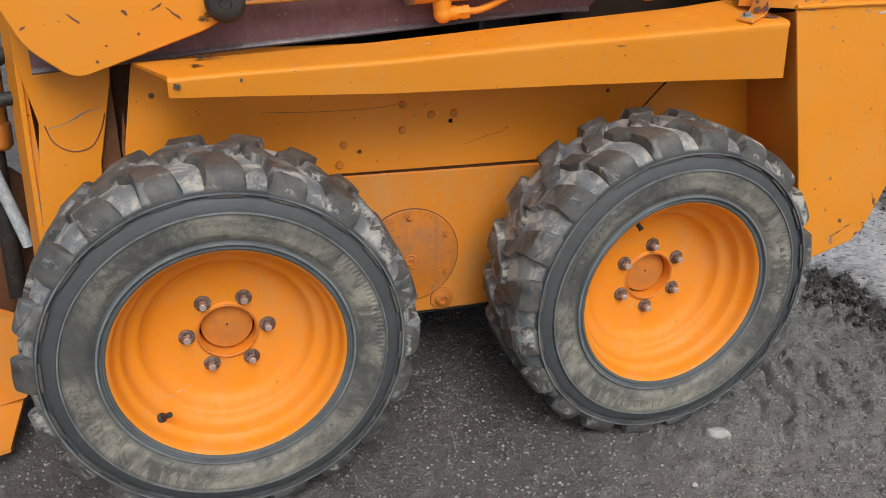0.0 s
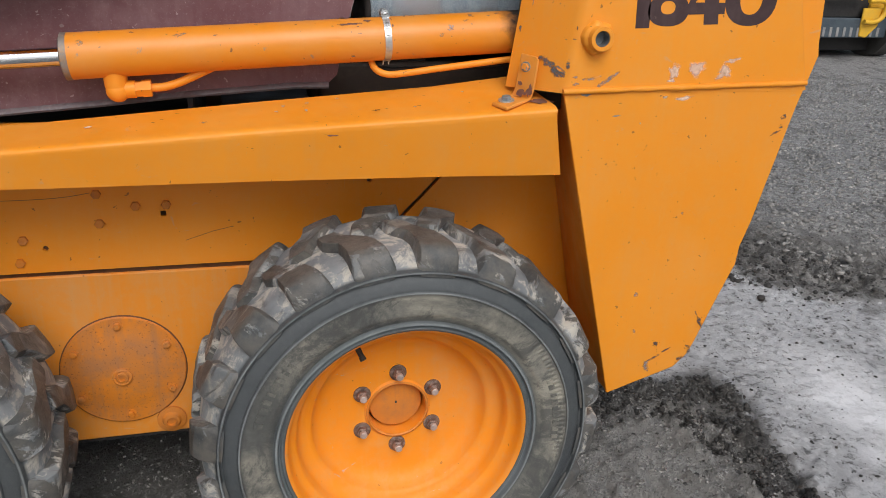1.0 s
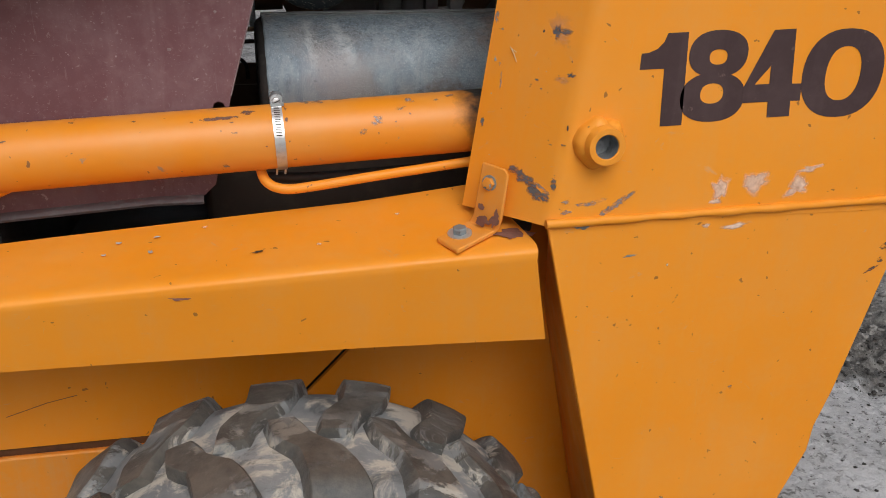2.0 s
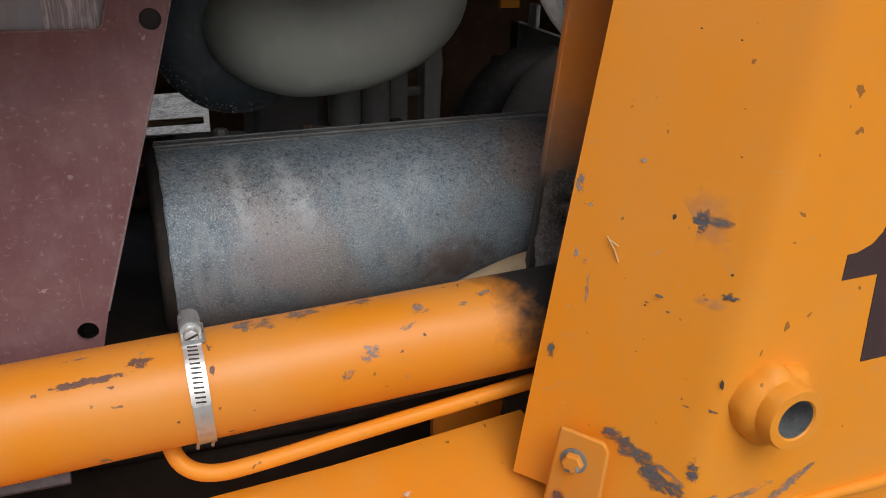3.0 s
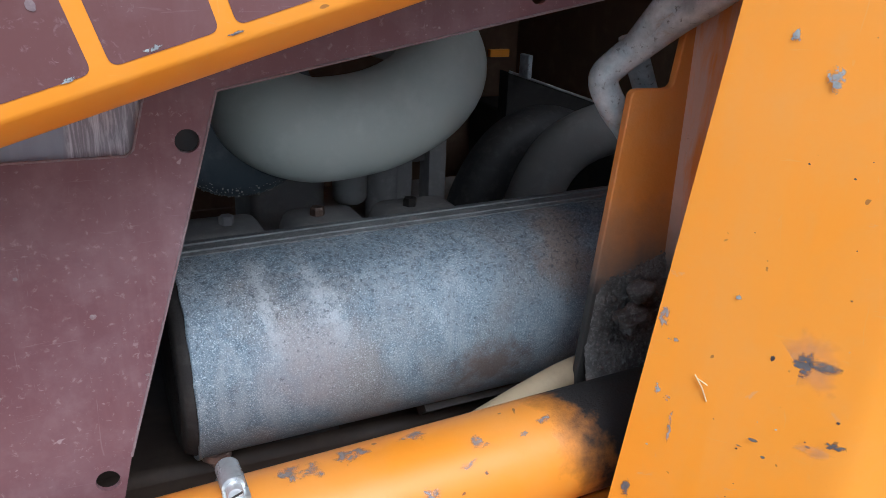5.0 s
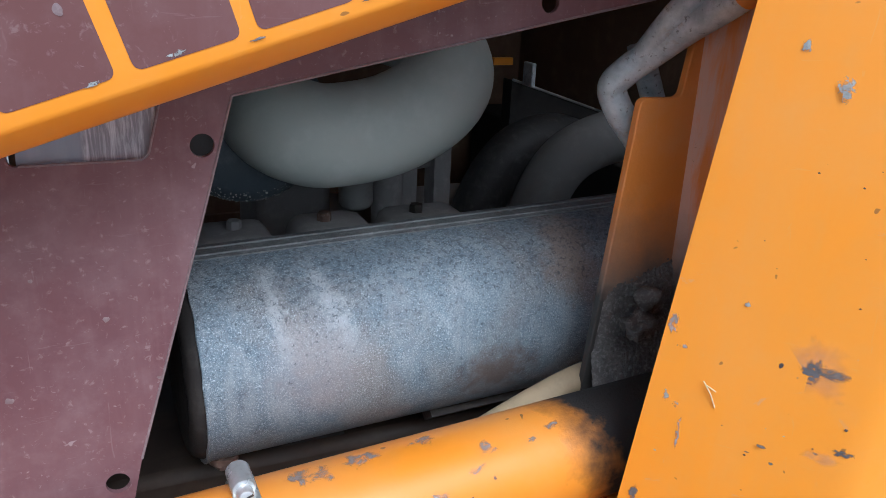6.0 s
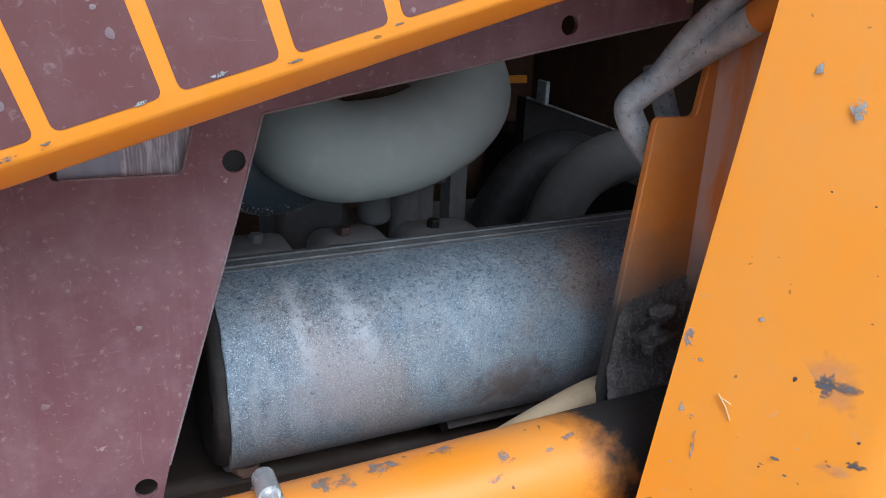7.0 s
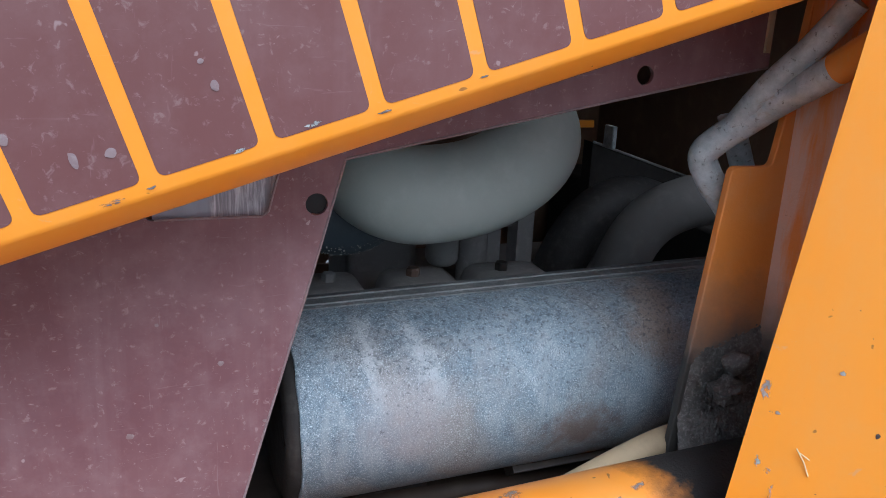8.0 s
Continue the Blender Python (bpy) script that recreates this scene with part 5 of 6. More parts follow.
FACET_MARKS = ((0.310, 1.2045, 0.050, 0.048, "smudge"), (0.3085, 1.2034, 0.016, 0.018, "gouge"), (0.3145, 1.2045, 0.026, 0.009, "smear"), (0.3035, 1.1975, 0.0032, 0.0030, "metal"), (0.2977, 1.3836, 0.0065, 0.0078, "crinkle"), (0.3120, 1.3627, 0.0120, 0.0140, "crinkle"),
               (0.2849, 1.2348, 0.005, 0.004, "crinkle"), (0.2580, 1.2135, 0.009, 0.020, "metal"), (0.2618, 1.2004, 0.010, 0.004, "metal"), (0.2565, 1.1652, 0.0045, 0.009, "crinkle"), (0.2604, 1.1609, 0.0065, 0.0065, "metal"), (0.2617, 1.1428, 0.0038, 0.030, "metal"),
               (0.2977, 1.2025, 0.0025, 0.0035, "speck"), (0.2923, 1.1493, 0.006, 0.003, "gouge"), (0.2958, 1.1402, 0.004, 0.002, "gouge"), (0.3109, 1.1544, 0.005, 0.0025, "gouge"), (0.3200, 1.1588, 0.0125, 0.006, "gouge"), (0.3125, 1.1527, 0.026, 0.010, "smudge"),
               (0.3205, 1.1736, 0.0018, 0.0018, "speck"), (0.2875, 1.1433, 0.005, 0.0015, "gouge"), (0.2455, 1.0898, 0.0065, 0.017, "gouge"), (0.3034, 1.0804, 0.007, 0.002, "gouge"), (0.3173, 1.1022, 0.0025, 0.006, "speck"), (0.3136, 1.0827, 0.008, 0.003, "gouge"),
               (0.3060, 1.0376, 0.010, 0.022, "gouge"), (0.2895, 1.0285, 0.014, 0.010, "gouge"), (0.250, 1.010, 0.006, 0.003, "gouge"))
for i, (x, z, w, h, kind) in enumerate(FACET_MARKS):
    in_loader(blotch(None, facet(x, z), fnorm, fd, w, h, MARK_KINDS[kind], 40 + i, rag=0.3, lift=0.0002 + 0.00001 * i))
in_loader(streak([facet(x, z) for x, z in ((0.2690, 1.0465), (0.2735, 1.0425), (0.2800, 1.0375), (0.2875, 1.0315), (0.2915, 1.0230), (0.2990, 1.0200), (0.3035, 1.0205))], [0.009, 0.013, 0.016, 0.017, 0.020, 0.014, 0.006], fnorm, smear_scuff, 5))
in_loader(streak([facet(x, z) for x, z in ((0.2880, 1.0370), (0.2950, 1.0310), (0.3010, 1.0260), (0.3035, 1.0240))], [0.004, 0.006, 0.006, 0.003], fnorm, grey_scuff, 9, lift=0.0005))
# stray specks of dirt on the plate
speck_rnd = random.Random(91)
for i in range(28):
    z = speck_rnd.uniform(1.02, 1.42)
    x = edge_x(z) + (bend_x(z) - edge_x(z)) * speck_rnd.uniform(0.08, 0.86)
    r = 0.0005 + 0.0007 * speck_rnd.random() ** 2
    in_loader(blotch(None, facet(x, z), fnorm, fd, r * 1.4, r, dark_chip if i % 4 else stone_pale, 400 + i, rag=0.4, lift=0.00015))
FACE_MARKS = ((0.3215, 1.0175, 0.020, 0.008, 4), (0.3195, 1.0040, 0.018, 0.009, 4), (0.345, 0.9855, 0.020, 0.006, 1), (0.517, 1.0245, 0.026, 0.036, 2), (0.560, 1.031, 0.050, 0.028, 2), (0.622, 1.022, 0.048, 0.030, 2), (0.635, 1.0455, 0.046, 0.010, 2), (0.512, 1.009, 0.018, 0.008, 2), (0.545, 0.9755, 0.040, 0.009, 2), (0.505, 0.978, 0.014, 0.008, 2), (0.330, 1.09, 0.004, 0.005, 0), (0.41, 0.945, 0.016, 0.003, 1), (0.46, 0.93, 0.004, 0.004, 2))
for i, (x, z, w, h, k) in enumerate(FACE_MARKS):
    z_off = YT - (0.0004 if z > 0.99 else -0.0006)
    in_loader(blotch(None, (x, z_off, z), (0, -1, 0), (1, 0, 0.12), w, h, (dark_chip, bare_metal, white_scuff, 0, grey_scuff)[k], 70 + i, rag=0.6))
for i, (x, z, w, h, k) in enumerate(((0.505, 0.49, 0.009, 0.012, 1), (0.656, 0.500, 0.010, 0.040, 0), (0.640, 0.434, 0.016, 0.030, 0), (0.622, 0.412, 0.022, 0.012, 0), (0.546, 0.400, 0.014, 0.030, 1), (0.560, 0.455, 0.016, 0.030, 0), (0.499, 0.573, 0.014, 0.012, 1), (0.578, 0.745, 0.006, 0.006, 1), (0.768, 0.917, 0.014, 0.012, 0), (0.56, 0.42, 0.05, 0.006, 0), (0.585, 0.435, 0.03, 0.004, 0), (0.545, 0.40, 0.008, 0.020, 1), (0.635, 0.44, 0.004, 0.03, 0), (0.76, 0.905, 0.04, 0.004, 0), (0.77, 0.935, 0.018, 0.010, 0))):
    in_loader(blotch(None, (x, YT + 0.0006, z), (0, -1, 0), (1, 0, 0.5), w * 1.3, h * 1.6, (chip_scuff, grey_scuff)[k], 95 + i, rag=0.6))

in_loader(streak([(x, YT, z) for x, z in ((0.328, 1.0135), (0.347, 1.0135), (0.360, 1.0165), (0.374, 1.0195))], [0.004, 0.009, 0.010, 0.004], (0, -1, 0), grey_scuff, 14))
in_loader(streak([(x, YT, z) for x, z in ((0.362, 0.9975), (0.372, 1.0040), (0.386, 1.0130), (0.398, 1.0215), (0.410, 1.0290))], [0.008, 0.013, 0.012, 0.009, 0.003], (0, -1, 0), grey_scuff, 17, lift=0.0005))
# straw stuck on the facet
sp = Vector(facet(0.2735, 1.1741))
bm = bmesh.new()
add_tube(bm, [sp + fnorm * 0.001 + Vector((-0.004, 0.0036, 0.008)), sp + fnorm * 0.0015, sp + fnorm * 0.0015 + Vector((0.0026, -0.0026, -0.0085))], 0.00045, 6)
add_tube(bm, [sp + fnorm * 0.0012 + Vector((-0.0024, 0.0024, 0.0056)), sp + fnorm * 0.0015 + Vector((0.002, -0.002, 0.0024))], 0.0004, 6)
straw = part("straw", bm, straw_mat, None)
tagged(straw, "short dry straw stuck to the orange plate", "straw")

# ---- lift cylinder ----
CA, CB = Vector((-0.552, 0.147, 1.0300)), Vector((0.34, 0.147, 1.0806))
ax = (CB - CA).normalized()


def along(x):
    return CA + (CB - CA) * ((x - CA.x) / (CB.x - CA.x))


RC = 0.0398
worn_gland = speckled("worn_grey_gland", (0.16, 0.14, 0.125), (0.30, 0.27, 0.24), (0.55, 0.28, 0.09), 60, 0.5, 0.2, 0.3, 20)
cyl = lpart("lift_cylinder", tube([along(-0.552), along(-0.551), along(-0.545), along(0.34)], [RC - 0.003, RC - 0.0005, RC, RC], 48), cylinder_paint, "orange hydraulic lift cylinder with a grease-caked rear end")
part("gland", tube([along(-0.556), along(-0.5545), along(-0.553), along(-0.543)], [RC - 0.006, RC - 0.003, RC + 0.0006, RC + 0.0007], 40), worn_gland, cyl, "worn bare grey gland ring")
part("rod", tube([along(-0.93), along(-0.553)], 0.0165, 28), chrome, cyl, "shiny chromed piston rod")
bm = bmesh.new()
add_tube(bm, [along(-0.474) + Vector((0, -0.004, -0.030)), along(-0.474) + Vector((0, -0.004, -0.052)), along(-0.472) + Vector((0.002, -0.004, -0.066))], [0.021, 0.0195, 0.019], 20)
bmesh.ops.create_uvsphere(bm, u_segments=20, v_segments=12, radius=0.0205, matrix=Matrix.Translation(along(-0.472) + Vector((0, -0.004, -0.063))))
e0 = along(-0.472) + Vector((0.0, -0.004, -0.062))
add_tube(bm, [e0, e0 + Vector((0.030, 0, 0.001))], 0.0155, 18)
elbow = part("elbow_fitting", bm, orange, cyl, "orange elbow hose fitting")
bm = bmesh.new()
add_tube(bm, [e0 + Vector((0.030, 0, 0.001)), e0 + Vector((0.041, 0, 0.002))], 0.0145, 6)
add_tube(bm, [e0 + Vector((0.041, 0, 0.002)), e0 + Vector((0.057, 0, 0.003))], 0.016, 6)
part("union_nut", bm, orange, cyl, smooth=30)
part("oil_pipe", tube(curve_points([e0 + Vector((0.055, 0, 0.003)), e0 + Vector((0.080, 0, 0.005)), e0 + Vector((0.11, 0.002, 0.014)), e0 + Vector((0.16, 0.006, 0.036)), e0 + Vector((0.20, 0.02, 0.05)), e0 + Vector((0.30, 0.035, 0.055))], 6), 0.0075, 14), orange, cyl)
part("return_pipe", tube(curve_points([(-0.012, 0.165, 1.030), (-0.018, 0.150, 1.017), (-0.010, 0.135, 1.0045), (0.010, 0.128, 0.9985), (0.045, 0.127, 1.001), (0.12, 0.128, 1.0105), (0.25, 0.130, 1.0255), (0.33, 0.13, 1.035)], 6), 0.0064, 14), orange, cyl)
part("second_pipe", tube(curve_points([(-0.01, 0.182, 1.00), (0.06, 0.182, 0.998), (0.25, 0.182, 1.008), (0.33, 0.182, 1.015)], 4), 0.0065, 12), bay_black, cyl)
# worm-drive hose clamp round the barrel
bm = bmesh.new()
cc = along(0.006)
_, cu_, cw_ = frame_of(ax)
band = []
for s in (-0.0062, 0.0062):
    for r in (RC + 0.0003, RC + 0.0018):
        band.append([cc + ax * s + r * (math.cos(t) * cu_ + math.sin(t) * cw_) for t in [2 * math.pi * k / 48 for k in range(48)]])
add_loft(bm, [band[0], band[1], band[3], band[2], band[0]], True, False)
clamp = part("hose_clamp", bm, zinc, cyl, "shiny steel worm-drive hose clamp")
bm = bmesh.new()
rows = []
for k in range(25):
    t = radians(10 + 3 * k)
    d = math.cos(t) * cu_ + math.sin(t) * cw_
    half = 0.0064 if k else 0.0048
    rows.append([cc + ax * half * e + d * (RC + r) for e, r in ((-1, 0.0016), (-1, 0.0026), (1, 0.0026), (1, 0.0016))])
add_loft(bm, rows)
part("band_end", bm, bright_band, clamp, "bright slotted end of the band", smooth=40)
bm = bmesh.new()
for k in range(14):
    t = radians(14 + 4.5 * k)
    d = math.cos(t) * cu_ + math.sin(t) * cw_
    tdir = ax.cross(d)
    c0 = cc + d * (RC + 0.0027)
    add_loft(bm, [[c0 + ax * a + tdir * (b * 0.0006 + a * 0.12) + d * e for a, b in ((-0.0034, -1), (0.0034, -1), (0.0034, 1), (-0.0034, 1))] for e in (-0.0004, 0.0001)])
part("band_slots", bm, dark_steel, clamp, smooth=0)
bm = bmesh.new()
top = cc + Vector((-0.002, 0.002, RC + 0.0062))
add_tube(bm, [top + Vector((0, 0.016, -0.001)), top + Vector((0, 0.013, 0)), top + Vector((0, -0.006, 0)), top + Vector((0, -0.008, 0))], [0.0055, 0.0078, 0.0078, 0.0070], 22)
add_box(bm, cc.x - 0.0090, cc.x + 0.0070, cc.y - 0.014, cc.y + 0.012, cc.z + RC + 0.0005, cc.z + RC + 0.0035)
part("screw_housing", bm, zinc, clamp, smooth=35)
bm = bmesh.new()
add_tube(bm, [top + Vector((0, -0.007, -0.001)), top + Vector((0, -0.0135, -0.001)), top + Vector((0, -0.0150, -0.001)), top + Vector((0, -0.0155, -0.001))], [0.0052, 0.0052, 0.0046, 0.0036], 20)
screw = part("worm_screw", bm, bright_band, clamp, smooth=35)
bm = bmesh.new()
for q in (Vector((0.0042, 0, 0.0018)),):
    w = Vector((-q.z, 0, q.x)) * 0.16
    add_loft(bm, [[top + Vector((0, y, -0.001)) + q * e + w * g for e, g in ((-1, -1), (1, -1), (1, 1), (-1, 1))] for y in (-0.0150, -0.0157)])
part("screw_slot", bm, dark_steel, screw, smooth=0)
bm = bmesh.new()
for s in (-0.0052, 0.0052):
    c1 = cc + ax * s + Vector((0, -0.010, -RC - 0.006))
    add_tube(bm, [c1, c1 + Vector((0.001, -0.004, 0.010))], 0.0014, 8)
part("band_tails", bm, zinc, clamp)
CYL_MARKS = ((0.122, 28, 0.023, 0.018, 1), (0.106, 9, 0.014, 0.013, 1), (0.166, 64, 0.018, 0.018, 1), (0.153, 46, 0.020, 0.007, 1), (0.165, 34, 0.0035, 0.004, 0), (0.147, 22, 0.0035, 0.003, 0), (0.125, 4, 0.003, 0.004, 0), (0.218, 68, 0.018, 0.010, 1), (0.200, 60, 0.010, 0.005, 1),
             (-0.060, 54, 0.050, 0.0065, 0), (-0.075, 53, 0.024, 0.006, 0), (-0.031, 64, 0.018, 0.011, 0), (0.046, 90, 0.048, 0.030, 1), (0.082, 94, 0.034, 0.022, 1), (0.128, 96, 0.030, 0.014, 1), (-0.059, -36, 0.012, 0.014, 1), (-0.069, 84, 0.026, 0.004, 1), (0.014, 65, 0.005, 0.007, 0), (0.015, 41, 0.0035, 0.009, 0),
             (0.017, 3, 0.0035, 0.003, 0), (-0.010, -3, 0.0035, 0.003, 0), (-0.049, 44, 0.005, 0.004, 0), (-0.16, 62, 0.006, 0.004, 0), (-0.36, 48, 0.034, 0.012, 1), (-0.30, 40, 0.008, 0.004, 0), (-0.52, 40, 0.02, 0.02, 1), (-0.44, 66, 0.012, 0.006, 0))


def on_barrel(q):
    """The point moved on to the barrel's skin."""
    foot = CA + ax * (q - CA).dot(ax)
    return foot + (q - foot).normalized() * (RC + 0.0003)


for i, (x, deg, w, h, k) in enumerate(CYL_MARKS):
    d = Vector((0, -math.cos(radians(deg)), math.sin(radians(deg))))
    in_loader(blotch(None, along(x) + d * RC, d, ax + Vector((0, 0, 0.25 if k else 0.02)), w, h, (brown_chip, grey_scuff)[k], 120 + i, rag=0.5, wrap=on_barrel))

# ---- burgundy engine shield ----
YS = 0.205
shield_foot = [(-1.30, 0.874), (-1.106, 0.890), (-0.927, 0.907), (-0.69, 0.926), (-0.51, 0.941), (-0.365, 0.955), (-0.155, 0.970), (-0.094, 0.970)]
shield_outline = shield_foot + [(-0.077, 0.986), (-0.050, 1.102), (-0.001, 1.267), (0.019, 1.338), (0.338, 1.4015), (0.338, 1.46), (0.338, 1.75), (-1.30, 1.75)]
win = rounded([(-0.1035, 1.3020), (-0.0305, 1.3020), (-0.0185, 1.348), (-0.1005, 1.352)], 0.005)
win2 = rounded([(-0.195, 1.3015), (-0.1135, 1.3015), (-0.1105, 1.352), (-0.195, 1.354)], 0.005)
shield = lpart("engine_shield", plate(shield_outline, 0.004, upright(YS), [disc(0.0005, 1.309, 0.0072, 24), disc(-0.066, 1.087, 0.0075, 24), disc(0.233, 1.394, 0.0068, 24), win, win2]), burgundy, "burgundy painted engine side shield, scratched, with round holes")
bm = bmesh.new()
add_loft(bm, [[(x, YS + 0.002, z + 0.004), (x, YS - 0.004, z - 0.001), (x, YS - 0.006, z - 0.006), (x, YS - 0.003, z - 0.010), (x, YS + 0.004, z - 0.010), (x, YS + 0.004, z - 0.002)] for x, z in shield_foot])
lpart("shield_lip", bm, lip_grey, "scuffed grey rolled lower edge")
lpart("cover_sheet", plate([(-0.0995, 1.287), (-0.012, 1.287), (-0.008, 1.42), (-0.0965, 1.42)], 0.003, upright(0.2115)), streaked_sheet, "streaked grey metal sheet behind the window")
for i, (x, z, r, k) in enumerate(((-0.062, 1.205, 0.006, 0), (-0.12, 1.16, 0.007, 0), (-0.035, 1.16, 0.004, 0), (-0.10, 1.235, 0.004, 0), (-0.53, 1.062, 0.011, 0), (-0.56, 1.075, 0.010, 0), (-0.20, 1.10, 0.005, 0))):
    in_loader(blotch(None, (x, YS, z), (0, -1, 0), (1, 0, 0), r * 0.7, r * 0.55, speckle_grey, 150 + i, rag=0.3))

def worn_edge(points, r, material, parent):
    e = part("worn_edge", tube(points, r, 8), material, None)
    return in_loader(e)


worn_edge([(-0.050, YS, 1.102), (-0.001, YS, 1.267), (0.019, YS, 1.338)], 0.0009, speckle_grey, shield)
worn_edge([(0.019, YS, 1.338), (0.338, YS, 1.4015)], 0.0009, speckle_grey, shield)
worn_edge([(-0.185, YS, 1.302), (-0.117, YS, 1.302), (-0.1135, YS, 1.305), (-0.112, YS, 1.33)], 0.0008, speckle_grey, shield)
worn_edge([(-0.098, YS, 1.3025), (-0.034, YS, 1.3025), (-0.030, YS, 1.3055), (-0.019, YS, 1.346)], 0.0008, speckle_grey, shield)

# ---- lift arm with its dark decal cells ----
YA = 0.080
AU = Vector((math.cos(radians(17.5)), 0, math.sin(radians(17.5))))
AV = Vector((-AU.z, 0, AU.x))
A0 = Vector((-0.044, 0, 1.3555))


def arm_pt(u, v, y):
    p = A0 + AU * u + AV * v
    return Vector((p.x, y, p.z))


bm = bmesh.new()
sect = [(0.150, YA + 0.11), (0.150, YA), (0.018, YA), (0.0085, YA), (0.0070, YA + 0.0003), (0.0056, YA + 0.0014), (-0.0035, YA + 0.0120), (-0.0050, YA + 0.0145), (-0.0056, YA + 0.019), (-0.0056, YA + 0.11)]
add_loft(bm, [[arm_pt(u, v, y) for v, y in sect] for u in (-0.95, 0.62)])
arm = lpart("lift_arm", bm, orange, "orange box-section lift arm with dark decal cells", smooth=35)
for k in range(-14, 7):
    u0 = 0.0068 + 0.0543 * k
    cell = rounded([(u0, 0.0138), (u0 + 0.0465, 0.0138), (u0 + 0.0465, 0.118), (u0, 0.118)], 0.0045)
    part("decal_cell", plate(cell, 0.0003, lambda u, v, d: arm_pt(u, v, YA - 0.0004 + d)), decal_burgundy, arm, smooth=0)
ARM_MARKS = ((-0.0113, 0.045, 0.0036, 0.0050, speckle_grey), (-0.0625, 0.0304, 0.0052, 0.0042, speckle_grey), (-0.0777, 0.032, 0.0034, 0.0075, speckle_grey), (-0.0135, 0.0567, 0.0028, 0.0022, speckle_grey), (-0.0998, 0.0484, 0.004, 0.005, speckle_grey),
             (-0.0108, 0.0143, 0.0075, 0.0030, crinkled_metal), (0.0251, 0.0157, 0.0085, 0.0028, crinkled_metal), (-0.0695, 0.0095, 0.012, 0.003, dark_metal), (-0.052, 0.0105, 0.007, 0.0016, dark_metal), (0.060, 0.0110, 0.010, 0.0016, dark_metal), (0.112, 0.0125, 0.006, 0.0014, dark_metal))
for i, (u, v, w, h, mat) in enumerate(ARM_MARKS):
    in_loader(blotch(None, arm_pt(u, v, YA - 0.0005), (0, -1, 0), AU, w, h, mat, 170 + i, rag=0.15 if mat is speckle_grey else 0.4))

# front knee of the lift arm and its pin
knee = lpart("arm_knee", plate(rounded([(-1.36, 1.09), (-1.294, 0.931), (-1.214, 0.866), (-0.954, 0.957), (-0.875, 1.02), (-0.80, 1.20), (-1.30, 1.30)], 0.03), 0.012, upright(0.12)), orange, "orange knee plate of the lift arm", bevel=0.003)
bm = lathe([(0.0, 0.082), (0.010, 0.082), (0.012, 0.078), (0.026, 0.078), (0.035, 0.083), (0.0385, 0.090), (0.0385, 0.118)], 32, place=(-0.926, 0, 1.008))
lpart("pivot_pin", bm, dark_steel, "greasy black pivot pin")
# front post of the chassis
bm = plate([(-1.336, 0.95), (-1.336, 0.882), (-1.313, 0.754), (-1.335, 0.62), (-1.36, 0.30), (-1.22, 0.30), (-1.205, 0.66), (-1.165, 0.83), (-1.15, 0.95)], 0.012, upright(0.25))
lpart("front_post", bm, orange, "orange front post of the chassis", bevel=0.002)
lpart("post_side", plate([(0.0, 0.25), (0.0, 1.2), (0.09, 1.2), (0.09, 0.25)], 0.01, lambda u, v, d: Vector((-1.345 - 0.35 * u + d + (0.02 if v > 0.9 else -0.02), 0.255 + u, v))), orange)
lpart("post_weld", tube(curve_points([(-1.303, 0.249, 0.750), (-1.290, 0.249, 0.712), (-1.256, 0.249, 0.691), (-1.218, 0.249, 0.700), (-1.195, 0.249, 0.735), (-1.183, 0.249, 0.770)], 6), 0.0014, 8), rust_chip)
lpart("post_backing", box(-1.33, -1.10, 0.335, 0.345, 0.28, 1.0), rusty)
lpart("post_inner", box(-1.34, -1.325, 0.262, 0.34, 0.28, 0.90), orange_dusty)
lpart("post_channel", box(-1.205, -1.165, 0.270, 0.32, 0.30, 0.93), rusty, "rusty brown gap beside the post")
lpart("post_strip", plate([(-1.155, 0.35), (-1.158, 0.70), (-1.145, 0.78), (-1.148, 0.35)], 0.03, upright(0.225)), rusty)
lpart("post_scratch", tube(curve_points([(-1.300, 0.2495, 0.742), (-1.262, 0.2495, 0.752), (-1.225, 0.2495, 0.772), (-1.190, 0.2495, 0.782)], 6), [0.0007 + 0.0009 * math.exp(-((i - 11) / 4) ** 2) for i in range(19)], 6), bare_metal)
in_loader(blotch(None, (-0.962, 0.1195, 0.979), (0, -1, 0), (1, 0, 0.35), 0.065, 0.020, grease_scuff, 191, rag=0.5))
for i, (x, z, w, h) in enumerate(((-1.20, 0.98, 0.03, 0.004), (-1.29, 0.965, 0.012, 0.004), (-1.11, 0.99, 0.014, 0.007), (-1.05, 1.0, 0.02, 0.004), (-1.02, 0.985, 0.03, 0.004), (-1.17, 0.90, 0.006, 0.006), (-1.09, 0.95, 0.006, 0.006), (-1.15, 0.93, 0.005, 0.004))):
    in_loader(blotch(None, (x, 0.1196, z), (0, -1, 0), (1, 0, (-0.8, 0.6)[i % 2]), w, h, rust_chip, 195 + i, rag=0.6))

# front end: tilt cylinder, hoses and the attachment's back plate
tilt = lpart("tilt_cylinder", tube([(-1.432, 0.40, 0.70), (-1.432, 0.40, 0.715), (-1.425, 0.40, 0.86), (-1.415, 0.40, 1.0)], [0.026, 0.034, 0.034, 0.034], 24), orange_dusty, "dusty orange tilt cylinder with a dark rod")
part("cylinder_collar", tube([(-1.436, 0.40, 0.672), (-1.435, 0.40, 0.676), (-1.433, 0.40, 0.724), (-1.433, 0.40, 0.728)], [0.034, 0.040, 0.040, 0.034], 24), rusty_orange, tilt)
part("tilt_rod", tube([(-1.45, 0.40, 0.30), (-1.436, 0.40, 0.68)], 0.021, 20), dark_steel, tilt)
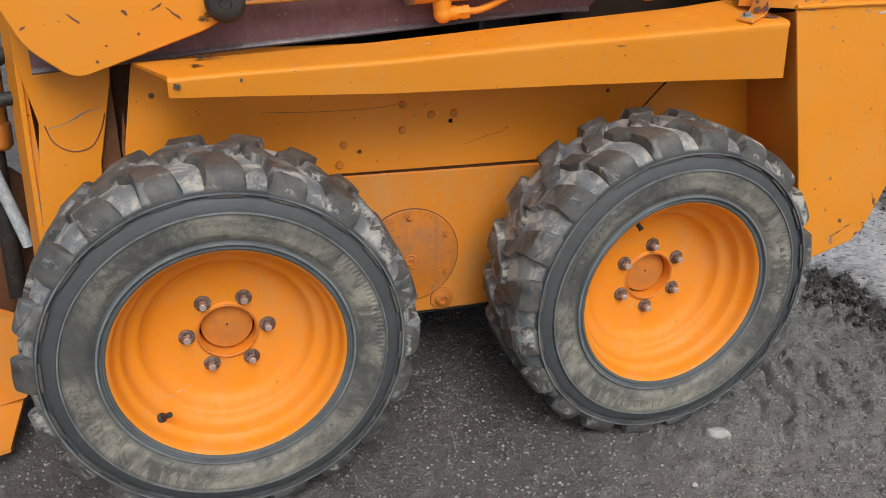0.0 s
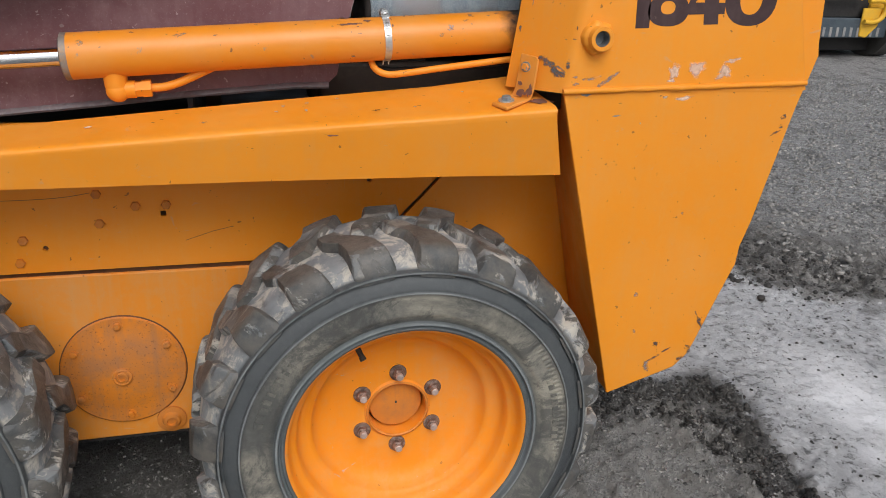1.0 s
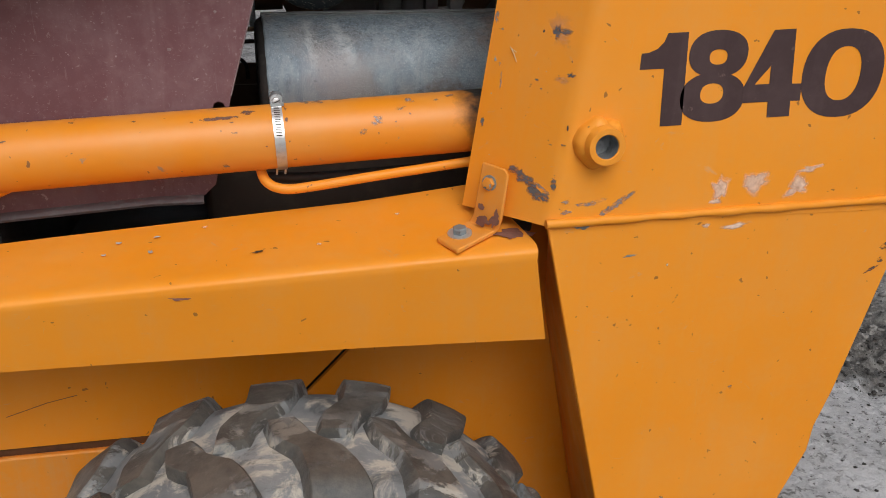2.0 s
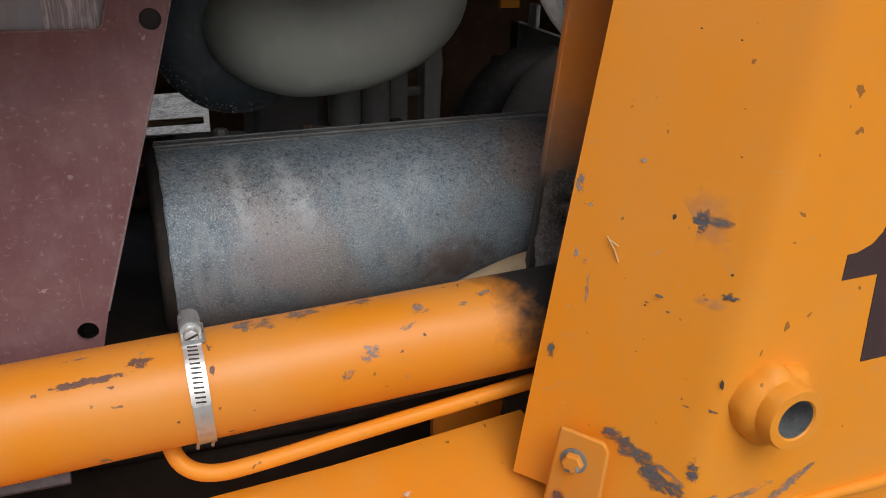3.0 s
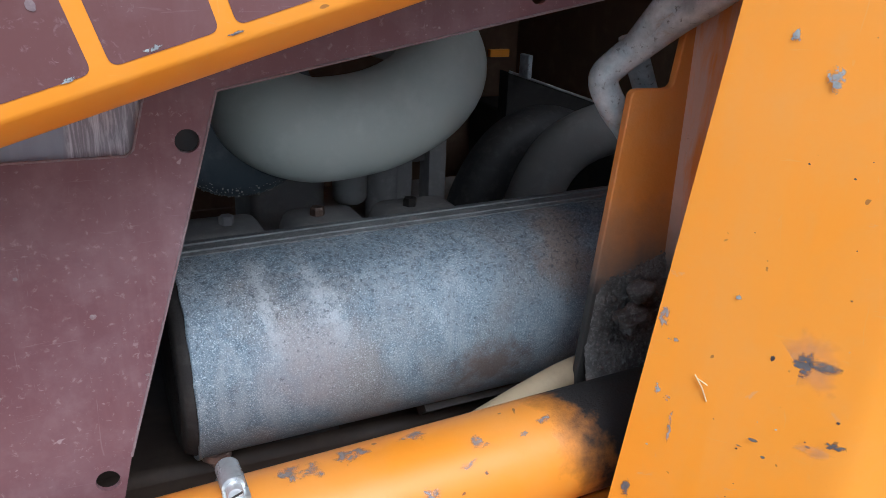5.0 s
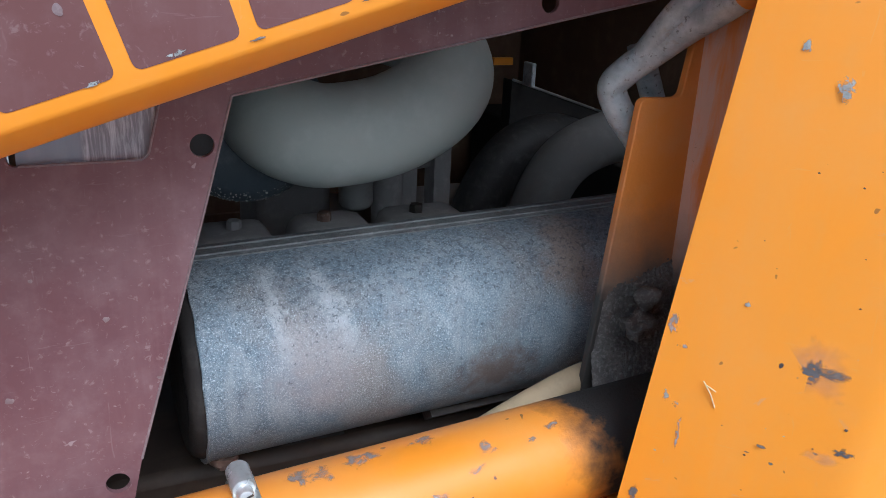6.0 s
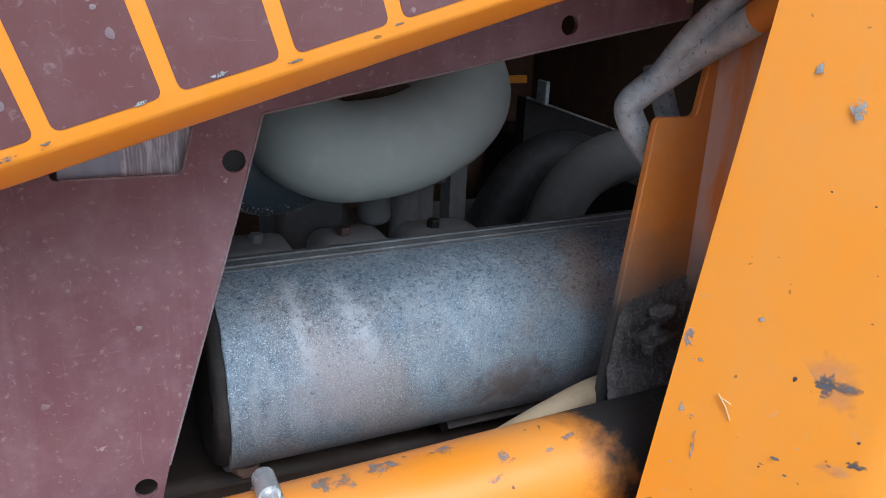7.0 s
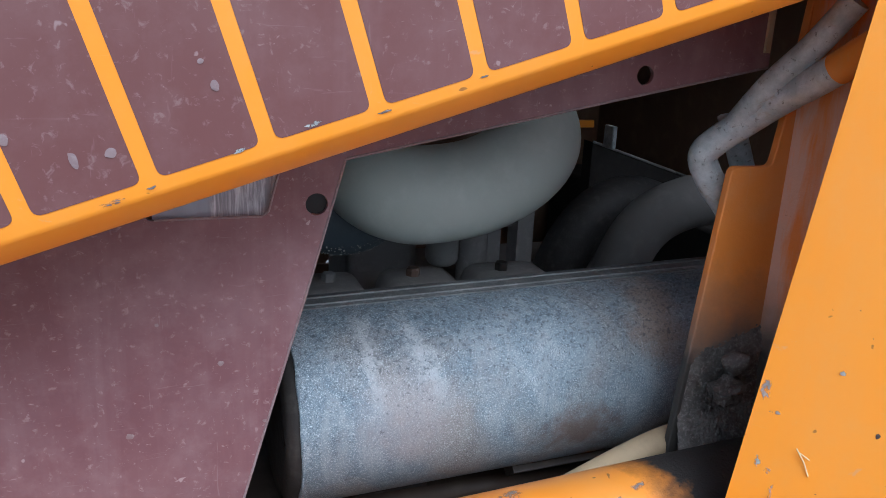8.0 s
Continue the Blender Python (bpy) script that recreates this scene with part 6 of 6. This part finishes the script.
part("clevis_bolt", tube([(-1.47, 0.36, 0.62), (-1.47, 0.34, 0.62)], [0.020, 0.018], 12), zinc, tilt)
lpart("hydraulic_hose", tube(curve_points([(-1.335, 0.34, 0.795), (-1.40, 0.33, 0.790), (-1.48, 0.34, 0.785), (-1.60, 0.36, 0.80)], 8), 0.015, 14), hose_rubber, "black hydraulic hose")
lpart("hydraulic_hose", tube(curve_points([(-1.34, 0.36, 0.90), (-1.38, 0.35, 0.875), (-1.43, 0.35, 0.845), (-1.50, 0.36, 0.80)], 8), 0.015, 14), hose_rubber, "black hydraulic hose")
lpart("attachment_plate", plate([(-1.75, 0.10), (-1.75, 0.62), (-1.43, 0.60), (-1.39, 0.56), (-1.39, 0.12)], 0.02, upright(0.46)), rusty, "rusty orange attachment back plate")
lpart("attachment_link", tube([(-1.40, 0.37, 0.44), (-1.44, 0.37, 0.62)], 0.014, 14), worn_pipe)
lpart("attachment_foot", plate([(-1.80, 0.02), (-1.80, 0.34), (-1.50, 0.34), (-1.425, 0.30), (-1.42, 0.14), (-1.45, 0.10)], 0.03, upright(0.26)), orange_dusty, "worn orange quick-attach bracket")
in_loader(bolt(None, (-1.428, 0.26, 0.16), (0, -1, 0), 0.016, 0.012, dark_steel))
bm = bmesh.new()
add_loft(bm, [[(-1.80, 0.05, 0.02), (-1.47, 0.12, 0.05), (-1.47, 0.12, 0.06), (-1.80, 0.05, 0.03)], [(-1.80, 0.55, 0.12), (-1.44, 0.55, 0.13), (-1.44, 0.55, 0.14), (-1.80, 0.55, 0.13)]])
lpart("bucket_edge", bm, orange_dusty)

# ---- engine bay ----
MC, MD, MR = Vector((0.15, 0.340, 1.1065)), Vector((1, 0.02, 0.02)).normalized(), 0.0865


def muffler_pt(s):
    return MC + MD * s


bm = bmesh.new()
add_tube(bm, [muffler_pt(q) for q in (-0.1535, -0.154, -0.1525, -0.151, -0.149, 0.36)], [MR - 0.0015, MR + 0.0008, MR + 0.0016, MR + 0.0012, MR, MR], 96, False)
for vert in bm.verts:
    if vert.co.x < 0.002:
        vert.co += MD * 0.0012 * noise.noise(vert.co * 70)
muffler = lpart("muffler", bm, muffler_steel, "round blue-grey steel exhaust muffler with drip stains")
bm = bmesh.new()
seam = []
for s in (-0.156, 0.36):
    c = muffler_pt(s)
    seam.append([c + Vector((0, -r * math.cos(t), r * math.sin(t))) for t, r in ((radians(83), MR - 0.001), (radians(83), MR + 0.0012), (radians(85.5), MR + 0.0018), (radians(86), MR + 0.0030), (radians(93), MR + 0.0032), (radians(93.3), MR + 0.0016), (radians(95), MR + 0.0016), (radians(95.5), MR + 0.0036), (radians(106), MR + 0.0030), (radians(106), MR - 0.001))])
add_loft(bm, seam)
part("lock_seam", bm, seam_steel, muffler, "dusty grey lock seam")
bm = bmesh.new()
fold = [[muffler_pt(s) + Vector((0, -r * math.cos(t), r * math.sin(t))) for t, r in ((radians(-62), MR - 0.001), (radians(-60), MR + 0.007), (radians(-72), MR + 0.012), (radians(-80), MR - 0.001))] for s in (0.05, 0.07, 0.36)]
add_loft(bm, fold)
part("bottom_fold", bm, dark_steel, muffler)
end = bmesh.new()
add_tube(end, [muffler_pt(q) for q in (-0.150, -0.156, -0.161, -0.164, -0.1645, -0.160, -0.158)], [MR - 0.001, MR - 0.0035, MR - 0.006, MR - 0.012, MR - 0.020, MR - 0.030, 0.01], 72)
part("end_cap", end, sooty_steel, muffler, "sooty black pressed end cap")
stud = bmesh.new()
sc = muffler_pt(-0.135) + Vector((0, -0.036, -MR + 0.012))
add_tube(stud, [sc, sc + Vector((0, 0, -0.006))], 0.0125, 16)
hex_head(stud, sc + Vector((0, 0, -0.006)), (0, 0, -1), 0.0075, 0.008)
part("mount_bolt", stud, old_nut, muffler, smooth=30)

# inner plate of the upright, behind the cylinder, caked with mud
inner = lpart("inner_upright", plate(rounded([(0.264, 0.90), (0.284, 1.097), (0.307, 1.330), (0.343, 1.3295), (0.3495, 1.377), (0.357, 1.46), (0.357, 1.9), (0.362, 1.9), (0.362, 0.90)], 0.006), 0.007, upright(0.190)), mired, "orange inner upright plate with caked mud", bevel=0.001)
bm = bmesh.new()
add_loft(bm, [[(0.356, 0.192, z), (0.400, 0.105, z), (0.46, 0.06, z), (0.465, 0.07, z), (0.41, 0.115, z), (0.362, 0.197, z)] for z in (0.92, 1.9)])
lpart("upright_web", bm, grimy_web, "grimy orange web of the upright")


def mud_sheet():
    """Mud caked on the plate: a skin that feathers out into separate crumbs at its upper edge."""
    nu, nv = 120, 210
    verts, faces = [], []
    for j in range(nv + 1):
        for i in range(nu + 1):
            x, z = 0.272 + 0.092 * i / nu, 1.03 + 0.18 * j / nv
            soft = noise.noise((x * 40, z * 40, 2))
            crumbs = max(0.0, noise.noise((x * 330, z * 420, 5)) + 0.35 * noise.noise((x * 700, z * 800, 8)))
            top = 1.174 + 0.022 * (x - 0.30) / 0.06 + 0.012 * noise.noise((x * 55, z * 25, 1)) - z
            left = x - (0.264 + (z - 0.90) * 0.1015) - 0.004
            body = max(-1.0, min(1.0, top / 0.014, left / 0.004))
            skin = 0.0026 * body + 0.0012 * soft * max(0.0, body)
            t = skin + 0.0026 * crumbs * max(0.0, min(1.0, body + 1.0, left / 0.003))
            verts.append((x, 0.1896 - t - max(0.0, 1.13 - z) * 0.42, z))
    for j in range(nv):
        for i in range(nu):
            x, _, z = verts[j * (nu + 1) + i]
            if x >= 0.2655 + (z - 0.90) * 0.1015:
                a = j * (nu + 1) + i
                faces.append((a, a + 1, a + nu + 2, a + nu + 1))
    bm = bmesh.new()
    me = bpy.data.meshes.new("mud")
    me.from_pydata(verts, [], faces)
    bm.from_mesh(me)
    bpy.data.meshes.remove(me)
    return bm


lpart("caked_mud", mud_sheet(), mud, "thick dark greasy mud caked on the plate", smooth=60)
bm = bmesh.new()
rough_lump(bm, (0.326, 0.178, 1.176), (0.011, 0.009, 0.010), 3, 3, 0.3)
rough_lump(bm, (0.320, 0.176, 1.158), (0.014, 0.009, 0.007), 5, 3, 0.5)
rough_lump(bm, (0.317, 0.174, 1.150), (0.007, 0.007, 0.008), 6, 3, 0.5)
lpart("mud_lump", bm, mud, "mud-covered bolt head", smooth=60)
lpart("tan_sleeve", tube(curve_points([(0.165, 0.205, 1.048), (0.205, 0.200, 1.069), (0.250, 0.200, 1.087), (0.295, 0.205, 1.097), (0.36, 0.21, 1.102)], 5), [0.0125] * 21, 16), tan_hose, "tan fabric-sleeved hose above the cylinder")

# bent galvanised guard pipe
gp = curve_points([(0.350, 0.222, 1.270), (0.332, 0.222, 1.293), (0.314, 0.222, 1.313), (0.3035, 0.222, 1.333), (0.310, 0.214, 1.347), (0.3195, 0.203, 1.3595), (0.331, 0.180, 1.380), (0.339, 0.150, 1.400), (0.343, 0.120, 1.420), (0.348, 0.085, 1.443)], 7)
pipe = lpart("guard_pipe", tube(gp, 0.0112, 20), worn_pipe, "bent grey galvanised guard pipe, worn")
gp2 = curve_points([(0.316, 0.206, 1.358), (0.323, 0.182, 1.391), (0.3345, 0.160, 1.419), (0.345, 0.140, 1.450)], 7)
part("second_pipe", tube(gp2, 0.0095, 18), worn_pipe, pipe)
part("flat_leg", tube([(0.336, 0.236, 1.360), (0.372, 0.252, 1.308)], 0.0115, 12, True, 0.5), worn_pipe, pipe)
part("paint_overspray", tube(gp[-13:], 0.01135, 20), orange_dusty, pipe, "orange paint left on the pipe")
# black tile behind the shield's hole, standing in for the dark inside
lpart("hole_backing", box(-0.0085, 0.0088, 0.2092, 0.2105, 1.2995, 1.3185), bay_black)
lpart("shield_end_strip", box(0.331, 0.3355, 0.2025, 0.2048, 1.412, 1.52), tan_hose)

# fat grey intake duct
duct = curve_points([(0.098, 0.60, 1.285), (0.098, 0.53, 1.281), (0.0995, 0.485, 1.275), (0.106, 0.458, 1.268), (0.122, 0.445, 1.261), (0.150, 0.440, 1.257), (0.205, 0.442, 1.2635), (0.255, 0.452, 1.2830), (0.284, 0.477, 1.306), (0.292, 0.53, 1.330), (0.28, 0.60, 1.345), (0.20, 0.68, 1.36)], 8)
lpart("intake_duct", tube(duct, 0.0485, 40), grey_duct, "fat grey rubber intake duct sagging over the engine")
CUP = Vector((0.082, 0.0, 1.2645))
cup = [(0.66, 0.070), (0.515, 0.0805), (0.495, 0.0805), (0.484, 0.0785), (0.477, 0.074), (0.473, 0.066), (0.472, 0.045)]
bm = bmesh.new()
add_tube(bm, [CUP + Vector((0, y, 0)) for y, r in cup], [r for y, r in cup], 64)
cleaner = lpart("air_cleaner", bm, cast_black, "black air cleaner canister with pale paint flecks", smooth=60)
flecks = bmesh.new()
rnd = random.Random(4)
for _ in range(420):
    a = rnd.uniform(3.4, 6.0)
    k = rnd.randrange(1, 5)
    t = rnd.random()
    y, r = (cup[k][i] * (1 - t) + cup[k + 1][i] * t for i in (0, 1))
    c = CUP + Vector(((r + 0.0002) * math.cos(a), y - 0.0002, (r + 0.0002) * math.sin(a)))
    q = 0.0003 + 0.0008 * rnd.random() ** 3
    add_box(flecks, c.x - q, c.x + q * 0.8, c.y - q, c.y + q, c.z - q * 0.7, c.z + q * 0.7)
part("paint_flecks", flecks, stone_pale, cleaner, smooth=0)

# engine: block, rocker covers with bolts, small parts
lpart("engine_block", box(0.145, 0.56, 0.47, 0.78, 0.55, 1.10), engine_grey, "dusty grey diesel engine block", bevel=0.01)
for i, (x0, x1) in enumerate(((0.008, 0.098), (0.118, 0.199), (0.215, 0.305))):
    bm = bmesh.new()
    rings = []
    for z, k in ((1.08, 0.0), (1.148, 0.0), (1.158, 0.003), (1.163, 0.007), (1.165, 0.013)):
        rings.append([(p[0], p[1], z) for p in rounded([(x0 + k, 0.432 + k), (x1 - k, 0.432 + k), (x1 - k, 0.506 - k), (x0 + k, 0.506 - k)], 0.014)])
    add_loft(bm, rings)
    rc = lpart("rocker_cover", bm, engine_grey, "dusty grey cast rocker cover with a rusty bolt", smooth=35)
    bm = bmesh.new()
    hex_head(bm, ((0.0615, 0.151, 0.251)[i], 0.468, 1.1645), (0, 0, 1), 0.0075, 0.009)
    part("cover_bolt", bm, (engine_grey, old_nut, dark_steel)[i], rc, smooth=30)
lpart("injector_can", tube([(0.253, 0.56, 1.10), (0.253, 0.56, 1.26)], 0.0185, 24), engine_grey)
lpart("filter_bowl", tube([(0.2135, 0.555, 1.146), (0.2135, 0.555, 1.149), (0.2135, 0.555, 1.154), (0.2135, 0.555, 1.26)], [0.012, 0.0165, 0.0195, 0.0195], 24), speckled("milky_bowl", (0.32, 0.33, 0.31), (0.4, 0.41, 0.39), (0.2, 0.2, 0.19), 50, 0.4, 0, 0.1), "milky grey fuel filter bowl")
lpart("rear_casting", box(0.115, 0.205, 0.62, 0.74, 1.05, 1.20), engine_grey, bevel=0.01)
lpart("fuel_line", tube(curve_points([(0.20, 0.62, 1.18), (0.28, 0.62, 1.175), (0.34, 0.62, 1.178), (0.36, 0.63, 1.20), (0.36, 0.66, 1.25)], 5), 0.006, 10), engine_grey)
for x in (0.285, 0.33):
    lpart("engine_bracket", box(x, x + 0.022, 0.60, 0.63, 1.10, 1.30), engine_grey)
lpart("coolant_hose", tube(curve_points([(0.418, 0.52, 1.02), (0.424, 0.52, 1.10), (0.440, 0.52, 1.158), (0.473, 0.52, 1.199), (0.53, 0.52, 1.220), (0.59, 0.53, 1.214), (0.66, 0.55, 1.175)], 8), 0.0325, 32), dark_duct, "curved dusty dark coolant hose")
lpart("lower_hose", tube(curve_points([(0.385, 0.62, 0.98), (0.40, 0.62, 1.10), (0.445, 0.62, 1.175), (0.51, 0.63, 1.195), (0.59, 0.65, 1.17)], 8), 0.034, 28), hose_rubber, "black hose behind the coolant hose")
# radiator shroud
bm = bmesh.new()
add_loft(bm, [[(0.60, 0.90, 0.70), (0.83, 0.90, 0.70), (0.83, 0.93, 0.70), (0.60, 0.93, 0.70)], [(0.60, 0.90, 1.23), (0.83, 0.90, 1.155), (0.83, 0.93, 1.155), (0.60, 0.93, 1.23)]])
lpart("fan_shroud", bm, bay_black, "black fan shroud")
lpart("shroud_edge", tube([(0.60, 0.898, 1.231), (0.80, 0.898, 1.166)], 0.0022, 8), zinc)
lpart("shroud_bracket", box(0.613, 0.621, 0.86, 0.89, 1.225, 1.262), worn_pipe, bevel=0.002)
lpart("yellow_tag", box(0.575, 0.610, 0.92, 0.93, 1.252, 1.264), orange)
# small plumbing seen past the muffler's end
lpart("brown_pipe", tube([(-0.14, 0.74, 1.176), (0.04, 0.74, 1.182)], 0.018, 18), bay_brown, "brown pipe")
lpart("pipe_clip", box(-0.022, -0.010, 0.71, 0.735, 1.135, 1.225), worn_pipe, bevel=0.003)
lpart("thin_rod", tube([(-0.14, 0.70, 1.130), (0.06, 0.70, 1.134)], 0.0045, 10), tan_hose)
lpart("thin_rod", tube([(-0.14, 0.70, 1.108), (0.05, 0.70, 1.112)], 0.004, 10), dark_steel)
lpart("wire_loop", tube(curve_points([(-0.07, 0.68, 1.05), (-0.062, 0.68, 1.075), (-0.045, 0.68, 1.082), (-0.032, 0.68, 1.07), (-0.03, 0.68, 1.045)], 5), 0.0035, 8), hose_rubber)
# inside walls that close the bay
lpart("bay_floor", box(-0.30, 0.80, 0.25, 1.20, 0.86, 0.87), dark_brown)
lpart("bay_rear_wall", box(0.80, 0.812, 0.15, 1.25, 0.62, 1.75), bay_brown)
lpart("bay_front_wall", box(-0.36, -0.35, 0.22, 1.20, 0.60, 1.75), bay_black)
lpart("hood", box(-0.36, 0.84, 0.215, 1.25, 1.75, 1.762), orange, "orange engine hood")
lpart("far_side", plate([(-0.34, 0.86), (-0.34, 1.75), (0.80, 1.75), (0.80, 0.86)], 0.01, upright(1.23), [[(-0.26, 0.995), (0.105, 0.995), (0.105, 1.04), (0.02, 1.22), (-0.24, 1.22)], [(0.203, 0.925), (0.242, 0.925), (0.240, 0.955), (0.214, 0.942)]]), bay_brown)
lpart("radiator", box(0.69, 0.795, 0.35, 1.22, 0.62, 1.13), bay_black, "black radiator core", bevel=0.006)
lpart("sump", box(-0.10, 0.55, 0.34, 0.60, 0.87, 0.99), dark_brown, bevel=0.01)
lpart("drive_coupling", lathe([(0.0, 0.35), (0.035, 0.35), (0.035, 0.38), (0.05, 0.385), (0.05, 0.5)], 28, place=(0.10, 0, 0.99)), bay_black)
lpart("chassis_tub", plate([(-1.15, 0.22), (-1.15, 0.95), (0.8, 0.95), (0.8, 0.22)], 0.01, upright(1.18)), bay_brown)
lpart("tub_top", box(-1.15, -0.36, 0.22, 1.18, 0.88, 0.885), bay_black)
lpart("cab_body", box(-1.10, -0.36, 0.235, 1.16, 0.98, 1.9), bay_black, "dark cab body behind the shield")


# ---- yellow machine parked at the far end of the yard ----
def parked_machine(x, y):
    m = holder("parked_machine", "yellow and black construction machine parked across the yard", "machine", (x, y, 0))
    m.scale = (0.6, 0.6, 0.6)

    def p(name, bm, mat, label="", bevel=0.02):
        return part(name, bm, mat, m, label, 40, bevel)

    p("bumper", box(-1.5, 1.0, -0.1, 0.1, 0.42, 0.80), cast_black, "black slotted bumper")
    for i in range(14):
        p("slot", box(-1.4 + 0.16 * i, -1.34 + 0.16 * i, -0.112, -0.09, 0.44, 0.62), engine_grey, bevel=0.006)
    p("grille", box(-1.5, 0.55, 0.0, 0.3, 0.80, 1.5), bay_black)
    p("hood", box(0.45, 1.3, -0.05, 2.2, 0.95, 1.9), amber_paint, "yellow side hood")
    p("guard_bar", tube(curve_points([(-1.4, -0.16, 1.20), (0.0, -0.16, 1.20), (0.12, -0.14, 1.16)], 4), 0.04, 12), amber_paint, bevel=0)
    p("lamp_guard", tube(curve_points([(0.28, -0.2, 1.14), (0.6, -0.22, 1.14), (0.7, -0.2, 1.04), (0.66, -0.2, 0.84), (0.5, -0.2, 0.74), (0.25, -0.2, 0.74)], 5), 0.05, 12), amber_paint, bevel=0)
    p("corner_plate", plate([(0.25, 0.45), (0.25, 1.0), (0.75, 1.0), (0.65, 0.65), (0.42, 0.42)], 0.05, upright(-0.14)), amber_paint)
    p("undercarriage", box(-1.5, 1.2, 0.3, 2.2, 0.12, 0.9), bay_black)
    for i in range(2):
        w = part("wheel", lathe([(0.0, -0.25), (0.45, -0.25), (0.68, -0.22), (0.74, -0.1), (0.74, 0.25), (0.0, 0.25)], 32), rubber, m)
        w.location = (1.15, 0.45 + 1.6 * i, 0.73)
        w.rotation_euler = (0, 0, math.pi / 2)
    return m


parked_machine(6.95, 7.05)
